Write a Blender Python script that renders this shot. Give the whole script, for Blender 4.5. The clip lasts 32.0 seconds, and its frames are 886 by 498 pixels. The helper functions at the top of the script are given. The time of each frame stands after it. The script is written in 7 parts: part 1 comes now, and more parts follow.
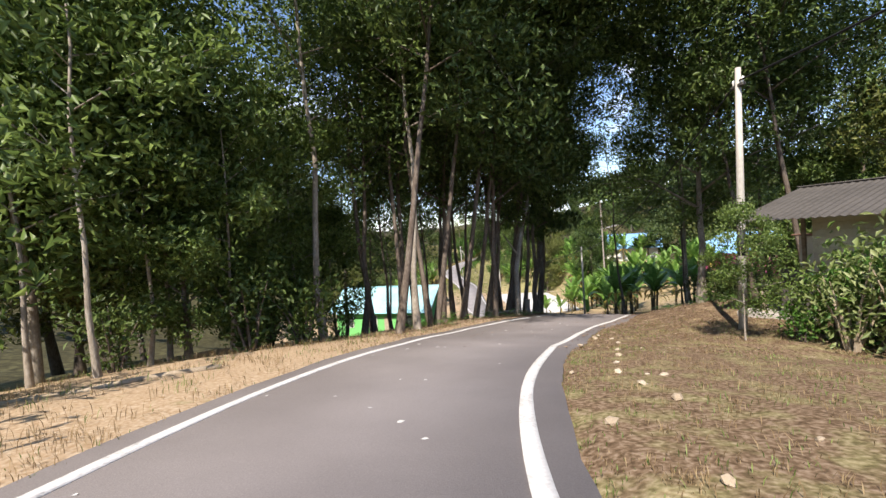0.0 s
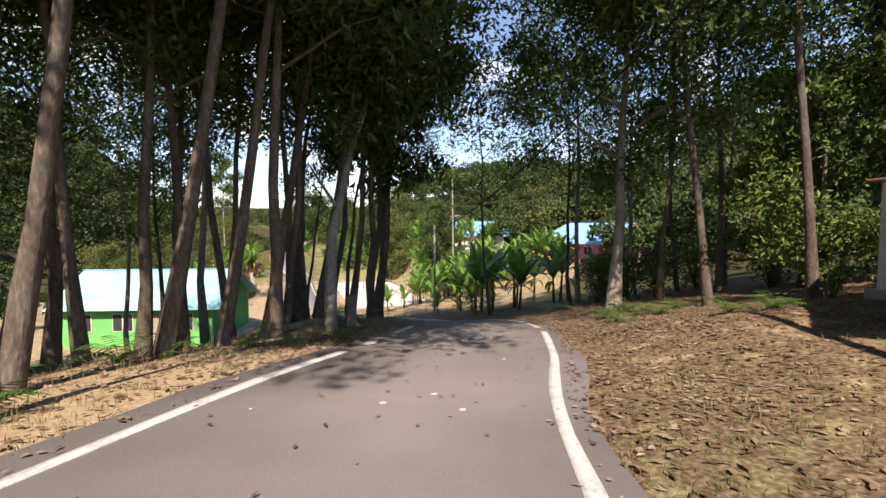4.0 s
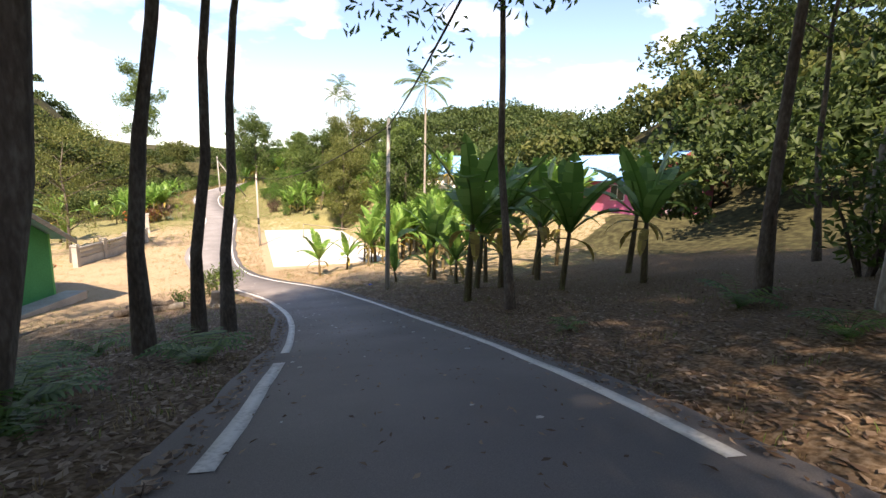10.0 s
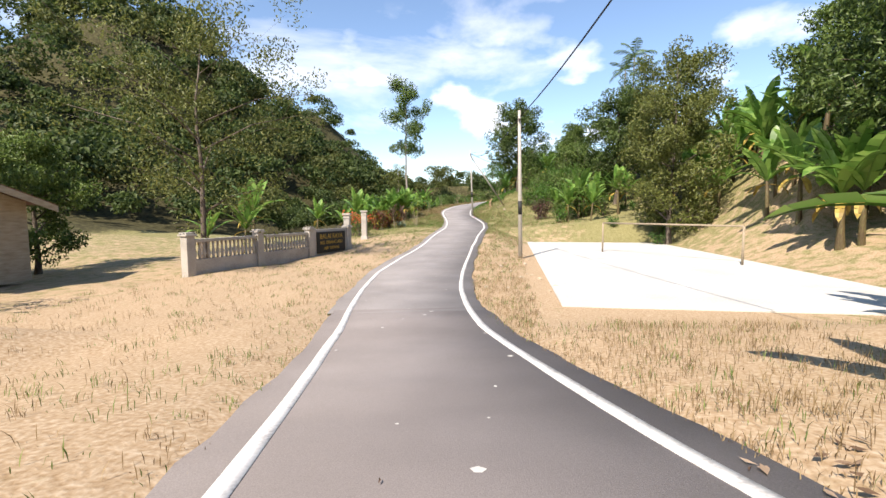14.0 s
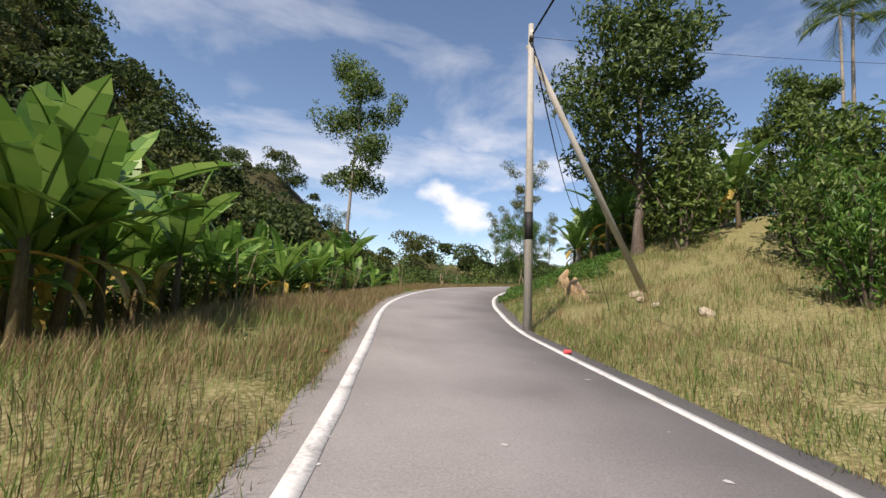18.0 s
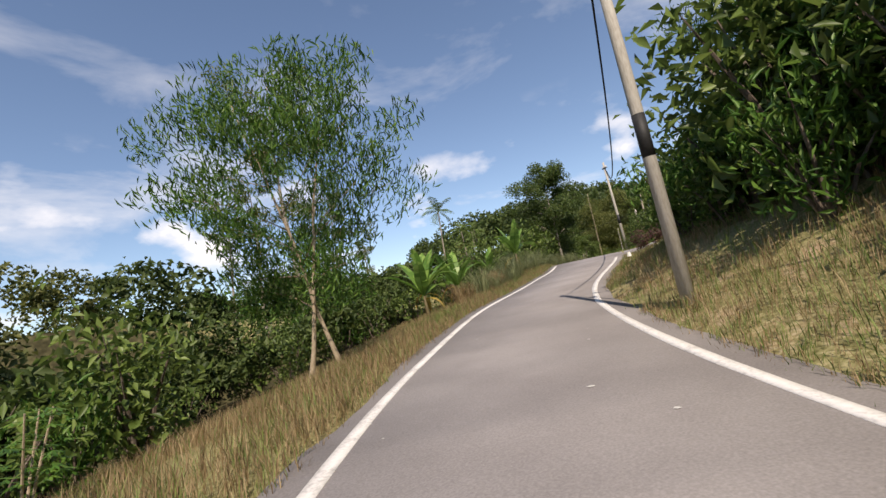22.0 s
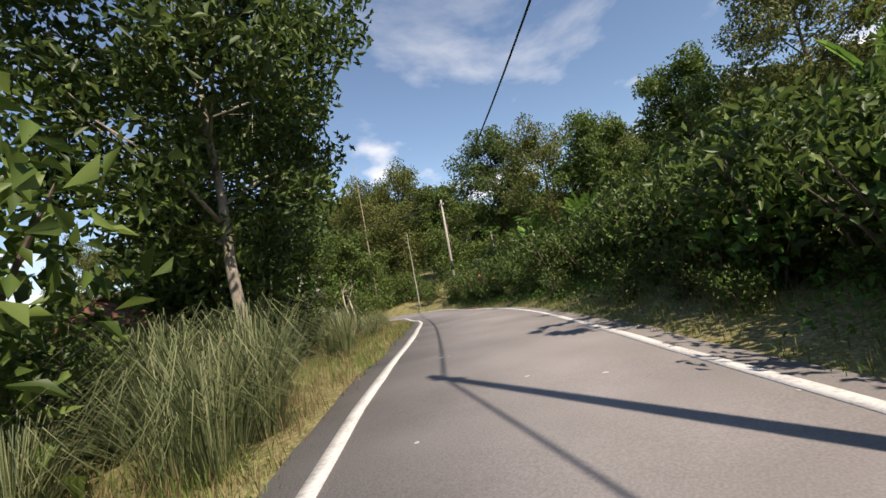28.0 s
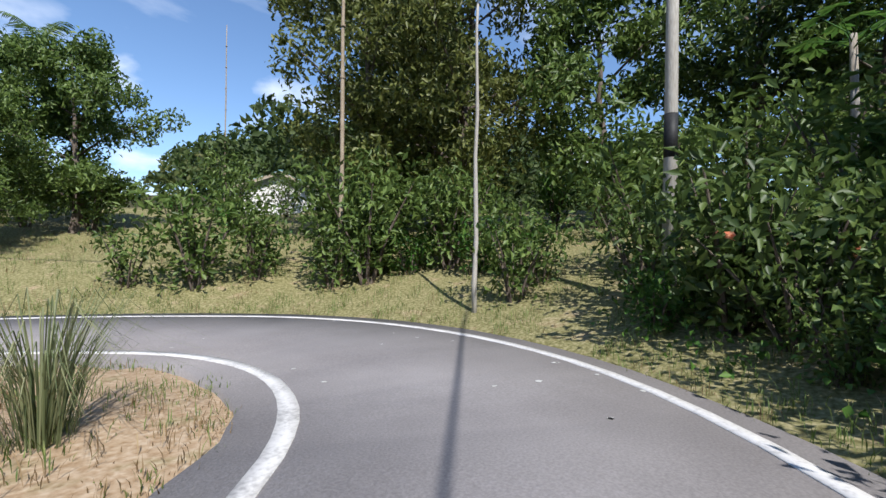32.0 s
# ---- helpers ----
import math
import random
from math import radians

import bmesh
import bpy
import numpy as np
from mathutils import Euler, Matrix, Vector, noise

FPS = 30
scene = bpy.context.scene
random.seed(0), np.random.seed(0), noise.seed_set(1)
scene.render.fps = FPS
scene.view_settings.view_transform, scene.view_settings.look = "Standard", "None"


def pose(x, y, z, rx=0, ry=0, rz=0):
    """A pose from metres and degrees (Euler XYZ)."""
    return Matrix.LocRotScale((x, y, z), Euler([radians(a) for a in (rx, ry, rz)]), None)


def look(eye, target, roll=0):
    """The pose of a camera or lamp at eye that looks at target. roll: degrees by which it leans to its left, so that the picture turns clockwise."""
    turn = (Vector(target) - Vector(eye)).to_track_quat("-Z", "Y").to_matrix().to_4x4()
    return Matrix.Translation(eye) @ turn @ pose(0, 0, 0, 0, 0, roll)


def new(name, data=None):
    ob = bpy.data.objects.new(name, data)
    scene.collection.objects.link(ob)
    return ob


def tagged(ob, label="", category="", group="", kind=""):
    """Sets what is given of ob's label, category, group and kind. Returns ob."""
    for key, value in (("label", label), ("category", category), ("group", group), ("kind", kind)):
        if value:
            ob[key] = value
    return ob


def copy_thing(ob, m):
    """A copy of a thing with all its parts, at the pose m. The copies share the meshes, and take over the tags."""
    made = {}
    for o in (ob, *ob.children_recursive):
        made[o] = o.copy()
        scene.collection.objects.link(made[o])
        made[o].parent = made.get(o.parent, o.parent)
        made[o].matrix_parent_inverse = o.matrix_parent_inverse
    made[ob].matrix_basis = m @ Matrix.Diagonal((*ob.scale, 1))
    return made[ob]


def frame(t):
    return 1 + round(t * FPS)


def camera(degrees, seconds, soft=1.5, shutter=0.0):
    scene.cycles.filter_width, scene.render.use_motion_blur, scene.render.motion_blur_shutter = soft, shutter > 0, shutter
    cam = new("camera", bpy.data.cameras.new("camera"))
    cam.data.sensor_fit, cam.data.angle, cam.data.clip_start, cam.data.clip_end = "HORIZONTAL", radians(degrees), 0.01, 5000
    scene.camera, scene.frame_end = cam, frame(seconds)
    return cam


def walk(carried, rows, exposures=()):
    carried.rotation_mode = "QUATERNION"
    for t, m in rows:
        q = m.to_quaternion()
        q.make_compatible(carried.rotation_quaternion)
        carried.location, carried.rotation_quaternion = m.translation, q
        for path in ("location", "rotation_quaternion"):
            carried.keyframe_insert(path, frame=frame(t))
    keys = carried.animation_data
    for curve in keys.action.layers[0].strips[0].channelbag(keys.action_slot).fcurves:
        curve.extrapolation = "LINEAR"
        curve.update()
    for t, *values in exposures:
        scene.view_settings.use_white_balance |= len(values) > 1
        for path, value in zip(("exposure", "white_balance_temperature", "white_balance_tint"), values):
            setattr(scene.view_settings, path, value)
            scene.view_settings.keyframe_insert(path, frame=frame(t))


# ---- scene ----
cam = camera(90.0, 32.0)
# the way along the road: seconds, pose
PATH = [
    (0.0, pose(0.000, 0.000, 0.000, 88.82, 3.52, -0.04)),
    (0.5, pose(0.028, 1.101, -0.131, 87.64, 3.16, -2.93)),
    (1.0, pose(0.130, 2.317, -0.235, 87.15, 2.82, -4.43)),
    (1.5, pose(0.192, 3.609, -0.409, 86.38, 3.59, -5.65)),
    (2.0, pose(0.366, 4.946, -0.557, 85.65, 6.52, -11.36)),
    (2.5, pose(0.830, 6.326, -0.723, 85.00, 5.74, -21.68)),
    (3.0, pose(1.341, 7.660, -0.894, 85.16, 1.92, -26.73)),
    (3.5, pose(1.867, 8.999, -1.108, 86.51, 0.02, -19.54)),
    (4.5, pose(2.572, 11.360, -1.436, 86.89, 0.12, -20.80)),
    (5.5, pose(3.146, 13.425, -1.701, 87.28, 0.22, -22.05)),
    (6.0, pose(3.510, 14.396, -1.836, 87.13, 2.87, -21.06)),
    (6.5, pose(3.886, 15.401, -1.976, 86.75, 4.41, -26.84)),
    (7.0, pose(4.676, 16.592, -2.099, 86.33, 0.96, -32.09)),
    (7.5, pose(5.072, 17.600, -2.246, 85.83, 0.78, -25.27)),
    (8.0, pose(5.571, 18.711, -2.401, 85.37, 2.31, -22.34)),
    (8.5, pose(6.016, 19.873, -2.605, 83.93, 2.48, -25.35)),
    (9.0, pose(6.614, 21.138, -2.820, 83.06, 1.52, -24.51)),
    (9.5, pose(7.152, 22.555, -3.188, 81.78, 1.73, -24.22)),
    (10.0, pose(7.797, 24.128, -3.516, 80.61, -1.64, -23.37)),
    (10.5, pose(8.384, 26.058, -3.950, 79.86, -2.36, -16.55)),
    (11.0, pose(8.864, 28.244, -4.485, 79.38, -0.92, -12.52)),
    (11.5, pose(9.138, 30.790, -5.067, 79.72, -2.79, -8.27)),
    (12.0, pose(9.354, 33.594, -5.754, 79.35, -2.28, -4.30)),
    (12.5, pose(9.372, 36.610, -6.332, 80.59, -3.58, -0.29)),
    (13.0, pose(9.178, 40.040, -7.008, 81.45, -3.61, 3.79)),
    (13.5, pose(8.778, 43.886, -7.682, 82.83, -1.94, 8.24)),
    (14.2, pose(7.638, 49.673, -8.604, 86.44, 1.00, 8.39)),
    (14.9, pose(6.048, 56.197, -9.281, 90.09, 3.94, 8.73)),
    (15.5, pose(5.136, 62.298, -9.432, 93.23, 6.43, 9.16)),
    (16.0, pose(4.751, 67.557, -9.335, 94.93, 5.17, 6.58)),
    (16.5, pose(4.550, 72.759, -9.038, 96.41, 1.10, 3.68)),
    (17.0, pose(4.062, 77.462, -8.651, 97.63, 0.67, 2.17)),
    (17.5, pose(3.651, 82.035, -8.428, 97.98, -3.91, 1.48)),
    (18.0, pose(3.118, 86.440, -8.196, 97.18, -4.10, 5.71)),
    (18.5, pose(2.460, 90.745, -7.879, 97.90, -1.20, 9.53)),
    (19.0, pose(1.668, 94.953, -7.549, 98.54, 5.76, 12.04)),
    (19.5, pose(1.132, 99.012, -7.179, 98.91, 11.05, 8.92)),
    (20.0, pose(1.151, 102.999, -6.800, 98.15, 13.83, -1.87)),
    (20.5, pose(1.672, 106.897, -6.403, 98.30, 8.44, -10.34)),
    (21.0, pose(2.447, 110.748, -6.112, 98.54, 7.98, -14.79)),
    (21.5, pose(3.441, 114.373, -5.851, 98.19, 10.29, -18.43)),
    (22.0, pose(4.751, 117.774, -5.552, 98.13, 10.96, -22.90)),
    (22.5, pose(6.278, 121.003, -5.280, 98.01, 11.78, -27.90)),
    (23.0, pose(8.060, 123.798, -5.052, 97.64, 10.60, -34.17)),
    (23.5, pose(9.909, 126.370, -4.753, 97.84, 10.39, -39.25)),
    (24.0, pose(11.830, 128.632, -4.470, 98.14, 8.62, -44.53)),
    (24.5, pose(14.061, 130.705, -4.227, 98.82, 5.98, -48.40)),
    (25.0, pose(15.916, 132.558, -3.942, 99.48, 7.26, -48.79)),
    (25.5, pose(17.961, 134.457, -3.675, 99.91, 5.99, -51.33)),
    (26.2, pose(19.853, 136.487, -3.315, 98.43, 6.63, -50.93)),
    (26.9, pose(21.219, 138.104, -3.038, 96.96, 7.29, -50.55)),
    (27.5, pose(23.580, 140.124, -2.925, 95.70, 7.86, -50.24)),
    (28.0, pose(26.409, 142.291, -2.893, 94.30, 10.67, -54.55)),
    (28.5, pose(29.275, 144.233, -2.843, 93.33, 3.33, -59.21)),
    (29.0, pose(31.978, 146.118, -2.830, 93.21, 4.87, -55.88)),
    (29.5, pose(34.506, 147.836, -2.899, 92.50, 3.89, -57.36)),
    (30.0, pose(36.778, 149.517, -2.944, 91.63, 2.06, -55.92)),
    (30.5, pose(38.957, 151.283, -3.084, 91.01, 3.02, -53.23)),
    (31.0, pose(41.140, 153.083, -3.192, 90.54, 1.77, -51.65)),
    (31.5, pose(43.166, 155.085, -3.346, 90.37, 1.69, -46.96)),
    (32.0, pose(45.097, 157.110, -3.468, 90.32, -0.60, -45.31)),
]
walk(cam, PATH, [(0.0, 0.98, 6500, 13), (3.0, 0.9, 6700, 15), (6.0, 0.95, 7500, 17), (9.0, 1.2, 7900, 19), (10.0, 1.4, 7500, 17), (12.0, 1.9, 7600, 18), (13.0, 1.3, 7000, 14), (13.5, 1.15, 6800, 13), (15.5, 0.5, 6500, 11), (18.0, 0.4, 6800, 14), (22.0, 0.4, 7000, 15), (25.0, 0.3, 6600, 12), (28.0, 0.48, 7000, 13), (30.0, 0.35, 6700, 12), (31.0, 0.45, 6300, 10), (32.0, 0.5, 5800, 10)])


# ---- world, sun, exposure ----
SUN_AZ = Vector((-0.385, -0.923, 0)).normalized()
SUN_EL = radians(47)
TO_SUN = Vector((SUN_AZ.x * math.cos(SUN_EL), SUN_AZ.y * math.cos(SUN_EL), math.sin(SUN_EL)))
sun = new("sun", bpy.data.lights.new("sun", "SUN"))
sun.data.energy, sun.data.angle, sun.data.color = 4.8, radians(0.55), (1.0, 0.915, 0.8)
sun.matrix_basis = look(TO_SUN * 60, (0, 0, 0))

world = bpy.data.worlds.new("sky")
scene.world = world
world.use_nodes = True
wn, wl = world.node_tree.nodes, world.node_tree.links
wn.clear()
w_out, w_bg = wn.new("ShaderNodeOutputWorld"), wn.new("ShaderNodeBackground")
w_sky = wn.new("ShaderNodeTexSky")
w_sky.sky_type, w_sky.sun_disc = "NISHITA", False
w_sky.sun_elevation, w_sky.sun_rotation = SUN_EL, math.atan2(SUN_AZ.x, SUN_AZ.y)
w_sky.air_density, w_sky.dust_density, w_sky.ozone_density = 1.0, 0.15, 2.2
w_co, w_map = wn.new("ShaderNodeTexCoord"), wn.new("ShaderNodeMapping")
w_map.inputs["Scale"].default_value = (1.0, 1.0, 2.6)
w_map.inputs["Location"].default_value = (0.35, 0.1, 0.0)
w_n1 = wn.new("ShaderNodeTexNoise")
w_n1.inputs["Scale"].default_value, w_n1.inputs["Detail"].default_value, w_n1.inputs["Roughness"].default_value = 2.1, 9, 0.56
w_n1.inputs["Distortion"].default_value = 0.3
w_ramp = wn.new("ShaderNodeValToRGB")
w_ramp.color_ramp.elements[0].position, w_ramp.color_ramp.elements[1].position = 0.51, 0.68
w_sep = wn.new("ShaderNodeSeparateXYZ")
w_band = wn.new("ShaderNodeMapRange")
w_band.inputs[1].default_value, w_band.inputs[2].default_value = 0.75, 0.12
w_mul, w_mix = wn.new("ShaderNodeMath"), wn.new("ShaderNodeMixRGB")
w_mul.operation = "MULTIPLY"
w_mix.inputs[2].default_value = (6.6, 6.75, 7.1, 1)
wl.new(w_co.outputs["Generated"], w_map.inputs[0])
wl.new(w_map.outputs[0], w_n1.inputs["Vector"])
wl.new(w_n1.outputs[0], w_ramp.inputs[0])
wl.new(w_co.outputs["Generated"], w_sep.inputs[0])
wl.new(w_sep.outputs[2], w_band.inputs[0])
wl.new(w_ramp.outputs[0], w_mul.inputs[0])
wl.new(w_band.outputs[0], w_mul.inputs[1])
wl.new(w_mul.outputs[0], w_mix.inputs[0])
wl.new(w_sky.outputs[0], w_mix.inputs[1])
# small heaped clouds low over the hills
w_n2, w_ramp2, w_low, w_mul2, w_mix2 = wn.new("ShaderNodeTexNoise"), wn.new("ShaderNodeValToRGB"), wn.new("ShaderNodeMapRange"), wn.new("ShaderNodeMath"), wn.new("ShaderNodeMixRGB")
w_map2 = wn.new("ShaderNodeMapping")
w_map2.inputs["Scale"].default_value, w_map2.inputs["Location"].default_value = (1.0, 1.0, 1.9), (1.7, 0.4, 0.2)
w_n2.inputs["Scale"].default_value, w_n2.inputs["Detail"].default_value, w_n2.inputs["Roughness"].default_value = 5.2, 7, 0.5
w_ramp2.color_ramp.elements[0].position, w_ramp2.color_ramp.elements[1].position = 0.56, 0.69
w_low.inputs[1].default_value, w_low.inputs[2].default_value = 0.42, 0.26
w_mul2.operation = "MULTIPLY"
w_mix2.inputs[2].default_value = (7.2, 7.3, 7.6, 1)
wl.new(w_co.outputs["Generated"], w_map2.inputs[0])
wl.new(w_map2.outputs[0], w_n2.inputs["Vector"])
wl.new(w_n2.outputs[0], w_ramp2.inputs[0])
wl.new(w_sep.outputs[2], w_low.inputs[0])
wl.new(w_ramp2.outputs[0], w_mul2.inputs[0])
wl.new(w_low.outputs[0], w_mul2.inputs[1])
wl.new(w_mul2.outputs[0], w_mix2.inputs[0])
wl.new(w_mix.outputs[0], w_mix2.inputs[1])
wl.new(w_mix2.outputs[0], w_bg.inputs[0])
w_bg.inputs[1].default_value = 0.118
wl.new(w_bg.outputs[0], w_out.inputs[0])


# ---- materials ----
def material(name, stops, scale=6.0, fine=40.0, rough=0.8, bump=0.3, spec=0.3, per="", amount=0.5, metal=0.0, stretch=(1, 1, 1), through_light=0.0, bump_scale=None):
    """Two scales of noise between colour stops; per: 'island' or 'object' shifts the tone piece by piece."""
    m = bpy.data.materials.new(name)
    m.use_nodes = True
    n, l = m.node_tree.nodes, m.node_tree.links
    b = n["Principled BSDF"]
    b.inputs["Roughness"].default_value, b.inputs["Metallic"].default_value = rough, metal
    b.inputs["Specular IOR Level"].default_value = spec
    co, mp = n.new("ShaderNodeTexCoord"), n.new("ShaderNodeMapping")
    mp.inputs["Scale"].default_value = stretch
    l.new(co.outputs["Object"], mp.inputs[0])
    big, small = n.new("ShaderNodeTexNoise"), n.new("ShaderNodeTexNoise")
    big.inputs["Scale"].default_value, big.inputs["Detail"].default_value = scale, 4
    small.inputs["Scale"].default_value, small.inputs["Detail"].default_value = fine, 6
    l.new(mp.outputs[0], big.inputs["Vector"])
    l.new(mp.outputs[0], small.inputs["Vector"])
    add = n.new("ShaderNodeMath")
    add.operation = "MULTIPLY_ADD"
    l.new(small.outputs[0], add.inputs[0])
    add.inputs[1].default_value = 0.5
    half = n.new("ShaderNodeMath")
    half.operation = "MULTIPLY"
    half.inputs[1].default_value = 0.5
    l.new(big.outputs[0], half.inputs[0])
    l.new(half.outputs[0], add.inputs[2])
    fac = add.outputs[0]
    if per:
        src = n.new("ShaderNodeNewGeometry").outputs["Random Per Island"] if per == "island" else n.new("ShaderNodeObjectInfo").outputs["Random"]
        mixn = n.new("ShaderNodeMix")
        mixn.inputs[0].default_value = amount
        l.new(fac, mixn.inputs[2])
        l.new(src, mixn.inputs[3])
        fac = mixn.outputs[0]
    ramp = n.new("ShaderNodeValToRGB")
    el = ramp.color_ramp.elements
    lo, hi = (0.12, 0.88) if per else (0.32, 0.68)
    while len(el) < len(stops):
        el.new(0.5)
    for i, (e, c) in enumerate(zip(el, stops)):
        e.position = lo + (hi - lo) * i / max(1, len(stops) - 1)
        e.color = (*c, 1)
    l.new(fac, ramp.inputs[0])
    l.new(ramp.outputs[0], b.inputs["Base Color"])
    if bump:
        bp = n.new("ShaderNodeBump")
        bp.inputs["Strength"].default_value = bump
        bp.inputs["Distance"].default_value = 0.02 if bump_scale is None else bump_scale
        l.new(small.outputs[0], bp.inputs["Height"])
        l.new(bp.outputs[0], b.inputs["Normal"])
    if through_light:
        tr, mx = n.new("ShaderNodeBsdfTranslucent"), n.new("ShaderNodeMixShader")
        l.new(ramp.outputs[0], tr.inputs[0])
        mx.inputs[0].default_value = through_light
        l.new(b.outputs[0], mx.inputs[1])
        l.new(tr.outputs[0], mx.inputs[2])
        l.new(mx.outputs[0], n["Material Output"].inputs[0])
    return m


def foliage(name, stops, rough=0.45, amount=0.75, through_light=0.4, spec=0.35):
    return material(name, stops, 0.35, 3.0, rough, 0, spec, "island", amount, through_light=through_light)


M_ASPHALT = material("asphalt", [(0.15, 0.132, 0.126), (0.205, 0.182, 0.174), (0.28, 0.252, 0.242)], 0.45, 120, 0.88, 0.5, 0.25, bump_scale=0.006)
M_ASPHALT_OLD = material("asphalt_worn", [(0.175, 0.16, 0.156), (0.235, 0.217, 0.211), (0.305, 0.283, 0.275)], 0.7, 60, 0.88, 0.5, 0.25, bump_scale=0.006)
M_LINE = material("road_paint", [(0.34, 0.325, 0.31), (0.62, 0.6, 0.57), (0.7, 0.68, 0.65)], 3, 30, 0.7, 0.3, 0.3, bump_scale=0.004)
M_SPOT = material("pale_chips", [(0.4, 0.39, 0.37), (0.55, 0.54, 0.5)], 5, 60, 0.9, 0.2)
M_BARK = material("bark_grey", [(0.06, 0.045, 0.035), (0.12, 0.095, 0.075), (0.22, 0.19, 0.155)], 3, 26, 0.9, 0.8, 0.2, stretch=(1, 1, 0.35))
M_BARK_PALE = material("bark_pale", [(0.14, 0.115, 0.09), (0.27, 0.235, 0.19), (0.42, 0.39, 0.34)], 2.5, 22, 0.9, 0.6, 0.2, stretch=(1, 1, 0.4))
M_STICK = material("dry_stick", [(0.22, 0.17, 0.11), (0.4, 0.33, 0.24)], 5, 40, 0.85, 0.4)
M_CUT = material("cut_wood", [(0.13, 0.11, 0.09), (0.26, 0.23, 0.19)], 8, 50, 0.9, 0.5)
M_LEAF = foliage("leaf_mid", [(0.055, 0.09, 0.02), (0.115, 0.175, 0.038), (0.2, 0.27, 0.07)])
M_LEAF_DARK = foliage("leaf_dark", [(0.04, 0.068, 0.018), (0.08, 0.125, 0.03), (0.15, 0.205, 0.055)])
M_LEAF_FRESH = foliage("leaf_fresh", [(0.04, 0.1, 0.015), (0.08, 0.18, 0.03), (0.16, 0.27, 0.05)])
M_LEAF_OLIVE = foliage("leaf_olive", [(0.075, 0.09, 0.02), (0.14, 0.165, 0.04), (0.23, 0.24, 0.07)])
M_LEAF_PALE = foliage("leaf_pale", [(0.1, 0.14, 0.04), (0.2, 0.25, 0.08), (0.33, 0.37, 0.16)])
M_LEAF_RED = foliage("leaf_maroon", [(0.05, 0.022, 0.024), (0.11, 0.05, 0.05), (0.2, 0.11, 0.09), (0.1, 0.12, 0.04)])
M_CROTON = foliage("leaf_croton", [(0.12, 0.02, 0.03), (0.3, 0.06, 0.04), (0.12, 0.16, 0.03), (0.45, 0.3, 0.04)])
M_LEAF_LIME = foliage("leaf_lime", [(0.14, 0.22, 0.03), (0.27, 0.36, 0.05), (0.42, 0.48, 0.1)])
M_AGAVE = foliage("leaf_agave", [(0.09, 0.13, 0.09), (0.17, 0.22, 0.15)], 0.5)
M_LEAF_RUST = foliage("leaf_rust", [(0.09, 0.05, 0.025), (0.05, 0.075, 0.02), (0.09, 0.13, 0.035)])
M_FLOWER = foliage("petal_orange", [(0.55, 0.09, 0.03), (0.7, 0.16, 0.05), (0.75, 0.3, 0.16)])
M_HIBISCUS = foliage("petal_apricot", [(0.7, 0.3, 0.16), (0.8, 0.45, 0.3), (0.65, 0.2, 0.1)])
M_BANANA = foliage("banana_leaf", [(0.085, 0.18, 0.03), (0.15, 0.28, 0.05), (0.26, 0.39, 0.09)], 0.38, 0.6, 0.4)
M_BANANA_DRY = foliage("banana_leaf_yellow", [(0.22, 0.14, 0.05), (0.42, 0.3, 0.06), (0.5, 0.4, 0.1)], 0.5, 0.5, 0.3)
M_BANANA_STEM = material("banana_stem", [(0.05, 0.03, 0.018), (0.1, 0.075, 0.035), (0.15, 0.16, 0.06)], 3, 30, 0.6, 0.4, stretch=(1, 1, 0.3))
M_GRASS = foliage("grass_green", [(0.08, 0.13, 0.025), (0.15, 0.21, 0.05), (0.27, 0.31, 0.1)], 0.6, 0.75, 0.4)
M_CANE = foliage("cane_grass_blade", [(0.09, 0.12, 0.05), (0.17, 0.2, 0.09), (0.3, 0.31, 0.16)], 0.55, 0.75, 0.4)
M_GRASS_DRY = foliage("grass_dry", [(0.16, 0.105, 0.05), (0.27, 0.19, 0.095), (0.42, 0.32, 0.18)], 0.7, 0.75, 0.4)
M_LITTER = foliage("dead_leaves", [(0.08, 0.045, 0.025), (0.16, 0.1, 0.06), (0.34, 0.25, 0.175)], 0.7, 0.85, 0.1)
M_WOODS = foliage("woods_far", [(0.03, 0.05, 0.014), (0.062, 0.095, 0.024), (0.115, 0.15, 0.04)], 0.6, 0.6)
M_WOODS_OLIVE = foliage("woods_far_olive", [(0.055, 0.07, 0.018), (0.1, 0.12, 0.03), (0.17, 0.17, 0.05)], 0.6, 0.6)
M_CONCRETE = material("concrete", [(0.25, 0.23, 0.2), (0.4, 0.37, 0.33), (0.5, 0.47, 0.42)], 1.2, 30, 0.9, 0.4)
M_POLE = material("spun_concrete", [(0.27, 0.25, 0.21), (0.38, 0.355, 0.31), (0.46, 0.44, 0.4)], 2, 50, 0.8, 0.2, stretch=(1, 1, 0.2))
M_BLACK = material("black_paint", [(0.012, 0.012, 0.012), (0.03, 0.03, 0.03)], 5, 40, 0.6, 0.1)
M_CABLE = material("cable_rubber", [(0.008, 0.008, 0.008), (0.016, 0.016, 0.016)], 5, 40, 0.7, 0)
M_COURT = material("court_concrete", [(0.4, 0.39, 0.365), (0.5, 0.49, 0.46), (0.58, 0.57, 0.54)], 0.5, 18, 0.85, 0.15)
M_GREEN = material("green_wall_paint", [(0.03, 0.2, 0.06), (0.045, 0.27, 0.085), (0.06, 0.32, 0.11)], 0.7, 14, 0.75, 0.1)
M_GREEN_LIGHT = material("light_green_paint", [(0.13, 0.42, 0.12), (0.18, 0.52, 0.16)], 0.8, 14, 0.75, 0.1)
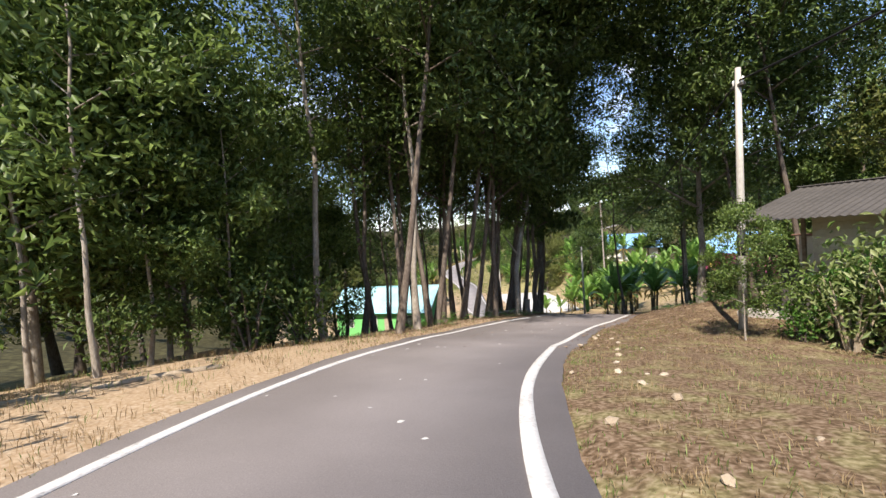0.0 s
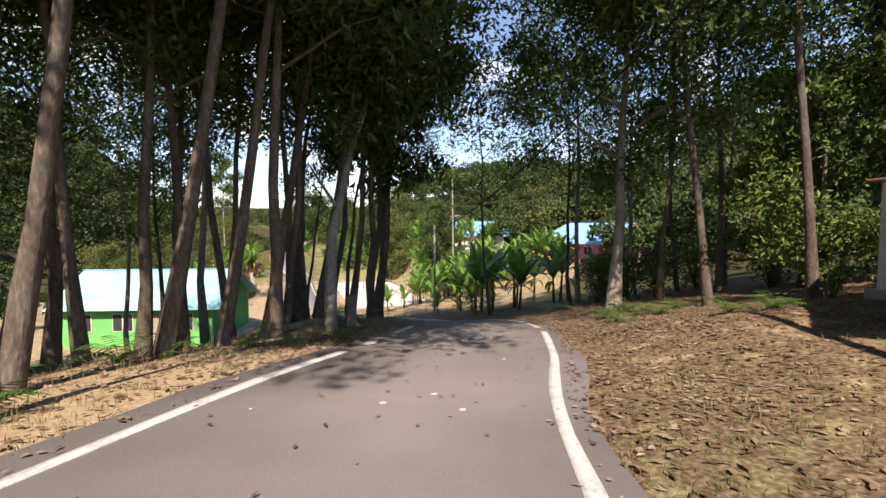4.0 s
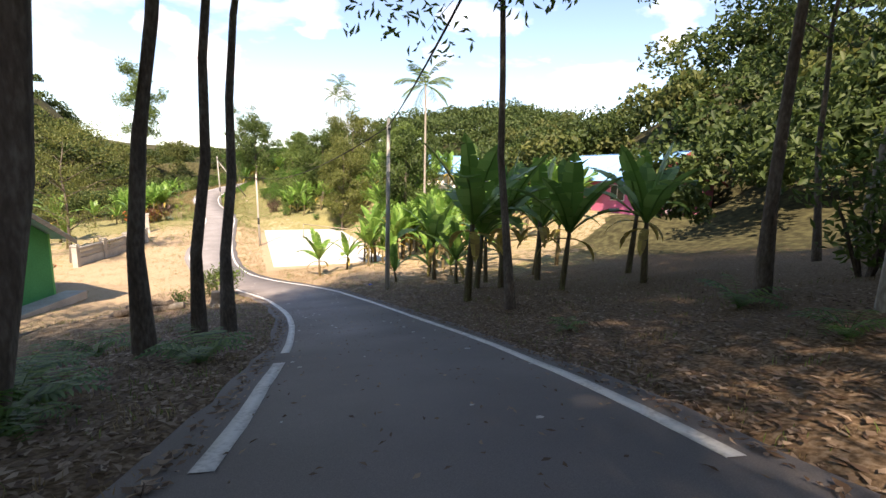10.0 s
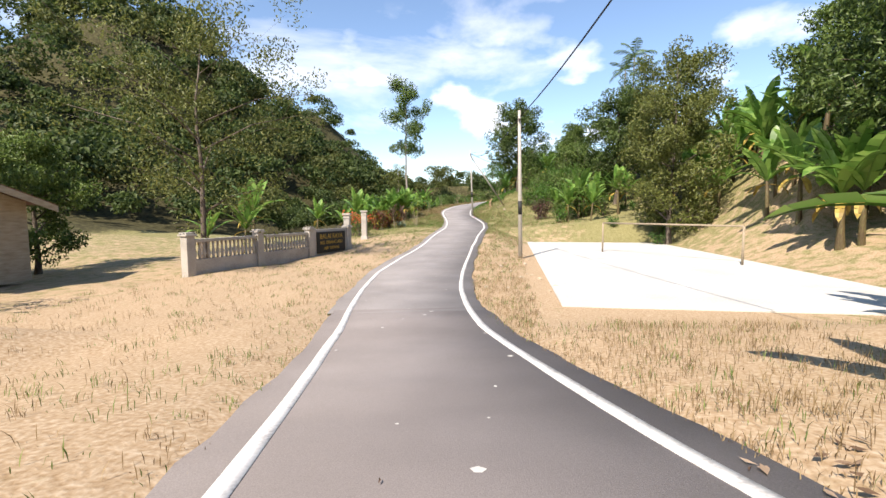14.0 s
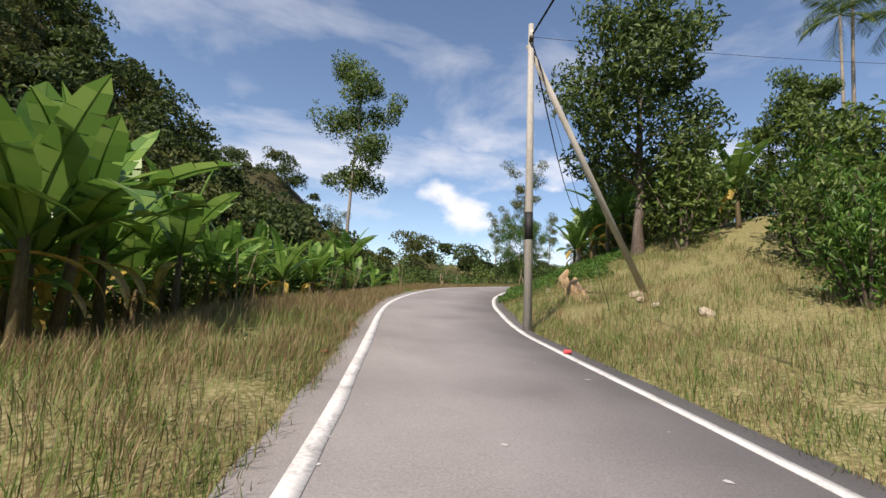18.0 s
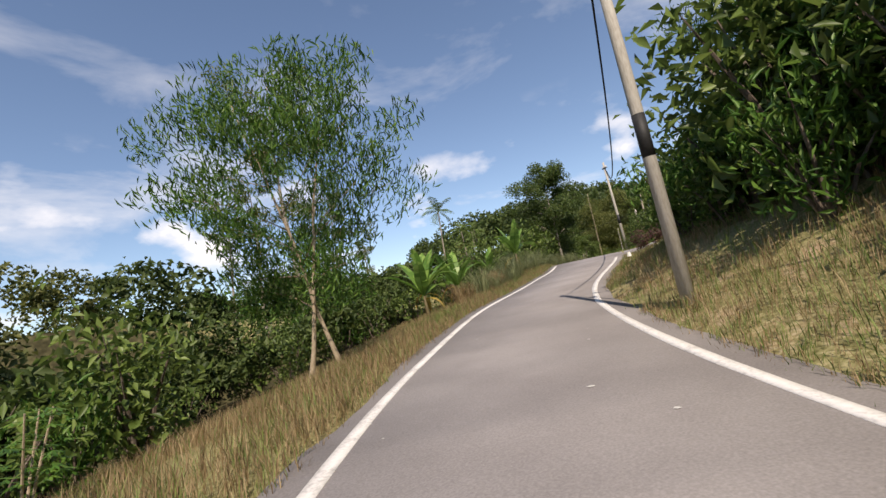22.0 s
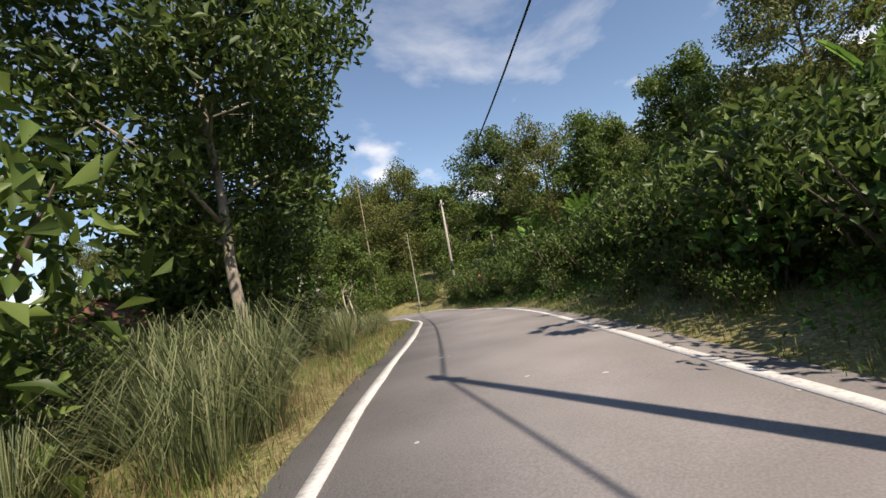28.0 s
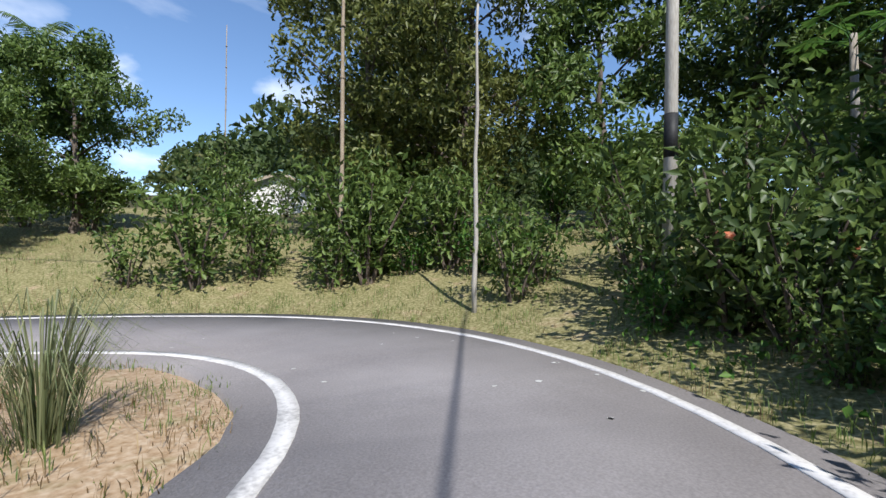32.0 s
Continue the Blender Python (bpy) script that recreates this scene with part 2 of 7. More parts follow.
M_TURQ = material("turquoise_zinc", [(0.2, 0.42, 0.44), (0.3, 0.54, 0.56), (0.42, 0.62, 0.62)], 0.6, 9, 0.5, 0.1, 0.5)
M_BLUE_ROOF = material("blue_zinc", [(0.13, 0.3, 0.55), (0.22, 0.42, 0.66), (0.36, 0.52, 0.7)], 0.6, 9, 0.5, 0.1, 0.5)
M_PINK = material("pink_wall_paint", [(0.52, 0.11, 0.22), (0.62, 0.16, 0.29), (0.68, 0.22, 0.34)], 0.8, 14, 0.75, 0.1)
M_PINK_PALE = material("pale_pink_paint", [(0.66, 0.42, 0.47), (0.74, 0.52, 0.56)], 0.8, 14, 0.75, 0.1)
M_MAROON = material("maroon_board", [(0.2, 0.05, 0.05), (0.28, 0.08, 0.07)], 1, 14, 0.7, 0.1)
M_RENDERWALL = material("cement_render", [(0.36, 0.3, 0.22), (0.47, 0.41, 0.32), (0.56, 0.5, 0.4)], 0.7, 16, 0.9, 0.3)
M_WHITEWALL = material("white_wall_paint", [(0.55, 0.53, 0.48), (0.7, 0.68, 0.63), (0.76, 0.75, 0.71)], 0.9, 14, 0.8, 0.1)
M_BLOCK = material("cement_block", [(0.42, 0.4, 0.37), (0.55, 0.53, 0.49), (0.62, 0.6, 0.57)], 1.5, 40, 0.92, 0.4, per="object", amount=0.35)
M_PALESTEM = material("pale_stem", [(0.34, 0.3, 0.23), (0.52, 0.47, 0.38)], 5, 40, 0.85, 0.4)
M_RUSTROOF = material("rusty_zinc", [(0.16, 0.07, 0.045), (0.28, 0.14, 0.1), (0.36, 0.27, 0.24)], 0.8, 10, 0.7, 0.2)
M_DARKROOF = material("dark_zinc", [(0.05, 0.045, 0.04), (0.1, 0.09, 0.08)], 0.8, 10, 0.7, 0.2)
M_TIMBER = material("weathered_timber", [(0.2, 0.16, 0.11), (0.36, 0.3, 0.22), (0.45, 0.4, 0.31)], 2, 30, 0.85, 0.3, stretch=(1, 1, 6))
M_BOARD = material("cream_board_paint", [(0.45, 0.42, 0.3), (0.58, 0.54, 0.4), (0.64, 0.6, 0.47)], 0.9, 16, 0.75, 0.15)
M_GLASS_DARK = material("louvre_glass", [(0.03, 0.035, 0.035), (0.06, 0.065, 0.065)], 2, 20, 0.15, 0, 0.6)
M_SIGN = material("sign_board_black", [(0.012, 0.012, 0.013), (0.03, 0.03, 0.03)], 2, 20, 0.5, 0.1)
M_SIGNTEXT = material("sign_letter_ochre", [(0.42, 0.27, 0.05), (0.55, 0.36, 0.08)], 3, 20, 0.6, 0.1)
M_STONE = material("pale_stone", [(0.27, 0.2, 0.13), (0.39, 0.32, 0.23), (0.5, 0.44, 0.36)], 4, 30, 0.9, 0.4, per="object", amount=0.4)
M_SANDSTONE = material("sandstone_face", [(0.2, 0.12, 0.06), (0.38, 0.26, 0.15), (0.52, 0.4, 0.26)], 1.6, 14, 0.95, 0.7, 0.15, bump_scale=0.05)
M_RED = material("red_plastic", [(0.55, 0.05, 0.05), (0.7, 0.12, 0.12)], 6, 40, 0.45, 0.3)
M_BLUEWARE = material("blue_plastic", [(0.03, 0.06, 0.25), (0.06, 0.1, 0.4)], 6, 40, 0.4, 0.1)


def ground_material():
    """Soil, with grassy and leaf-littered stretches told apart by a colour layer of the mesh and broken up by noise."""
    m = bpy.data.materials.new("ground_soil")
    m.use_nodes = True
    n, l = m.node_tree.nodes, m.node_tree.links
    b = n["Principled BSDF"]
    b.inputs["Roughness"].default_value, b.inputs["Specular IOR Level"].default_value = 0.95, 0.1
    co = n.new("ShaderNodeTexCoord")
    tex = []
    for sc, det in ((0.35, 5), (2.6, 6), (22, 8), (90, 4)):
        t = n.new("ShaderNodeTexNoise")
        t.inputs["Scale"].default_value, t.inputs["Detail"].default_value = sc, det
        l.new(co.outputs["Object"], t.inputs["Vector"])
        tex.append(t.outputs[0])

    def ramp(stops, fac, lo=0.33, hi=0.67):
        r = n.new("ShaderNodeValToRGB")
        e = r.color_ramp.elements
        while len(e) < len(stops):
            e.new(0.5)
        for i, c in enumerate(stops):
            e[i].position, e[i].color = lo + (hi - lo) * i / (len(stops) - 1), (*c, 1)
        l.new(fac, r.inputs[0])
        return r.outputs[0]

    def mix(f, a, c):
        x = n.new("ShaderNodeMix")
        x.data_type = "RGBA"
        l.new(f, x.inputs[0])
        l.new(a, x.inputs[6])
        l.new(c, x.inputs[7])
        return x.outputs[2]

    def edge(layer_out, noise_out):
        s = n.new("ShaderNodeMath")
        s.operation = "ADD"
        l.new(layer_out, s.inputs[0])
        l.new(noise_out, s.inputs[1])
        r = n.new("ShaderNodeMapRange")
        r.inputs[1].default_value, r.inputs[2].default_value = 0.88, 1.12
        l.new(s.outputs[0], r.inputs[0])
        return r.outputs[0]

    soil = ramp([(0.27, 0.18, 0.1), (0.37, 0.27, 0.17), (0.48, 0.38, 0.27)], tex[2], 0.28, 0.72)
    grass = ramp([(0.11, 0.1, 0.04), (0.2, 0.185, 0.08), (0.32, 0.28, 0.15)], tex[2])
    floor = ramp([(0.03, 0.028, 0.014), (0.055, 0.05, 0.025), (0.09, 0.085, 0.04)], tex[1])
    litter = ramp([(0.07, 0.045, 0.025), (0.15, 0.1, 0.06), (0.26, 0.19, 0.13)], tex[2])
    at = n.new("ShaderNodeAttribute")
    at.attribute_name = "cover"
    sep = n.new("ShaderNodeSeparateColor")
    l.new(at.outputs["Color"], sep.inputs[0])
    c = mix(edge(sep.outputs[1], tex[1]), soil, grass)
    c = mix(edge(sep.outputs[0], tex[1]), c, litter)
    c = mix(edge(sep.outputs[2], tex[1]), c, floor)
    l.new(c, b.inputs["Base Color"])
    bp = n.new("ShaderNodeBump")
    bp.inputs["Strength"].default_value, bp.inputs["Distance"].default_value = 0.35, 0.025
    l.new(tex[2], bp.inputs["Height"])
    l.new(bp.outputs[0], b.inputs["Normal"])
    return m


M_GROUND = ground_material()


# ---- mesh helpers ----
def mesh_object(name, verts, faces, mat, parent=None, label="", smooth=False):
    me = bpy.data.meshes.new(name)
    me.from_pydata(np.asarray(verts, float).reshape(-1, 3).tolist(), [], [list(map(int, f)) for f in faces])
    me.materials.append(mat)
    if smooth:
        me.shade_smooth()
    ob = new(name, me)
    if parent is not None:
        ob.parent = parent
    if label:
        tagged(ob, label)
    return ob


def part(name, bm, mat, parent=None, label=""):
    me = bpy.data.meshes.new(name)
    bm.to_mesh(me)
    bm.free()
    me.materials.append(mat)
    ob = new(name, me)
    if parent is not None:
        ob.parent = parent
    if label:
        tagged(ob, label)
    return ob


def box_bm(x0, y0, z0, x1, y1, z1, bevel=0.01):
    bm = bmesh.new()
    bmesh.ops.create_cube(bm, size=1)
    for v in bm.verts:
        v.co = Vector((x0 + (v.co.x + 0.5) * (x1 - x0), y0 + (v.co.y + 0.5) * (y1 - y0), z0 + (v.co.z + 0.5) * (z1 - z0)))
    if bevel:
        bmesh.ops.bevel(bm, geom=bm.edges[:], offset=min(bevel, 0.3 * min(abs(x1 - x0), abs(y1 - y0), abs(z1 - z0))), segments=1, affect="EDGES")
    return bm


def empty(name, m=None):
    ob = new(name)
    ob.empty_display_size = 0.2
    if m is not None:
        ob.matrix_basis = m
    return ob


def tube(points, radii, sides=7):
    """Vertices and faces of a tapered tube along points."""
    pts = [Vector(p) for p in points]
    vs, fs = [], []
    for i, p in enumerate(pts):
        d = (pts[min(i + 1, len(pts) - 1)] - pts[max(i - 1, 0)]).normalized()
        a = d.orthogonal().normalized() if abs(d.z) < 0.99 else Vector((1, 0, 0))
        a = (a - d * a.dot(d)).normalized()
        b = d.cross(a)
        for k in range(sides):
            t = 2 * math.pi * k / sides
            vs.append(p + (a * math.cos(t) + b * math.sin(t)) * radii[i])
    for i in range(len(pts) - 1):
        for k in range(sides):
            k2 = (k + 1) % sides
            fs.append((i * sides + k, i * sides + k2, (i + 1) * sides + k2, (i + 1) * sides + k))
    fs.append(tuple(range(sides))[::-1])
    fs.append(tuple((len(pts) - 1) * sides + k for k in range(sides)))
    return vs, fs


def join(pieces):
    vs, fs, o = [], [], 0
    for v, f in pieces:
        vs.extend(v)
        fs.extend(tuple(i + o for i in q) for q in f)
        o += len(v)
    return vs, fs


def leaves(centres, length, width, rng, droop=0.3, face=None, bend=0.25):
    """Leaf blades as folded quads: a blade of two quads about its midrib, at each centre."""
    c = np.asarray(centres, float)
    n = len(c)
    d = rng.normal(size=(n, 3))
    d[:, 2] -= droop
    d /= np.linalg.norm(d, axis=1)[:, None]
    u = rng.normal(size=(n, 3)) * 0.8 + np.array([0, 0, 0.8]) if face is None else rng.normal(size=(n, 3)) * 0.45 + face
    s = np.cross(d, u)
    s /= np.linalg.norm(s, axis=1)[:, None] + 1e-9
    nn = np.cross(s, d)
    L = (length * rng.uniform(0.7, 1.3, n))[:, None]
    W = (width * rng.uniform(0.7, 1.3, n))[:, None]
    base, tip = c - d * L * 0.5, c + d * L * 0.5 - nn * L * bend
    mid = c + nn * W * 0.05
    v = np.stack([base, mid - s * W * 0.5 + nn * W * 0.2, tip, mid + s * W * 0.5 + nn * W * 0.2], 1).reshape(-1, 3)
    i = np.arange(n)[:, None] * 4
    f = np.concatenate([i + [0, 1, 2], i + [0, 2, 3]])
    return v, f


def fast_mesh(name, v, f):
    me = bpy.data.meshes.new(name)
    v, f = np.asarray(v, np.float32), np.asarray(f, np.int32)
    k = f.shape[1]
    me.vertices.add(len(v))
    me.vertices.foreach_set("co", v.ravel())
    me.loops.add(f.size)
    me.loops.foreach_set("vertex_index", f.ravel())
    me.polygons.add(len(f))
    me.polygons.foreach_set("loop_start", np.arange(0, f.size, k, dtype=np.int32))
    me.update(calc_edges=True)
    me.validate()
    return me


def fast_object(name, v, f, mat, parent=None):
    me = fast_mesh(name, v, f)
    me.materials.append(mat)
    ob = new(name, me)
    if parent is not None:
        ob.parent = parent
    return ob


# ---- the road's line, from the way that is driven ----
CAM_H = 1.1
# distance along the way: offset of the road's centre to the right, half width between the lines
OFFSETS = [(0, -1.18, 1.49), (9, -1.12, 1.5), (12, -0.75, 1.55), (15, -0.2, 1.5), (17, 0.2, 1.43), (20, 0.45, 1.45), (25, 0.6, 1.5), (30, 0.48, 1.48),
           (38, 0.64, 1.36), (44, 0.76, 1.45), (48, 0.62, 1.44), (52, 0.34, 1.3), (57, 0.12, 1.2), (62, -0.12, 1.4), (66, -0.22, 1.55), (70, -0.15, 1.55),
           (74, 0.0, 1.42), (78, 0.3, 1.45), (84, 0.9, 1.5), (89, 1.05, 1.58), (93, 0.92, 1.53), (97, 0.76, 1.44), (101, 0.72, 1.57), (106, 0.55, 1.57), (116, 0.42, 1.6),
           (124, 0.4, 1.5), (130, 0.44, 1.42), (137, 0.68, 1.47), (141, 0.85, 1.58)]
OFFSETS_END = [(144.5, 1.1, 1.55), (147, 1.1, 1.5), (151, 0.7, 1.6), (158, 0.45, 1.55), (166, 0.42, 1.48), (174, 0.52, 1.38), (178, 0.6, 1.42)]


def way_points():
    """Points every 0.4 m along the driven way, with the road's centre, half width and height."""
    p = np.array([m.translation[:] for _, m in PATH])
    t = np.array([t for t, _ in PATH])
    v = np.gradient(p, t, axis=0)
    fine = []
    for i in range(len(p) - 1):
        h = t[i + 1] - t[i]
        for u in np.linspace(0, 1, 24, endpoint=False):
            fine.append((2 * u**3 - 3 * u * u + 1) * p[i] + (u**3 - 2 * u * u + u) * h * v[i] + (3 * u * u - 2 * u**3) * p[i + 1] + (u**3 - u * u) * h * v[i + 1])
    fine = np.array(fine + [p[-1]])
    s = np.concatenate([[0], np.cumsum(np.hypot(*np.diff(fine[:, :2], axis=0).T))])
    at = np.arange(0, s[-1], 0.4)
    q = np.stack([np.interp(at, s, fine[:, k]) for k in range(3)], 1)
    for k in range(3):
        pad = np.concatenate([np.full(6, q[0, k]), q[:, k], np.full(6, q[-1, k])])
        sm = np.convolve(pad, np.ones(13) / 13, "valid")
        sm[:6], sm[-6:] = q[:6, k], q[-6:, k]
        q[:, k] = sm
    d = np.gradient(q[:, :2], axis=0)
    d /= np.linalg.norm(d, axis=1)[:, None]
    tab = np.array(OFFSETS + OFFSETS_END)
    off, half = np.interp(at, tab[:, 0], tab[:, 1]), np.interp(at, tab[:, 0], tab[:, 2])
    c = q[:, :2] + np.stack([d[:, 1], -d[:, 0]], 1) * off[:, None]
    rows = [(c[i, 0], c[i, 1], q[i, 2] - CAM_H, half[i]) for i in range(len(at))]
    back, dirb, slope = rows[0], d[:6].mean(0), (rows[12][2] - rows[0][2]) / 4.8
    head = [(back[0] - dirb[0] * k, back[1] - dirb[1] * k, back[2] - slope * k, back[3]) for k in np.arange(16, 0.2, -0.4)]
    x, y, z, hw = rows[-1]
    a = math.atan2(d[-4:, 1].mean(), d[-4:, 0].mean())
    tail, gone = [], 0.0
    while gone < 46:
        gone += 0.4
        bend = 0.0 if gone < 3.0 else radians(21.5) * 0.4 / 1.6 if gone < 9.4 else radians(1.6)
        a += bend if gone < 26 else 0
        x, y, z = x + 0.4 * math.cos(a), y + 0.4 * math.sin(a), z - 0.004
        tail.append((x, y, z, hw))
    return np.array(head + rows + tail), len(head)


ROAD, ROAD0 = way_points()
ROAD_D = np.gradient(ROAD[:, :2], axis=0)
ROAD_D /= np.linalg.norm(ROAD_D, axis=1)[:, None]
ROAD_S = (np.arange(len(ROAD)) - ROAD0) * 0.4
ROAD_G = np.gradient(ROAD[:, 2]) / 0.4
VALLEY = -9.0
# the side road that climbs away to the right at the fork
SIDE = [(20.4, 134.9, 0.0), (26.4, 136.0, 0.45), (32.4, 135.7, 1.35), (38.0, 135.9, 2.5), (43.0, 136.2, 3.5), (54.0, 137.2, 5.6)]
FORK_Z = ROAD[np.abs(ROAD_S - 146).argmin(), 2]
SIDE_P = np.stack([np.interp(np.linspace(0, 5, 90), range(6), [r[k] for r in SIDE]) for k in range(3)], 1)
SIDE_P[:, 2] += FORK_Z

# height of the ground beside the road: station; left at 2, 7 and 20 m from the road's edge; right the same
SIDES = [(-16, -0.1, -1.0, -2.6, 0.1, 0.5, 1.5), (10, -0.1, -0.8, -2.6, 0.0, -0.1, 0.4), (20, -0.1, -1.2, -3.6, 0.3, 0.9, 2.5), (30, 0.0, -1.0, -3.0, 0.35, 0.9, 2.2),
         (42, 0.05, -0.3, -0.8, 0.1, 0.4, 1.0), (58, 0.0, -0.1, -0.3, 0.0, 0.1, 1.0), (72, -0.05, -0.2, -0.4, 0.1, 0.35, 2.2), (86, -0.05, -0.4, -1.0, 0.05, 0.3, 2.2),
         (97, -0.2, -1.2, -3.0, 0.35, 1.4, 4.0), (104, -0.3, -1.5, -4.0, 0.8, 2.4, 5.5), (112, -0.35, -1.8, -4.5, 1.0, 3.0, 6.5), (126, -0.35, -1.8, -4.5, 0.8, 2.8, 7.0)]
SIDES_END = [(140, -0.2, -1.0, -3.0, 0.6, 2.0, 5.0), (156, -0.25, -1.0, -2.0, 0.45, 1.5, 4.0), (172, -0.1, -0.4, -0.6, 0.4, 1.4, 4.0), (186, 0.0, 0.0, 0.2, 0.5, 1.8, 4.0), (230, 0.0, 0.0, 0.3, 0.5, 1.6, 4.0)]
SIDES_T = np.array(SIDES + SIDES_END)
# wooded hills round the valley: x, y, height, spread
HILLS = [(-78, 139, 43, 25), (-79, 233, 33, 18), (-158, 15, 43, 31), (64, 48, 19, 20), (98, 140, 15, 22), (10, 340, 14, 60), (-200, 310, 56, 81), (190, 330, 40, 80), (70, -90, 20, 50), (-90, -80, 25, 60)]


def value_noise(x, y, scale, seed):
    """Smooth noise over the plan, from -1 to 1."""
    r = np.random.RandomState(seed)
    g = r.uniform(-1, 1, (64, 64))
    fx, fy = np.asarray(x) / scale + 100.0, np.asarray(y) / scale + 100.0
    ix, iy = np.floor(fx).astype(int), np.floor(fy).astype(int)
    ux, uy = fx - ix, fy - iy
    ux, uy = ux * ux * (3 - 2 * ux), uy * uy * (3 - 2 * uy)
    a, b = g[ix % 64, iy % 64], g[(ix + 1) % 64, iy % 64]
    c, d = g[ix % 64, (iy + 1) % 64], g[(ix + 1) % 64, (iy + 1) % 64]
    return (a * (1 - ux) + b * ux) * (1 - uy) + (c * (1 - ux) + d * ux) * uy


def nearest(x, y):
    """Station, distance past the centre (right is positive), half width and road height for plan points."""
    x, y = np.atleast_1d(np.asarray(x, float)), np.atleast_1d(np.asarray(y, float))
    idx = np.empty(len(x), int)
    for a in range(0, len(x), 20000):
        d2 = (x[a:a + 20000, None] - ROAD[None, ::2, 0]) ** 2 + (y[a:a + 20000, None] - ROAD[None, ::2, 1]) ** 2
        idx[a:a + 20000] = d2.argmin(1) * 2
    wx, wy = x - ROAD[idx, 0], y - ROAD[idx, 1]
    lat = ROAD_D[idx, 1] * wx - ROAD_D[idx, 0] * wy
    dist = np.hypot(wx, wy)
    lat = np.where(lat < 0, -dist, dist)
    along = np.clip(wx * ROAD_D[idx, 0] + wy * ROAD_D[idx, 1], -0.5, 0.5)
    return ROAD_S[idx], lat, ROAD[idx, 3], ROAD[idx, 2] + ROAD_G[idx] * along


def side_height(x, y, zs):
    """The side road lies just under the main road where they meet, and leaves it smoothly."""
    s, lat, half, z = nearest(x, y)
    w = np.clip((np.abs(lat) - half - 0.36) / 4.0, 0, 1)
    w = w * w * (3 - 2 * w)
    return (z - 0.02) * (1 - w) + zs * w


def ground_height(x, y):
    x, y = np.atleast_1d(np.asarray(x, float)), np.atleast_1d(np.asarray(y, float))
    s, lat, half, z = nearest(x, y)
    e = np.maximum(np.abs(lat) - half - 0.3, 0)
    left = lat < 0
    t = [np.interp(s, SIDES_T[:, 0], SIDES_T[:, k]) for k in range(1, 7)]
    h2, h7, h20 = np.where(left, t[0], t[3]), np.where(left, t[1], t[4]), np.where(left, t[2], t[5])
    h = np.where(e < 2, h2 * (e / 2) ** 1.3, np.where(e < 7, h2 + (h7 - h2) * (e - 2) / 5, np.where(e < 20, h7 + (h20 - h7) * (e - 7) / 13, h20)))
    rough = np.clip(e / 3, 0, 1) * (0.10 * value_noise(x, y, 2.3, 3) + 0.16 * value_noise(x, y, 6.0, 4)) + 0.025 * np.clip(e / 0.6, 0, 1) * value_noise(x, y, 0.7, 5)
    far = np.clip((e - 15) / 30, 0, 1)
    hills = sum(hh * np.exp(-((x - a) ** 2 + (y - b) ** 2) / (2 * sp * sp)) for a, b, hh, sp in HILLS)
    out = (z + h) * (1 - far) + VALLEY * far + rough + far * (hills + 1.5 * value_noise(x, y, 25, 6))
    out = out - np.interp(np.abs(lat) - half, [-0.3, 0.1, 0.36, 0.7], [0.22, 0.16, 0.035, 0.0])
    # the side road is let into the slope
    near = np.zeros(len(x), bool) | ((x > 18) & (x < 60) & (y > 128) & (y < 147))
    if near.any():
        d2 = (x[near, None] - SIDE_P[None, :, 0]) ** 2 + (y[near, None] - SIDE_P[None, :, 1]) ** 2
        j = d2.argmin(1)
        d = np.sqrt(d2.min(1))
        k = np.clip((d - np.interp(j, [0, 14, 30], [3.4, 2.6, 2.0])) / 2.2, 0, 1)
        main = np.clip(e[near] / 0.6, 0, 1)
        w = (1 - k) * main
        out[near] = out[near] * (1 - w) + (side_height(x[near], y[near], SIDE_P[j, 2]) - 0.04) * w
    # flat pads for the court and the houses
    for cx, cy, hx, hy, pz in PADS:
        d = np.maximum(np.maximum(np.abs(x - cx) - hx, np.abs(y - cy) - hy), 0)
        w = np.clip(1 - d / 2.5, 0, 1) * np.clip(e / 0.8, 0, 1)
        out = out * (1 - w) + pz * w
    return out


PADS = [(13.6, 68.5, 4.4, 11.0, -10.45), (-6.5, 46.5, 5.8, 5.4, -9.4), (13.4, 9.8, 4.2, 4.6, -2.55), (37.4, 53.5, 5.5, 7.0, -5.95), (38.0, 160.5, 3.2, 3.6, -4.65), (30.0, 76.5, 7.0, 5.0, -5.4)]


def clear_of_side(x, y, gap=0.2):
    x, y = np.atleast_1d(np.asarray(x, float)), np.atleast_1d(np.asarray(y, float))
    out = np.ones(len(x), bool)
    near = (x > 15) & (x < 60) & (y > 128) & (y < 147)
    if near.any():
        d2 = (x[near, None] - SIDE_P[None, :, 0]) ** 2 + (y[near, None] - SIDE_P[None, :, 1]) ** 2
        out[near] = np.sqrt(d2.min(1)) > np.interp(d2.argmin(1), [0, 8, 14, 30], [0.6, 2.4, 2.3, 1.7]) + gap
    return out


def gz(x, y):
    return float(ground_height([x], [y])[0])


def beside(s, e):
    """Plan point at station s, e metres past the line on the right (left: negative e)."""
    i = int(round(s / 0.4)) + ROAD0
    i = min(max(i, 0), len(ROAD) - 1)
    k = (ROAD[i, 3] + abs(e)) * (1 if e > 0 else -1)
    return ROAD[i, 0] + ROAD_D[i, 1] * k, ROAD[i, 1] - ROAD_D[i, 0] * k


# ---- ground ----
def axis(lo, hi, step, end, grow=1.16):
    a = list(np.arange(lo, hi, step))
    d, x = step, a[0]
    pre = []
    while x > -end:
        d *= grow
        x -= d
        pre.append(x)
    d, x = step, a[-1]
    post = []
    while x < end:
        d *= grow
        x += d
        post.append(x)
    return np.array(pre[::-1] + a + post)


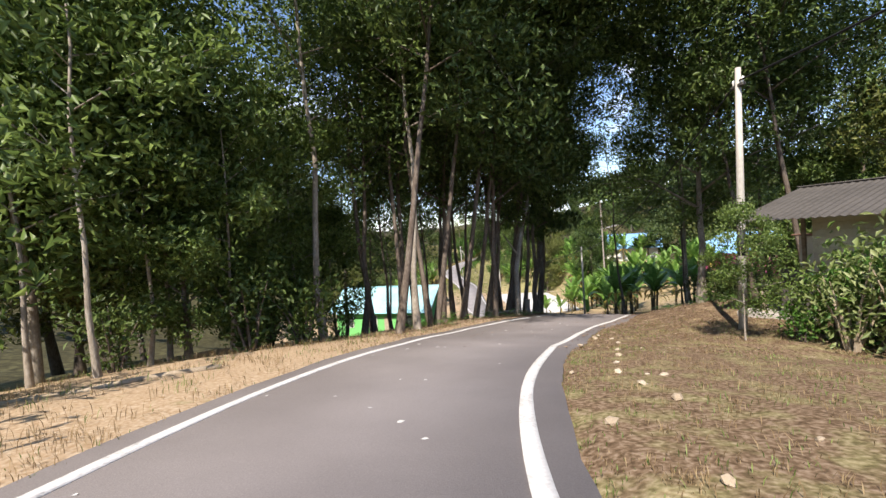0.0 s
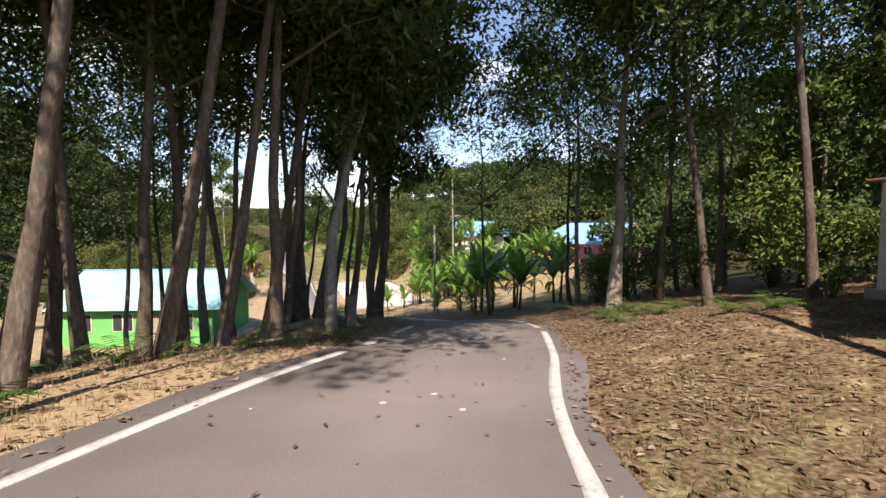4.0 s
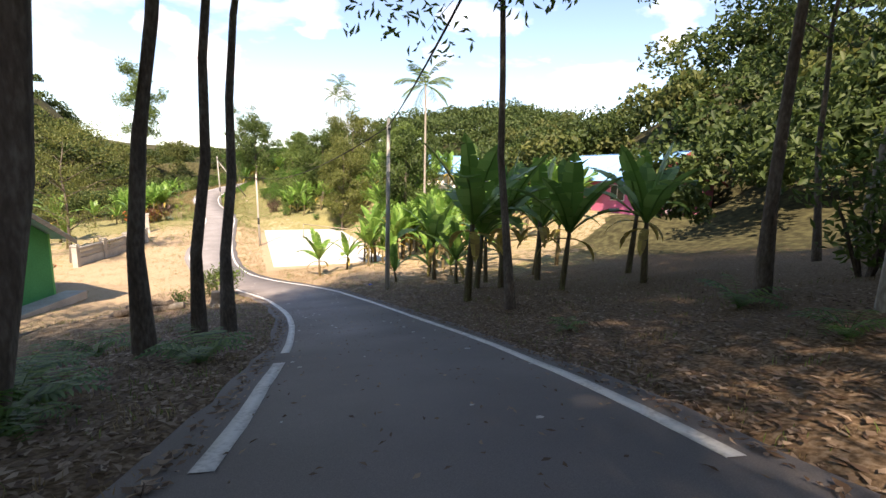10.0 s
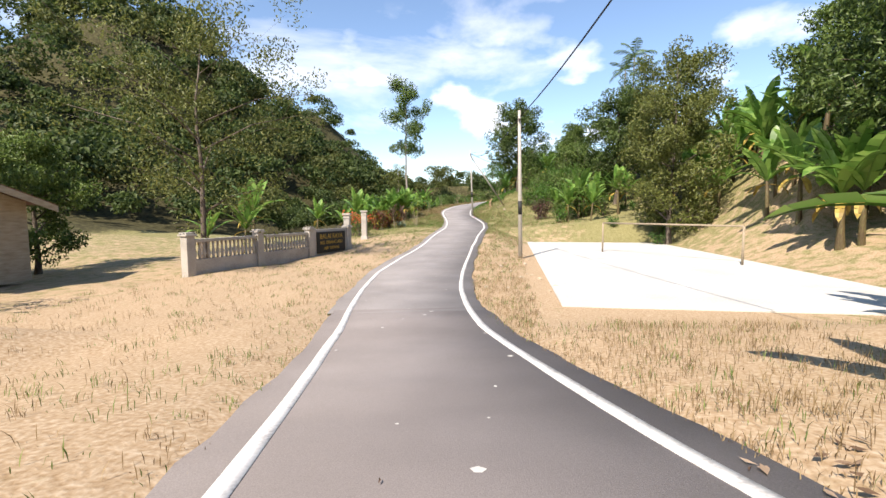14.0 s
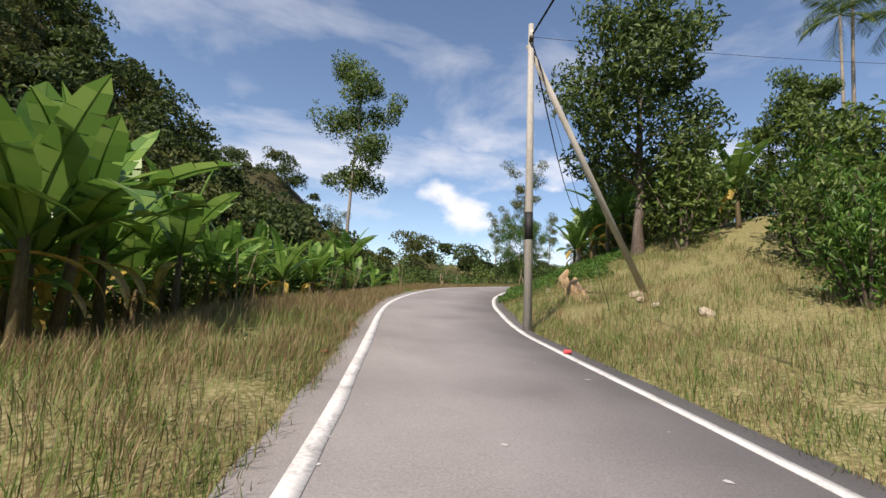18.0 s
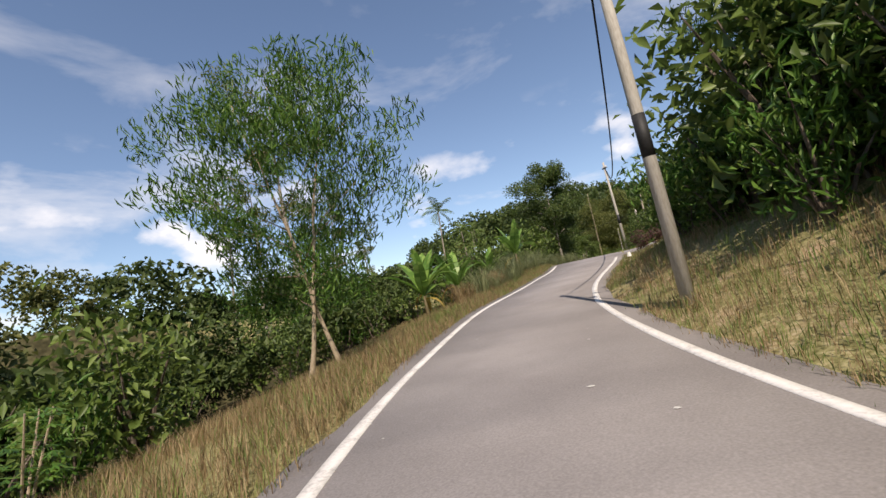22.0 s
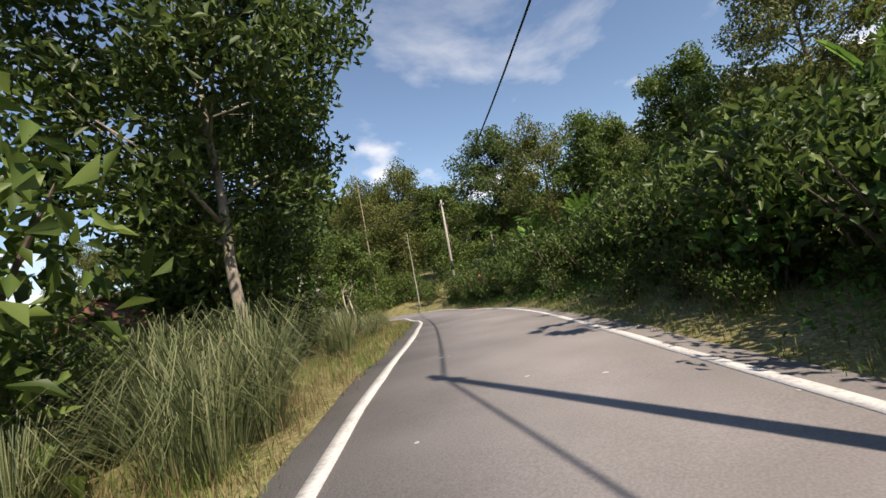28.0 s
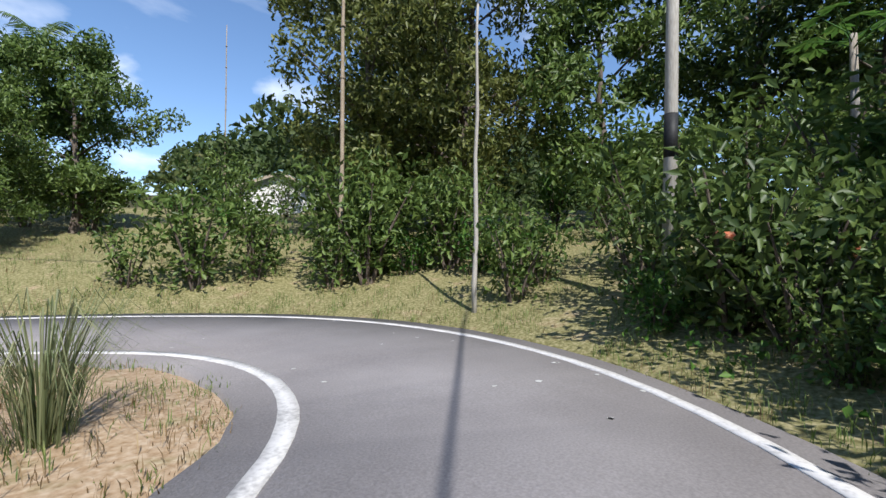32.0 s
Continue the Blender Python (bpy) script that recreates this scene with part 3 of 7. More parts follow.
def cover_of(x, y):
    """How much dead-leaf litter and how much grass covers the soil."""
    s, lat, half, _ = nearest(x, y)
    e = np.abs(lat) - half
    left = lat < 0
    # right, 150 to 184: dead plants, plus the hedge foot's shade put into the colour
    litter = np.where(left, np.interp(s, [8, 16, 22, 38, 46, 52], [0.0, 0.3, 0.75, 0.75, 0.4, 0.0]), np.interp(s, [-16, 10, 16, 22, 38, 46, 52, 150, 154, 180, 184], [1.2, 1.2, 1.2, 1.4, 0.75, 0.4, 0.0, 0.0, 0.3, 0.3, 0.0])) * np.where(left & (s > 100), 0.0, 1.0) * np.where(left, 1.0, np.interp(s, [20, 27], [0.5, 1.0]))
    grass_l = np.interp(s, [-16, 10, 24, 44, 56, 64, 82, 88, 120, 150, 172, 180], [0.2, 0.25, 0.3, 0.4, 0.3, 0.35, 0.5, 1.0, 0.8, 0.8, 0.6, 0.3])
    grass_r = np.interp(s, [-16, 13, 22, 46, 60, 72, 84, 100, 128, 140, 160], [0.8, 0.72, 0.3, 0.38, 0.38, 0.35, 0.6, 0.8, 0.6, 0.65, 0.7])
    grass = np.where(left, grass_l, grass_r) + np.clip((e - 6) / 10, 0, 0.5) * np.where((s > 44) & (s < 80), 0.2, 1)
    grass = grass - np.where((s > 45) & (s < 80) & (e < 7), 0.12, 0)
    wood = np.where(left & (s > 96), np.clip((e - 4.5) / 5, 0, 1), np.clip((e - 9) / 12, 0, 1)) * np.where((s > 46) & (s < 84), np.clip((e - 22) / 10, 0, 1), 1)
    return np.clip(litter, 0, 1), np.clip(grass, 0, 1), wood


gx, gy = axis(-22, 66, 0.55, 1800), axis(-18, 186, 0.55, 1800)
GX, GY = np.meshgrid(gx, gy, indexing="ij")
gh = ground_height(GX.ravel(), GY.ravel())
nx, ny = len(gx), len(gy)
ii, jj = np.meshgrid(np.arange(nx - 1), np.arange(ny - 1), indexing="ij")
q = (ii * ny + jj).ravel()
ground = fast_object("ground", np.stack([GX.ravel(), GY.ravel(), gh], 1), np.stack([q, q + ny, q + ny + 1, q + 1], 1), M_GROUND)
ground.data.shade_smooth()
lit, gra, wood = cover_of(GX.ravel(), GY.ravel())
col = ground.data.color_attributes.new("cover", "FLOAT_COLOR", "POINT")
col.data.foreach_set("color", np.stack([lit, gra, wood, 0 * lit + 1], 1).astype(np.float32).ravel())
tagged(ground, "sandy brown soil with dry grass and dead leaves", "ground", kind="structure")


# ---- road and lines ----
def ribbon(name, mat, idx, lo, hi, lift, thick, jag=0.0, seed=1):
    """A strip along the road between two offsets (arrays over idx), with a thickness and worn edges."""
    r = np.random.RandomState(seed)
    c, d = ROAD[idx], ROAD_D[idx]
    right = np.stack([d[:, 1], -d[:, 0]], 1)
    jl, jr = (np.convolve(r.normal(size=len(idx) + 4), np.ones(5) / 5, "valid") * jag for _ in range(2))
    a, b = c[:, :2] + right * (lo + jl)[:, None], c[:, :2] + right * (hi + jr)[:, None]
    z = c[:, 2] + lift
    v = np.concatenate([np.c_[a, z], np.c_[b, z], np.c_[a, z - thick], np.c_[b, z - thick]])
    m = len(idx)
    k = np.arange(m - 1)
    f = np.concatenate([np.stack([k, k + m, k + m + 1, k + 1], 1), np.stack([k + 2 * m, k, k + 1, k + 2 * m + 1], 1), np.stack([k + m, k + 3 * m, k + 3 * m + 1, k + m + 1], 1)])
    return fast_object(name, v, f, mat)


allr = np.arange(len(ROAD))
for k, (sel, mat, lab) in enumerate(((ROAD_S <= 59.2, M_ASPHALT, "narrow dark grey asphalt village road with scuffs"), (ROAD_S >= 58.8, M_ASPHALT_OLD, "narrow pale worn asphalt village road"))):
    road = ribbon(f"road_{k + 1}", mat, allr[sel], -ROAD[sel, 3] - 0.36, ROAD[sel, 3] + 0.36, 0.0, 0.3, 0.10, 2)
    tagged(road, lab, "road", kind="structure")


def line_strip(name, side, s0, s1, seed, wear=0.012):
    idx = allr[(ROAD_S >= s0) & (ROAD_S <= s1)]
    o = side * ROAD[idx, 3]
    ob = ribbon(name, M_LINE, idx, o - 0.065, o + 0.065, 0.006, 0.006, wear, seed)
    return tagged(ob, "white painted edge line on the asphalt, chipped", "road line", kind="structure")


for a, b, sd in ((-16, 16.6, 11), (16.9, 17.9, 12), (18.6, 21.0, 13), (23.6, 25.2, 14), (25.5, 27.6, 15), (27.9, 31.5, 16), (31.7, 146.2, 17), (151.0, 153.6, 18), (154.0, 230, 19)):
    line_strip("road_line", -1, a, b, sd)
for a, b, sd in ((-16, 20.2, 21), (20.6, 23.4, 22), (24.0, 27.2, 23), (27.5, 113.5, 24), (115.2, 116.4, 25), (117.0, 143.9, 26), (151.8, 230, 27)):
    line_strip("road_line", 1, a, b, sd)


def side_road():
    m, cols = len(SIDE_P), 7
    d = np.gradient(SIDE_P[:, :2], axis=0)
    d /= np.linalg.norm(d, axis=1)[:, None]
    r = np.stack([d[:, 1], -d[:, 0]], 1)
    w = np.interp(np.arange(m), [0, 14, 30], [3.2, 2.3, 1.7])
    start = np.interp(np.arange(m), [0, 5, 10, 16], [0.15, 0.85, 1.0, 1.0])
    start_l = np.interp(np.arange(m), [0, 8, 16], [0.1, 0.55, 1.0])
    rows = [SIDE_P[:, :2] + r * (w * u * (start if u > 0 else start_l))[:, None] for u in np.linspace(-1, 1, cols)]
    zs = [side_height(p[:, 0], p[:, 1], SIDE_P[:, 2] + 0.004) for p in rows]
    rows, zs = [rows[0]] + rows + [rows[-1]], [zs[0] - 0.25] + zs + [zs[-1] - 0.25]
    v = np.concatenate([np.c_[p, z] for p, z in zip(rows, zs)])
    k = np.arange(m - 1)
    f = np.concatenate([np.stack([k + c * m, k + (c + 1) * m, k + (c + 1) * m + 1, k + c * m + 1], 1) for c in range(cols + 1)])
    ob = fast_object("road_side", v, f, M_ASPHALT_OLD)
    tagged(ob, "grey asphalt side road climbing from the fork", "road", kind="structure")
    for sgn, c0 in ((-1, 20), (1, 18)):
        k = np.arange(c0, m)
        o = SIDE_P[k, :2] + r[k] * (sgn * (w[k] * (start[k] if sgn > 0 else 1) - 0.3))[:, None]
        q = np.arange(len(k) - 1)
        n = len(k)
        z = side_height(o[:, 0], o[:, 1], SIDE_P[k, 2]) + 0.014
        v = np.concatenate([np.c_[o - r[k] * 0.06, z], np.c_[o + r[k] * 0.06, z]])
        tagged(fast_object("road_line", v, np.stack([q, q + n, q + n + 1, q + 1], 1), M_LINE), "white painted edge line on the side road", "road line", kind="structure")


side_road()


# ---- plants: one builder for each kind ----
def limb_tree(name, seed, height, trunk_r, first, spread, clumps, per, leaf, mat, bark, lean=0.0, clump_r=0.9, droop=0.35, top=1.0, flat=0.8, shape="round", limbs=None):
    """A tree: a tapered crooked trunk with limbs and twigs, and a crown of leaf clumps on the limb ends."""
    rng = np.random.RandomState(seed)
    root = empty(name)
    k = 9
    zz = np.linspace(0, 1, k)
    wob = np.cumsum(rng.normal(0, 0.02, (k, 2)), 0) * height * 0.35
    ax = np.c_[wob[:, 0] + lean * height * zz ** 1.2, wob[:, 1], zz * height * top]
    ax[0, :2] = 0
    rad = trunk_r * (1 - 0.85 * zz ** 0.9)
    rad[0] *= 1.35
    pieces = [tube([(0, 0, -0.4)] + [tuple(p) for p in ax], [rad[0] * 1.15] + list(rad), 8)]
    ends = []
    n_l = limbs or max(5, clumps // 7)
    for i in range(n_l):
        u = first + (1 - first) * (i + rng.uniform(0, 1)) / n_l
        u = min(u, 0.99)
        p0 = np.array([np.interp(u, zz, ax[:, c]) for c in range(3)])
        a = i * 2.4 + rng.uniform(-0.5, 0.5)
        if shape == "round":
            reach = spread * math.sin(math.pi * (0.18 + 0.74 * (u - first) / max(0.01, 1 - first))) * rng.uniform(0.75, 1.1)
        elif shape == "cone":
            reach = spread * (1.05 - 0.85 * (u - first) / (1 - first)) * rng.uniform(0.7, 1.15)
        else:
            reach = spread * (0.35 + 0.65 * (u - first) / (1 - first)) * rng.uniform(0.6, 1.1)
        rise = rng.uniform(0.25, 0.7) * reach
        r0 = np.interp(u, zz, rad) * 0.55
        p1 = p0 + np.array([math.cos(a) * reach * 0.5, math.sin(a) * reach * 0.5, rise * 0.7])
        p2 = p0 + np.array([math.cos(a) * reach, math.sin(a) * reach, rise])
        pieces.append(tube([p0, p1, p2], [r0, r0 * 0.6, r0 * 0.25], 5))
        m = max(2, clumps // n_l)
        for j in range(m):
            w = (j + 0.6) / m
            c = p0 + (p2 - p0) * (0.35 + 0.75 * w) + rng.normal(0, spread * 0.13, 3)
            ends.append(c)
            if j % 2 == 0:
                b = p0 + (p2 - p0) * (0.3 + 0.5 * w)
                pieces.append(tube([b, c], [r0 * 0.3, r0 * 0.1], 4))
    v, f = join(pieces)
    mesh_object("trunk", v, f, bark, root, smooth=True)
    pts, faces = [], []
    heart = np.mean(ends, 0) - np.array([0, 0, spread * 0.4])
    for c in ends:
        d = rng.normal(size=(per, 3))
        d /= np.linalg.norm(d, axis=1)[:, None]
        d *= (rng.uniform(0.15, 1, per) ** 0.5)[:, None] * clump_r * rng.uniform(0.7, 1.25)
        d[:, 2] *= flat
        pts.append(c + d)
        faces.append(d / clump_r * 0.7 + (c - heart) / (np.linalg.norm(c - heart) + 0.01) * 0.6 + np.array([0, 0, 0.25]))
    v, f = leaves(np.concatenate(pts), leaf[0], leaf[1], rng, droop, np.concatenate(faces))
    fast_object("crown", v, f, mat, root)
    return root


def shrub(name, seed, height, width, count, leaf, mat, stems=6, bark=None, droop=0.2, flowers=None, petals=60):
    rng = np.random.RandomState(seed)
    root = empty(name)
    pieces, pts = [], []
    for i in range(stems):
        a, r = i * 2.4 + rng.uniform(-0.4, 0.4), width * 0.5 * rng.uniform(0.35, 0.95)
        h = height * rng.uniform(0.6, 0.95)
        p = [(0.05 * math.cos(a), 0.05 * math.sin(a), -0.15), (r * 0.45 * math.cos(a), r * 0.45 * math.sin(a), h * 0.5), (r * math.cos(a), r * math.sin(a), h)]
        pieces.append(tube(p, [0.022 * height ** 0.7, 0.016 * height ** 0.7, 0.006], 5))
        for j in range(count // stems):
            u = rng.uniform(0.15, 1.05)
            q = np.array(p[1]) * (1 - u) * 1.0 + np.array(p[2]) * u if u > 0.45 else np.array(p[1]) * (0.5 + u)
            pts.append(q + np.clip(rng.normal(0, 1, 3), -1.5, 1.5) * np.array([width * 0.15, width * 0.15, height * 0.13]))
    v, f = join(pieces)
    mesh_object("stem", v, f, bark or M_BARK, root)
    pts = np.array(pts)
    pts[:, 2] = np.maximum(pts[:, 2], 0.03)
    mid = np.array([0, 0, height * 0.35])
    v, f = leaves(pts, leaf[0], leaf[1], rng, droop, (pts - mid) / (np.linalg.norm(pts - mid, axis=1)[:, None] + 0.01) * 0.8 + np.array([0, 0, 0.3]))
    fast_object("foliage", v, f, mat, root)
    if flowers is not None:
        top = pts[pts[:, 2] > height * 0.55]
        sel = top[rng.choice(len(top), min(len(top), petals), replace=False)] * 1.04
        v, f = leaves(np.repeat(sel, 5, 0) + rng.normal(0, 0.03, (len(sel) * 5, 3)), 0.1, 0.085, rng, 0)
        fast_object("blossom", v, f, flowers, root)
    return root


def blade_leaf(length, width, arch, seed, torn=0.5, n=9, start=78):
    """A banana leaf: a strip with a V along its arched midrib, split here and there towards the edge."""
    rng = np.random.RandomState(seed)
    t = np.linspace(0, 1, n)
    w = width * np.interp(t, [0, 0.06, 0.14, 0.4, 0.8, 0.94, 1], [0.05, 0.07, 0.6, 1.0, 0.8, 0.45, 0.03])
    ang = math.radians(start) - arch * t ** 1.3
    x = np.concatenate([[0], np.cumsum(np.cos(ang[:-1]) * length / (n - 1))])
    z = np.concatenate([[0], np.cumsum(np.sin(ang[:-1]) * length / (n - 1))])
    v, f = [], []
    for i in range(n - 1):
        for sgn in (-1, 1):
            gap = rng.uniform(0.0, 0.16) if rng.uniform() < torn and i > 1 else 0.0
            sag = rng.uniform(0.0, 0.25) * torn
            a, b = len(v), len(v) + 1
            x1 = x[i + 1] + (x[i] - x[i + 1]) * gap
            z1 = z[i + 1] + (z[i] - z[i + 1]) * gap
            v += [(x[i], 0, z[i]), (x[i + 1], 0, z[i + 1]), (x1, sgn * w[i + 1] * 0.5, z1 + w[i + 1] * (0.16 - sag)), (x[i], sgn * w[i] * 0.5, z[i] + w[i] * (0.16 - sag))]
            f.append((a, b, a + 2, a + 3) if sgn > 0 else (a + 3, a + 2, b, a))
    k = len(v)
    rib_v, rib_f = tube([(x[i], 0, z[i] - 0.012) for i in range(n)], list(np.linspace(0.03, 0.006, n) * length / 2), 4)
    return v + [tuple(p) for p in rib_v], f + [tuple(i + k for i in q) for q in rib_f]


def banana(seed, stem_h, leaf_l, count=8, dry=1, torn=0.5):
    rng = np.random.RandomState(seed)
    root = empty("banana_plant")
    r = 0.045 + 0.022 * stem_h
    tip = Vector((rng.uniform(-0.12, 0.12), rng.uniform(-0.12, 0.12), stem_h))
    v, f = tube([(0, 0, -0.25), (0, 0, 0.05), tip * 0.5, tip], [r * 1.3, r * 1.2, r, r * 0.6], 8)
    mesh_object("stem", v, f, M_BANANA_STEM, root, smooth=True)
    for i in range(count + dry):
        old = i >= count
        u = i / max(1, count - 1)
        arch = 0.25 + 1.15 * (1 - u) ** 0.8 * rng.uniform(0.5, 1.3) if not old else 1.5
        v, f = blade_leaf(leaf_l * (rng.uniform(0.8, 1.05) if not old else 0.5), leaf_l * (rng.uniform(0.21, 0.28) if not old else 0.1), arch, seed * 31 + i, torn, 9, 86 - 52 * (1 - u) * rng.uniform(0.45, 1.15) if not old else 0)
        ob = mesh_object("leaf", v, f, M_BANANA_DRY if old else M_BANANA, root, "yellowed drooping leaf" if old else "")
        ob.matrix_basis = Matrix.Translation(tip * (0.93 if not old else 0.85)) @ pose(0, 0, 0, 0, rng.uniform(-4, 8), (i * 137 + rng.uniform(-25, 25)) % 360)
    return root


def palm(name, seed, height, frond, count=11, r=0.075, stiff=1.0, leaflets=22, mat=None):
    """A palm: a slim ringed trunk and arching fronds, each with its two rows of leaflets."""
    rng = np.random.RandomState(seed)
    root = empty(name)
    n = 14
    bow = rng.uniform(-0.03, 0.03, 2)
    pts = [(bow[0] * height * (i / n) ** 2, bow[1] * height * (i / n) ** 2, height * i / n) for i in range(n + 1)]
    v, f = tube([(0, 0, -0.3)] + pts, [r * 1.5] + [r * (1.15 - 0.35 * i / n) * (1.05 if i % 2 else 0.97) for i in range(n + 1)], 8)
    mesh_object("trunk", v, f, M_BARK_PALE, root, smooth=True)
    for i in range(count):
        u = i / (count - 1)
        up = radians(78 - 105 * u * stiff)
        P, v, f = [], [], []
        a, x, z = up, 0.0, 0.0
        for k in range(9):
            P.append((x, 0, z))
            x, z = x + math.cos(a) * frond / 8, z + math.sin(a) * frond / 8
            a -= 0.16 * (0.6 + k * 0.12)
        v, f = tube(P, list(np.linspace(0.03, 0.006, 9)), 4)
        v = [tuple(p) for p in v]
        for k in range(leaflets):
            t = 0.8 + 7.0 * k / (leaflets - 1)
            j = int(t)
            p = np.array(P[j]) * (1 - t + j) + np.array(P[min(j + 1, 8)]) * (t - j)
            fwd = np.array(P[min(j + 1, 8)]) - np.array(P[j])
            fwd /= np.linalg.norm(fwd) + 1e-9
            ll = frond * 0.36 * math.sin(math.pi * (0.15 + 0.75 * k / leaflets))
            for sg in (-1, 1):
                d = fwd * 0.55 + np.array([0, sg * 0.8, -0.25 - 0.35 * rng.uniform()])
                e = p + d * ll
                wv = fwd * 0.035 * frond * 0.55
                o = len(v)
                v += [tuple(p - wv * 0.5), tuple(p + wv * 0.5), tuple((p + e) / 2 + wv + np.array([0, 0, 0.02])), tuple(e)]
                f.append((o, o + 1, o + 2, o + 3))
        ob = mesh_object("frond", v, f, mat or M_LEAF, root)
        ob.matrix_basis = Matrix.Translation((pts[-1][0], pts[-1][1], height)) @ pose(0, 0, 0, 0, 0, i * 137 + rng.uniform(-15, 15))
    return root


def clump_grass(name, seed, height, count, mat, spread=0.3, width=0.01):
    """A clump of long arching blades."""
    rng = np.random.RandomState(seed)
    v, f = [], []
    for i in range(count):
        a, r = rng.uniform(0, 6.28), rng.uniform(0, 0.24)
        h, o = height * rng.uniform(0.55, 1.1), spread * rng.uniform(0.2, 1.4) * height
        b = np.array([r * math.cos(a), r * math.sin(a), -0.05])
        d = np.array([math.cos(a), math.sin(a), 0])
        s = np.array([-math.sin(a), math.cos(a), 0]) * width
        P = [b, b + d * o * 0.25 + [0, 0, h * 0.6], b + d * o * 0.65 + [0, 0, h * 0.95], b + d * o * 1.25 + [0, 0, h * rng.uniform(0.55, 0.95)]]
        k = len(v)
        for p, q in zip(P, (1, 1, 0.75, 0.05)):
            v += [tuple(p - s * q), tuple(p + s * q)]
        f += [(k + 2 * j, k + 2 * j + 1, k + 2 * j + 3, k + 2 * j + 2) for j in range(3)]
    return mesh_object(name, v, f, mat)


STOCK = []


def stock(ob):
    """Keeps a first example out of the way until its copies are placed; the example itself takes the first place."""
    ob["unused"] = 1
    STOCK.append(ob)
    return ob


def place(ob, x, y, turn=0.0, size=1.0, label="", category="", group="", sink=0.0, tilt=(0, 0), z=None):
    zz = (gz(x, y) if z is None else z) - sink
    m = Matrix.Translation((x, y, zz)) @ pose(0, 0, 0, tilt[0], tilt[1], turn) @ Matrix.Diagonal((size, size, size, 1))
    if "unused" in ob:
        del ob["unused"]
        ob.matrix_basis = m
        c = ob
    else:
        c = copy_thing(ob, m)
        c.matrix_basis = m
    return tagged(c, label, category, group)


rnd = random.Random(7)

# ---- rubber trees and their kin along the first stretch ----
RUBBER = [stock(limb_tree("rubber_tree", 20 + i, h, r, f, sp, cl, per, (0.23, 0.085), M_LEAF if i % 2 else mt, bk, lean=ln, clump_r=1.0))
          for i, (h, r, f, sp, cl, per, mt, bk, ln) in enumerate([(14, 0.13, 0.42, 5.2, 84, 62, M_LEAF_DARK, M_BARK, 0.03), (15, 0.115, 0.45, 4.8, 80, 62, M_LEAF_DARK, M_BARK, 0.04),
                                                          (13, 0.14, 0.4, 5.2, 84, 62, M_LEAF_DARK, M_BARK, 0.03), (16, 0.125, 0.45, 4.6, 80, 62, M_LEAF_DARK, M_BARK_PALE, 0.03)])]
DARK_TRUNK = "tall slender rubber tree with dark bark beside the road"
LEANING = [stock(limb_tree("rubber_tree", 120 + i, h, r, f, sp, cl, 80, (0.2, 0.08), M_LEAF, bk, lean=0.1, clump_r=0.85, limbs=9))
           for i, (h, r, f, sp, cl, bk) in enumerate([(14, 0.14, 0.58, 3.2, 50, M_BARK), (13, 0.13, 0.6, 2.9, 44, M_BARK), (15, 0.135, 0.62, 3.2, 46, M_BARK)])]
NEAR_TRUNKS = [(-3.9, 13.8, 3, 0.95), (-3.3, 17.4, 0, 0.9), (-3.0, 18.1, 1, 0.95), (-1.0, 14.4, 3, 0.9), (-0.6, 15.6, 1, 0.85), (-1.8, 18.0, 2, 0.9), (-1.5, 19.5, 0, 0.85), (-0.8, 18.8, 1, 0.9), (-0.2, 19.7, 2, 0.85),
               (0.3, 20.5, 0, 0.9), (0.8, 23.0, 1, 0.85), (2.3, 21.3, 1, 0.85), (2.45, 22.0, 0, 0.8), (2.85, 23.3, 2, 0.8), (-0.4, 23.0, 0, 0.9), (0.3, 23.3, 3, 0.85), (1.0, 22.6, 1, 0.9), (2.1, 19.3, 2, 0.9)]
for x, y, k, sc in NEAR_TRUNKS:
    place(RUBBER[k], x, y, rnd.uniform(0, 360), sc, DARK_TRUNK, "tree", "rubber trees by the road")
# the row that leans over the bend
for i, (x, y, sc) in enumerate([(2.6, 24.6, 0.85), (3.5, 23.7, 0.85), (3.7, 25.4, 0.9), (4.25, 24.3, 0.9), (4.7, 28.7, 0.8), (5.45, 27.6, 1.0), (5.9, 28.1, 1.05), (6.3, 31.5, 0.95), (6.8, 33.5, 0.9), (7.3, 33.85, 0.9), (3.2, 30.5, 0.7)]):
    place(LEANING[i % 3], x, y, rnd.uniform(-35, 25), sc, "tall rubber tree leaning over the road bend", "tree", "rubber trees by the road")
for x, y, k in [(-3.2, 25.5, 0), (-1.2, 28.5, 1), (-5.2, 29.0, 2), (-4.2, 33.0, 3), (-2.4, 31.0, 0)]:
    place(RUBBER[k], x, y, rnd.uniform(0, 360), rnd.uniform(0.8, 0.95), "rubber tree in the stand above the green house", "tree", "rubber trees in the stand")
for x, y, k in [(13.0, 32.2, 1), (14.6, 26.6, 3), (15.6, 28.6, 0), (18.2, 24.6, 1), (19.5, 29.0, 3), (16.6, 21.4, 0), (18.6, 20.0, 2), (21.5, 25.0, 0), (22.0, 31.0, 1)]:
    place(RUBBER[k], x, y, rnd.uniform(0, 360), rnd.uniform(0.8, 0.95), "rubber tree with mottled bark on the leafy bank", "tree", "rubber trees by the road")
for i in range(9):
    x, y = rnd.uniform(-18, -6), rnd.uniform(-10, 34)
    if y < 9:
        y += 18
    if x > -8 and y < 13:
        x -= 4
    place(RUBBER[i % 4], x, y, rnd.uniform(0, 360), rnd.uniform(0.8, 1.05), "rubber tree in the dark stand below the road", "tree", "rubber trees in the stand")
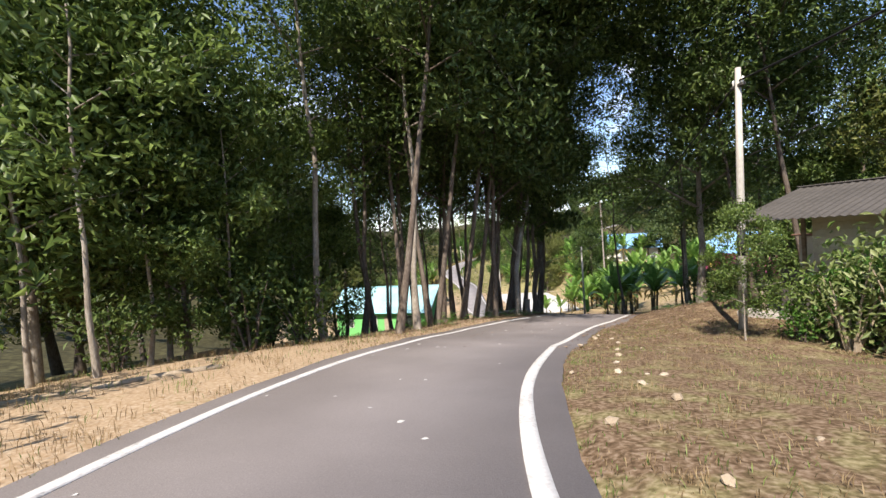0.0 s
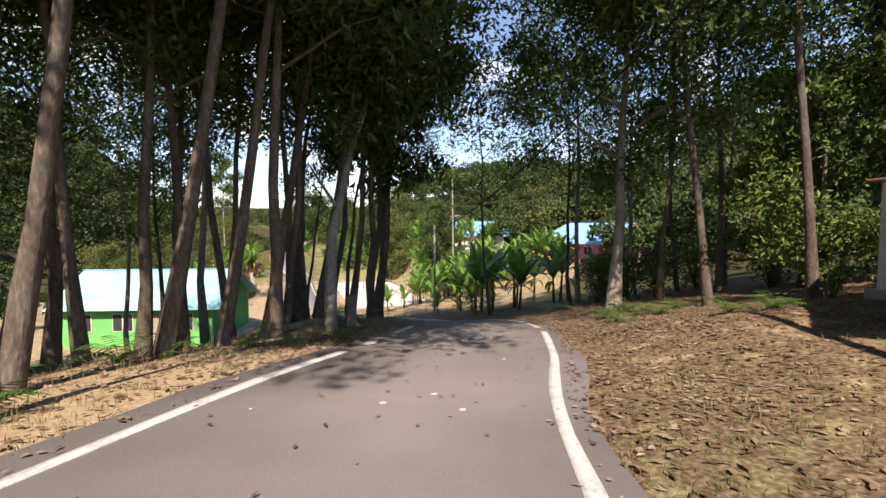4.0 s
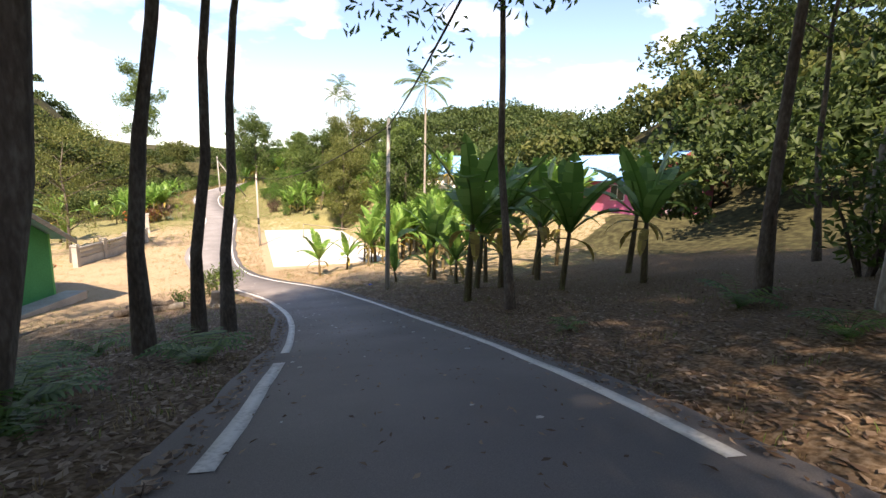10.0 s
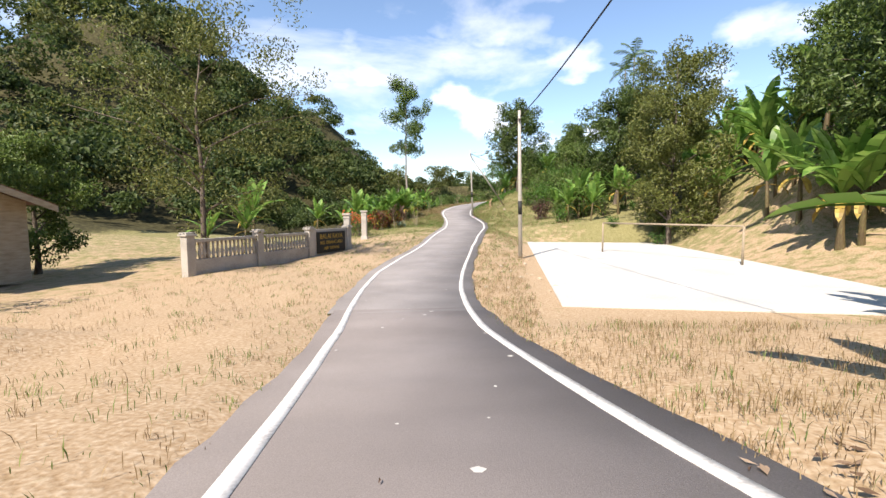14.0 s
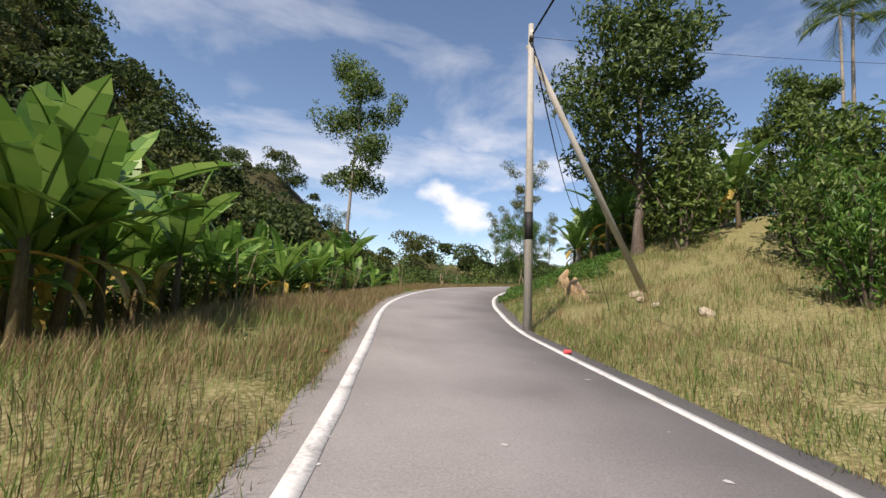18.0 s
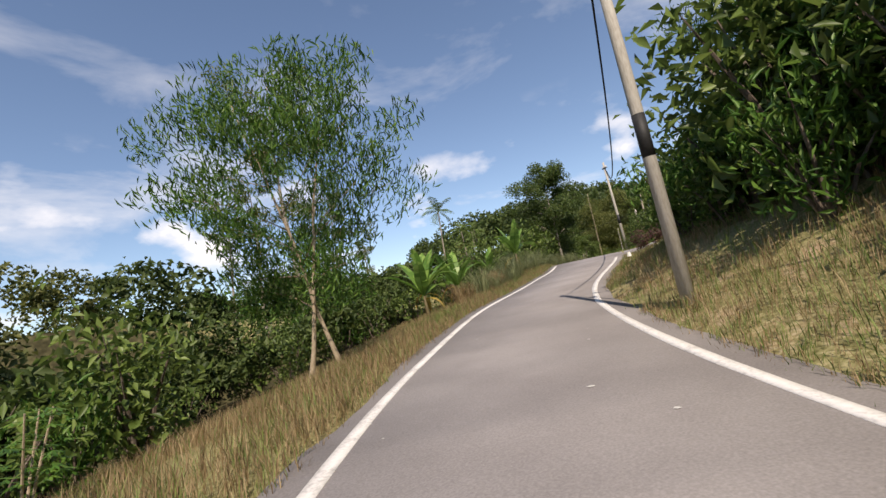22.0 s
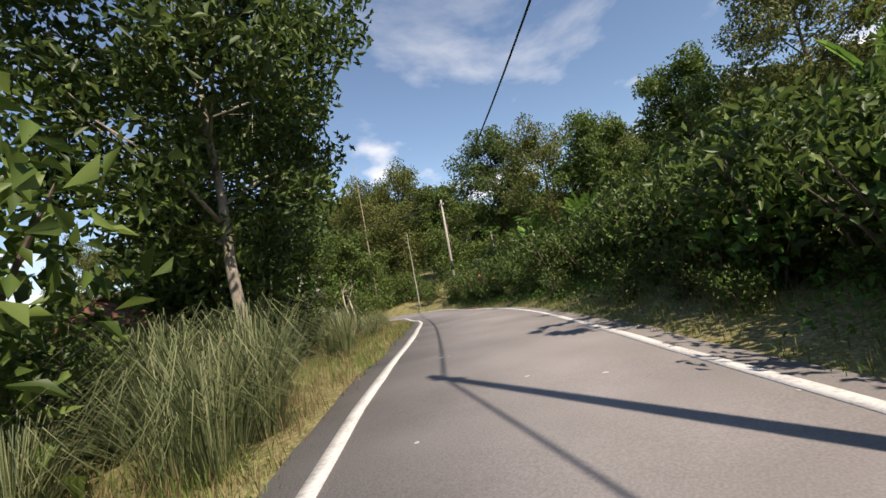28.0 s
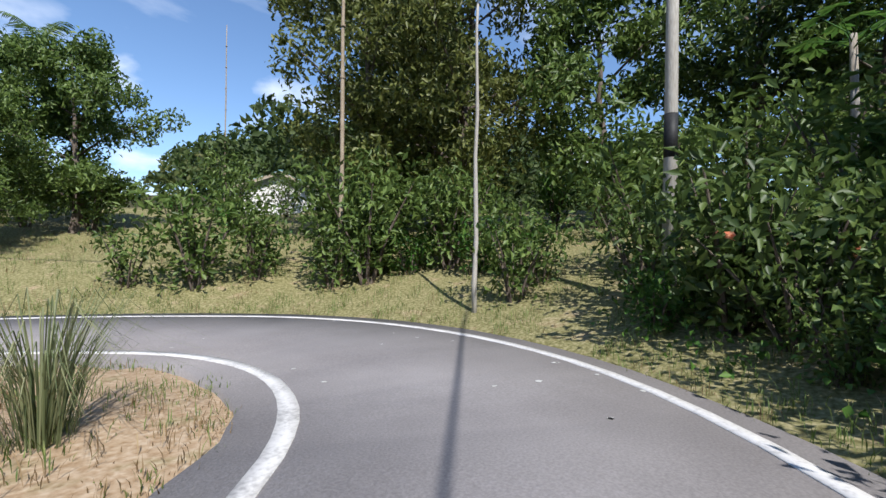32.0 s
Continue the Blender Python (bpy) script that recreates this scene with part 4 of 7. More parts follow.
YOUNG = [stock(limb_tree("young_tree", 130 + i, h, 0.055, f, sp, 84, 80, (0.2, 0.08), M_LEAF, M_BARK_PALE, clump_r=0.75, limbs=14, shape=shp)) for i, (h, f, sp, shp) in enumerate([(8, 0.2, 2.3, "round"), (9.5, 0.3, 2.6, "round"), (6.5, 0.12, 2.0, "cone")])]
for x, y, k, sc in [(-6.4, 8.0, 1, 1.0), (-8.6, 9.0, 0, 1.1), (-5.6, 11.4, 0, 0.9), (-7.6, 12.0, 1, 1.1), (-10.6, 9.8, 1, 1.2), (-5.2, 15.6, 0, 0.9), (-9.6, 13.2, 0, 1.2), (-12.6, 11.0, 1, 1.25), (-6.8, 17.0, 1, 1.0), (-4.9, 19.6, 2, 0.9), (-11.5, 15.5, 1, 1.2), (-14.5, 9.0, 1, 1.2)]:
    place(YOUNG[k], x, y, rnd.uniform(0, 360), sc, "slender leafy tree at the edge of the rubber stand", "tree", "young trees under the rubber")
place(YOUNG[1], -7.2, 10.6, 60, 1.0, "thin pale-stemmed tree with a leafy top by the verge", "tree")

CANOPY = stock(limb_tree("rubber_tree", 45, 16, 0.1, 0.58, 6.0, 120, 84, (0.22, 0.085), M_LEAF, M_BARK, clump_r=1.0, limbs=14))
OVERHANG = stock(limb_tree("rubber_tree", 46, 15, 0.12, 0.5, 6.2, 150, 120, (0.25, 0.1), M_LEAF_DARK, M_BARK, lean=0.17, clump_r=1.1, limbs=15))
for x, y, turn in [(-1.4, 12.6, -10), (-0.4, 15.9, -12), (0.6, 17.6, 5), (1.2, 19.0, -20), (1.9, 21.0, 12), (3.1, 22.6, 0), (14.0, 17.0, 185), (13.6, 19.4, 180)]:
    place(OVERHANG, x, y, turn, rnd.uniform(0.92, 1.02), "rubber tree leaning far out over the road", "tree", "rubber trees by the road")
for x, y in [(-1.7, 16.4), (15.0, 22.4)]:
    place(CANOPY, x, y, rnd.uniform(0, 360), rnd.uniform(0.88, 1.02), "rubber tree with a broad crown arching over the road", "tree", "rubber trees by the road")
BIGTREE = stock(limb_tree("shade_tree", 41, 12, 0.2, 0.3, 6.0, 140, 110, (0.22, 0.085), M_LEAF, M_BARK_PALE, clump_r=1.0, limbs=11))
place(BIGTREE, 12.9, 22.4, 40, 1.05, "broad shade tree with a thick pale trunk on the bank", "tree")
DENSE = [stock(limb_tree("broadleaf_tree", 50 + i, h, r, f, sp, cl, per, lf, mt, M_BARK, clump_r=cr, limbs=lb, shape=shp))
         for i, (h, r, f, sp, cl, per, lf, mt, cr, lb, shp) in enumerate([(9, 0.2, 0.2, 3.0, 110, 120, (0.26, 0.1), M_LEAF_DARK, 0.85, 16, "round"), (8, 0.18, 0.15, 2.8, 105, 120, (0.25, 0.1), M_LEAF, 0.8, 16, "round"),
                                                                 (10, 0.2, 0.12, 3.6, 130, 110, (0.24, 0.1), M_LEAF_OLIVE, 0.9, 18, "round"), (11, 0.22, 0.18, 3.4, 130, 110, (0.27, 0.11), M_LEAF_DARK, 0.9, 18, "cone")])]
TALL = [stock(limb_tree("forest_tree", 61, 22, 0.22, 0.5, 3.6, 80, 110, (0.3, 0.14), M_LEAF, M_BARK_PALE, clump_r=1.1, limbs=10)),
        stock(limb_tree("forest_tree", 62, 17, 0.2, 0.5, 2.8, 44, 90, (0.24, 0.11), M_LEAF_OLIVE, M_BARK_PALE, clump_r=0.9, limbs=8, shape="vase"))]
place(TALL[0], -10.6, 127.6, 20, 1.12, "tall forest tree with a bare pale trunk and a high crown", "tree", sink=0.3)
place(TALL[1], 7.9, 146.4, 60, 0.95, "thin high tree with a sparse flaking crown", "tree", sink=0.3)
for x, y, k, sc in [(5.5, 148.5, 1, 0.62), (9.5, 150.5, 1, 0.55), (3.8, 151, 1, 0.6), (12, 156, 1, 0.66), (-12.5, 128.5, 1, 0.6), (18, 168, 1, 0.6)]:
    place(TALL[k], x, y, rnd.uniform(0, 360), sc, "thin pale-trunked tree below the road", "tree", "thin trees in the valley")
MANGO = "dense dark green mango tree above the roadside scrub"
place(DENSE[0], 9.0, 104.8, 30, 1.12, MANGO, "tree", sink=0.2)
place(DENSE[0], 33.4, 153.6, 200, 0.8, "dark tree crowding the old house wall", "tree")
ROADTREE = stock(limb_tree("roadside_tree", 140, 9.6, 0.13, 0.25, 3.6, 190, 120, (0.21, 0.09), M_LEAF_DARK, M_BARK_PALE, clump_r=0.8, limbs=16))
place(ROADTREE, 30.6, 149.6, 70, 0.95, "dense dark tree with a pale trunk by the roadside grass", "tree")
for x, y, k, sc, lab in [(55, 166, 2, 0.95, "wide olive-green fruit tree at the road bend"), (57.5, 163, 1, 0.95, "leafy fruit tree at the road bend"), (62, 160, 0, 1.2, "tall round-headed tree on the slope"),
                         (53, 168, 2, 0.85, "olive fruit tree inside the bend"), (56, 170, 1, 1.0, "leafy fruit tree inside the bend"), (44.5, 173, 1, 0.5, "dense fruit tree across the bend"), (46.8, 175, 1, 0.72, "bright green fruit tree across the bend"), (45, 178, 1, 0.72, "leafy tree behind the verge"), (38, 182, 2, 0.65, "leafy tree behind the verge"), (60, 172, 3, 0.8, "dark tree beside the white house"),
                         (24, 73, 1, 0.9, "young leafy tree beyond the court"), (22, 66, 0, 1.0, "leafy tree above the banana grove"), (18, 78, 2, 0.9, "feathery tree above the banana grove"), (-12.5, 59, 2, 0.72, "olive-green tree in the yard"),
                         (-12, 64, 1, 0.7, "leafy tree behind the baluster fence"), (16, 106, 1, 0.7, "leafy tree on the scrub slope"), (35.5, 130.6, 0, 0.8, "dark tree leaning over the side road"), (39.5, 131.6, 3, 0.9, "dark tree above the side road"),
                         (30, 128.6, 0, 0.8, "dark tree on the cutting"), (17.5, 120.0, 1, 0.9, "dark tree on the bank")]:
    place(DENSE[k], x, y, rnd.uniform(0, 360), sc, lab, "tree", sink=0.2)
for x, y, k, sc in [(-6.5, 11.0, 1, 0.5), (-14.5, 3.5, 1, 0.7), (-13.0, 7.0, 1, 0.7), (-17, 10, 2, 0.9), (-10.5, 12.5, 2, 0.6), (-9.0, 19.0, 1, 0.6), (-7.5, 22.5, 1, 0.5)]:
    place(DENSE[k], x, y, rnd.uniform(0, 360), sc, "young leafy tree under the rubber trees", "tree", "young trees under the rubber")
for s_at, e_at, k, sc in [(170, 9, 1, 0.75), (173, 6.5, 1, 0.75), (177.5, 6.5, 2, 0.75), (166, 10, 2, 0.6), (178, 11, 2, 0.65), (182, 12, 1, 0.8)]:
    x, y = beside(s_at, e_at)
    place(DENSE[k], x, y, rnd.uniform(0, 360), sc, "leafy tree above the scrub slope", "tree", "trees above the hedge")
for x, y, k, sc in [(20.5, 22.0, 1, 0.7), (15.6, 17.8, 1, 0.7), (18.5, 15.0, 2, 0.95), (20.5, 10.5, 1, 1.0), (22.5, 17.5, 0, 1.1)]:
    place(DENSE[k], x, y, rnd.uniform(0, 360), sc, "dark leafy tree behind the bank", "tree", "trees behind the bank")
for s_at, e_at, k, sc in [(130, 7.5, 1, 0.6), (135, 6.8, 0, 0.6), (139, 7.2, 1, 0.55)]:
    x, y = beside(s_at, e_at)
    place(DENSE[k], x, y, rnd.uniform(0, 360), sc, "leafy tree leaning over the cutting", "tree", "trees on the cutting")
place(DENSE[1], 37.9, 154.6, 40, 0.45, "small leafy tree beside the block house", "tree")
WILLOW = stock(limb_tree("wattle_tree", 71, 6.4, 0.06, 0.25, 2.3, 76, 90, (0.2, 0.024), M_LEAF_FRESH, M_STICK, clump_r=0.6, droop=1.6, limbs=12))
for x, y, turn, tl in [(6.4, 127.6, 15, -14), (5.7, 127.6, 140, -10)]:
    place(WILLOW, x, y, turn, 0.95, "slender wattle tree with hanging narrow leaves", "tree", "wattle trees below the road", tilt=(0, tl))
for s, e, sc in [(121, 5.0, 0.8), (124, 4.4, 0.75), (126.5, 5.2, 0.9), (129, 4.2, 0.8), (131.5, 5.5, 0.85)]:
    x, y = beside(s, e)
    place(WILLOW, x, y, rnd.uniform(0, 360), sc, "feathery bamboo-like tree on the cutting", "tree", "feathery trees on the cutting")


RAMBUTAN = stock(limb_tree("drooping_tree", 72, 10, 0.14, 0.42, 2.7, 90, 90, (0.34, 0.09), M_LEAF_DARK, M_BARK, clump_r=0.8, droop=1.7, limbs=16))
place(RAMBUTAN, 5.2, 25.4, 10, 1.12, "dark tree with dense hanging foliage over the road", "tree", "rubber trees by the road")
YARDTREE = stock(limb_tree("yard_tree", 150, 9.5, 0.14, 0.25, 4.8, 120, 80, (0.16, 0.07), M_LEAF_OLIVE, M_BARK, clump_r=0.85, limbs=16, droop=0.6))
place(YARDTREE, -4.4, 64.4, 30, 0.95, "spreading olive-green tree behind the baluster fence", "tree")
for x, y, k, sc in [(17.5, 90.5, 0, 1.0), (21, 87, 2, 1.1), (21, 97, 3, 0.9)]:
    place(DENSE[k], x, y, rnd.uniform(0, 360), sc, "tall leafy tree above the banana plants on the slope", "tree", "trees on the slope")

# ---- bananas ----
BANANAS = [stock(banana(3, 1.1, 2.1, 7, 2, 0.5)), stock(banana(4, 1.7, 2.4, 8, 2, 0.6)), stock(banana(5, 0.6, 1.6, 6, 1, 0.3)), stock(banana(6, 2.1, 2.5, 8, 3, 0.75))]
B_LAB = "banana plant with broad torn green leaves"


def bananas(spots, group, lo=0.8, hi=1.1):
    for x, y, k in spots:
        place(BANANAS[k], x, y, rnd.uniform(0, 360), rnd.uniform(lo, hi), B_LAB, "banana plant", group)


bananas([(13.3, 34.9, 3), (14.5, 36.6, 1), (15.1, 36.1, 3), (16.5, 39.6, 3), (15.5, 40.3, 0), (17.3, 37.2, 3), (16.0, 34.2, 1), (18.6, 39.2, 1), (19.8, 35.4, 3), (17.4, 32.6, 1), (21.6, 41.6, 3)], "bananas by the pink house", 0.95, 1.15)
bananas([(15.6, 42.9, 1), (17.6, 43.4, 1), (19.2, 45.0, 3), (18.0, 47.4, 1), (20.6, 47.8, 3), (16.8, 46.4, 0)], "bananas by the pink house")
bananas([(14.0, 43.7, 2), (16.0, 44.6, 2), (17.0, 44.0, 2)], "young bananas by the pole", 0.7, 0.95)
bananas([(11.5, 51.0, 0), (13.4, 52.3, 0), (14.9, 52.7, 1), (16.6, 52.4, 1), (17.5, 53.2, 3)], "young bananas by the court", 0.85, 1.0)
for i in range(120):
    x, y = rnd.uniform(16.5, 34), rnd.uniform(52, 84)
    if x < 20.0 and y > 56:
        x += 3.8
    place(BANANAS[rnd.choice((0, 1, 3, 3))], x, y, rnd.uniform(0, 360), rnd.uniform(0.95, 1.3), B_LAB, "banana plant", "banana grove by the court")
for i in range(44):
    x, y = beside(rnd.uniform(94, 109), -rnd.uniform(3.6, 9))
    place(BANANAS[rnd.choice((0, 1, 1))], x, y, rnd.uniform(0, 360), rnd.uniform(0.75, 1.0), B_LAB, "banana plant", "bananas below the road")
bananas([(-4.6, 111.6, 0), beside(112.5, -4.6) + (2,), beside(116, -5.2) + (2,), beside(136, -3.4) + (0,), beside(138, -4.5) + (1,), beside(140, -3.6) + (0,), beside(141.5, -4.6) + (1,), beside(147.5, -4.0) + (0,)], "bananas below the road")
place(BANANAS[1], 17.6, 137.2, 40, 0.85, B_LAB, "banana plant", "bananas below the road")
bananas([beside(113, 3.0) + (0,), beside(114.5, 4.0) + (1,), beside(116, 5.0) + (3,), beside(118.5, 3.6) + (1,), beside(112, 4.6) + (1,), beside(113.6, 5.4) + (3,), beside(115.2, 3.2) + (1,), beside(117.4, 4.6) + (1,), beside(119.2, 2.8) + (0,), beside(120, 5.2) + (3,), beside(121.5, 4.0) + (1,), beside(117, 7) + (3,), beside(131, 4.5) + (3,), beside(133, 5.5) + (1,), beside(108, 9) + (1,)], "bananas on the bank", 0.9, 1.15)
bananas([(-4.4, 82.5, 1), (-6.0, 84.0, 0), (-7.5, 82.0, 1), (-3.4, 90.0, 1), (-5.2, 88.0, 0), (12.5, 84.5, 1), (13.6, 86.0, 3), (14.0, 82.5, 1), (15.4, 88.0, 3), (13.0, 88.2, 1), (16.5, 85.0, 3), (14.6, 91.0, 1), (12.2, 90.2, 0), (17.5, 87.0, 1), (-6.5, 70.5, 1), (-8, 74, 3), (-9.5, 71.5, 0)], "bananas round the gate")
bananas([beside(174, 3.4) + (3,), beside(172, 5.0) + (1,), beside(162, 7.0) + (0,)], "bananas on the scrub slope")

for i in range(16):
    x, y = rnd.uniform(15.5, 23), rnd.uniform(49, 58)
    place(BANANAS[rnd.choice((0, 1, 3))], x, y, rnd.uniform(0, 360), rnd.uniform(0.8, 1.1), B_LAB, "banana plant", "banana grove by the court")

# ---- palms ----
ARECA = stock(palm("areca_palm", 5, 10, 2.1, 10))
P_LAB = "slim areca palm with a tuft of drooping fronds"
for x, y, top in [(22.2, 61.5, 4.2), (23.3, 113.5, 11.1), (24.8, 114.8, 13.1), (25.6, 112.8, 10.3), (23.4, 158.8, 4.7), (28.5, 163.5, 3.3), (29.6, 163.0, 3.1), (47.3, 194.3, 9.2), (46.2, 194.6, 7.6)]:
    g = gz(x, y)
    place(ARECA, x, y, rnd.uniform(0, 360), max(0.5, (top - g) / 10), P_LAB, "palm tree", "areca palms")
OILPALM = stock(palm("oil_palm", 8, 2.6, 3.4, 16, 0.28, 0.95, 20, M_LEAF_DARK))
for i in range(16):
    x, y = 58 + rnd.uniform(0, 40), 146 + rnd.uniform(-14, 12)
    place(OILPALM, x, y, rnd.uniform(0, 360), rnd.uniform(0.7, 1.0), "low oil palm on the far slope", "palm tree", "oil palms on the slope")
for x, y in [(36, 175), (33, 178), (30, 176)]:
    place(OILPALM, x, y, rnd.uniform(0, 360), 0.6, "low palm behind the verge", "palm tree", "oil palms on the slope")

# ---- shrubs and roadside scrub ----
SHRUB = [stock(shrub("broadleaf_shrub", 81, 1.6, 1.8, 420, (0.16, 0.075), M_LEAF)), stock(shrub("dark_shrub", 82, 2.3, 2.2, 560, (0.2, 0.08), M_LEAF_DARK)), stock(shrub("light_shrub", 83, 1.2, 1.5, 360, (0.15, 0.08), M_LEAF_FRESH)),
         stock(shrub("tall_shrub", 84, 3.0, 2.6, 700, (0.24, 0.1), M_LEAF)), stock(shrub("feathery_shrub", 85, 2.6, 2.3, 560, (0.3, 0.06), M_LEAF_FRESH, droop=0.9))]
REDSHRUB = stock(shrub("ornamental_shrub", 86, 1.5, 1.5, 420, (0.26, 0.06), M_LEAF_RED, droop=-0.3))
place(REDSHRUB, 10.6, 87.0, 20, 1.1, "dry russet shrub on the cleared slope", "shrub")
HIBISCUS = stock(shrub("hibiscus_shrub", 88, 1.7, 2.0, 620, (0.13, 0.08), M_LEAF_DARK, flowers=M_HIBISCUS, petals=3))
FLOWERSHRUB = stock(shrub("flowering_shrub", 87, 1.7, 2.0, 420, (0.15, 0.08), M_LEAF, flowers=M_FLOWER))


def thicket(s0, s1, e0, e1, n, kinds, lo, hi, label, group):
    for i in range(n):
        x, y = beside(rnd.uniform(s0, s1), math.copysign(rnd.uniform(min(abs(e0), abs(e1)), max(abs(e0), abs(e1))), e0))
        if not clear_of_side(x, y, 0.9)[0]:
            continue
        place(SHRUB[rnd.choice(kinds)], x, y, rnd.uniform(0, 360), rnd.uniform(lo, hi), label, "shrub", group, sink=0.05)


for x, y, sc in [(14.8, 25.5, 0.85), (15.6, 24.8, 0.9), (16.4, 24.0, 0.9), (15.6, 26.4, 0.85)]:
    place(SHRUB[1], x, y, rnd.uniform(0, 360), sc, "dense dark leafy shrub in the shade of the bank", "shrub", "dark shrubs on the bank")
thicket(127, 141, 2.4, 6.5, 26, (1, 3, 4, 0), 0.7, 1.15, "tangled dark shrub overhanging the verge", "bank scrub")
thicket(87, 96, 7.5, 13, 14, (1, 3, 0), 0.7, 1.15, "dark bush on the slope above the verge", "slope scrub")
thicket(179, 189, 1.5, 3.4, 24, (0, 2, 3, 0), 0.6, 1.0, "bright leafy shrub crowding the bend", "bend scrub")
thicket(153, 181, 0.9, 1.8, 30, (0, 1), 0.28, 0.45, "low dark scrub at the foot of the hedge", "roadside hedge")
thicket(150, 165, -3.0, -6.5, 30, (1, 3, 1, 0), 1.0, 1.5, "dense shrub screening the old house", "roadside scrub")
thicket(119, 134, 2.3, 4.5, 26, (4, 4, 0, 2), 0.6, 0.9, "tangled feathery scrub close to the verge", "bank scrub")
thicket(84, 97, 5.5, 9.5, 20, (0, 2, 4), 0.7, 1.1, "leafy green scrub along the grassy slope", "slope scrub")
thicket(121, 135, 2.8, 7, 16, (4, 4, 3), 0.9, 1.4, "tangled feathery shrub on the cutting", "bank scrub")
thicket(-4, 14, -3.2, -9, 22, (0, 1, 3), 0.7, 1.2, "dense green shrub under the rubber trees", "undergrowth")
thicket(2, 16, 7, 14, 10, (0, 2, 4), 0.7, 1.2, "light green shrub on the verge", "verge shrubs")
thicket(20, 32, 6.5, 12, 9, (0, 3), 0.6, 0.9, "dark leafy shrub on the shaded bank", "undergrowth")
thicket(76, 96, 6, 14, 14, (0, 2, 3, 4), 0.6, 1.1, "green shrub on the cleared slope", "slope scrub")
thicket(89, 102, -6.0, -11, 16, (0, 1, 4), 0.5, 0.9, "low green shrub in the roadside grass", "roadside scrub")
thicket(100, 132, -5, -12, 34, (0, 1, 3, 4), 0.7, 1.25, "green shrub on the drop below the road", "roadside scrub")
thicket(98, 122, 6.5, 13, 22, (1, 3, 4), 0.9, 1.4, "tall green shrub on the bank", "bank scrub")
thicket(120, 136, 2.6, 9, 28, (1, 3, 4), 0.8, 1.4, "tall tangled shrub on the bank", "bank scrub")
thicket(132, 148, -5, -12, 18, (0, 1, 3, 4), 0.8, 1.3, "green shrub below the road", "roadside scrub")
thicket(153, 182, 1.6, 3.2, 105, (0, 1, 0, 1, 2), 0.7, 1.05, "dense dark roadside shrub", "roadside hedge")
thicket(173, 182, 1.2, 2.3, 22, (0, 0, 2), 0.5, 0.75, "dense leafy shrub hanging over the road line", "roadside hedge")
thicket(148, 184, 4.0, 9, 60, (3, 4, 4, 0), 0.7, 1.05, "dense green shrub on the slope", "slope scrub")
thicket(160, 172, -3.6, -7, 12, (0, 3, 4), 0.7, 1.1, "thin roadside shrub by the wall", "roadside scrub")
thicket(184, 212, 5.5, 12, 44, (0, 3, 3, 2), 0.6, 1.0, "green shrub across the bend", "bend scrub")
for x, y, k, sc in [(6.7, 46.0, 1, 0.62), (6.3, 46.8, 1, 0.55), (6.6, 45.2, 0, 0.8), (6.0, 45.8, 1, 0.5), (5.2, 43.2, 2, 0.5)]:
    place(SHRUB[k], x, y, rnd.uniform(0, 360), sc, "leafy shrub beside the tree stump", "shrub", "shrubs by the stump")
CROTON = stock(shrub("croton_shrub", 90, 1.4, 1.4, 360, (0.22, 0.06), M_CROTON, droop=-0.4))
for x, y, sc in [(-2.6, 82.6, 1.1), (-1.9, 83.6, 1.0), (-3.2, 83.8, 1.1), (-1.2, 84.4, 0.7), (-3.9, 82.2, 1.0), (-2.6, 85.0, 0.8)]:
    place(CROTON, x, y, rnd.uniform(0, 360), sc, "red, yellow and green croton shrub by the gate", "shrub", "ornamental shrubs")


def cordyline(name, seed, heights, leaf_l, count, mat, up=0.7):
    """Bare canes, each topped by a rosette of strap leaves."""
    rng = np.random.RandomState(seed)
    root = empty(name)
    for h in heights:
        a = rng.uniform(0, 6.28)
        tip = Vector((math.cos(a) * h * 0.22, math.sin(a) * h * 0.22, h))
        if h > 0.2:
            v, f = tube([(0, 0, -0.1), tip * 0.55, tip], [0.022, 0.018, 0.014], 6)
            mesh_object("cane", v, f, M_STICK, root)
        v, f = [], []
        for i in range(count):
            b, e = i * 2.4, up * rng.uniform(0.4, 1.3)
            o = Vector((math.cos(b), math.sin(b), 0))
            sd = Vector((-math.sin(b), math.cos(b), 0)) * leaf_l * 0.06
            p0 = tip - Vector((0, 0, 0.25 * h * i / count if h > 0.2 else 0))
            ln = leaf_l * rng.uniform(0.7, 1.1)
            p1 = p0 + (o * 0.5 + Vector((0, 0, e * 0.6))) * ln
            p2 = p0 + (o * 1.0 + Vector((0, 0, e * 0.75))) * ln
            k = len(v)
            v += [tuple(p0 - sd * 0.5), tuple(p0 + sd * 0.5), tuple(p1 + sd), tuple(p2), tuple(p1 - sd)]
            f += [(k, k + 1, k + 2, k + 4), (k + 4, k + 2, k + 3)]
        mesh_object("rosette", v, f, mat, root)
    return root


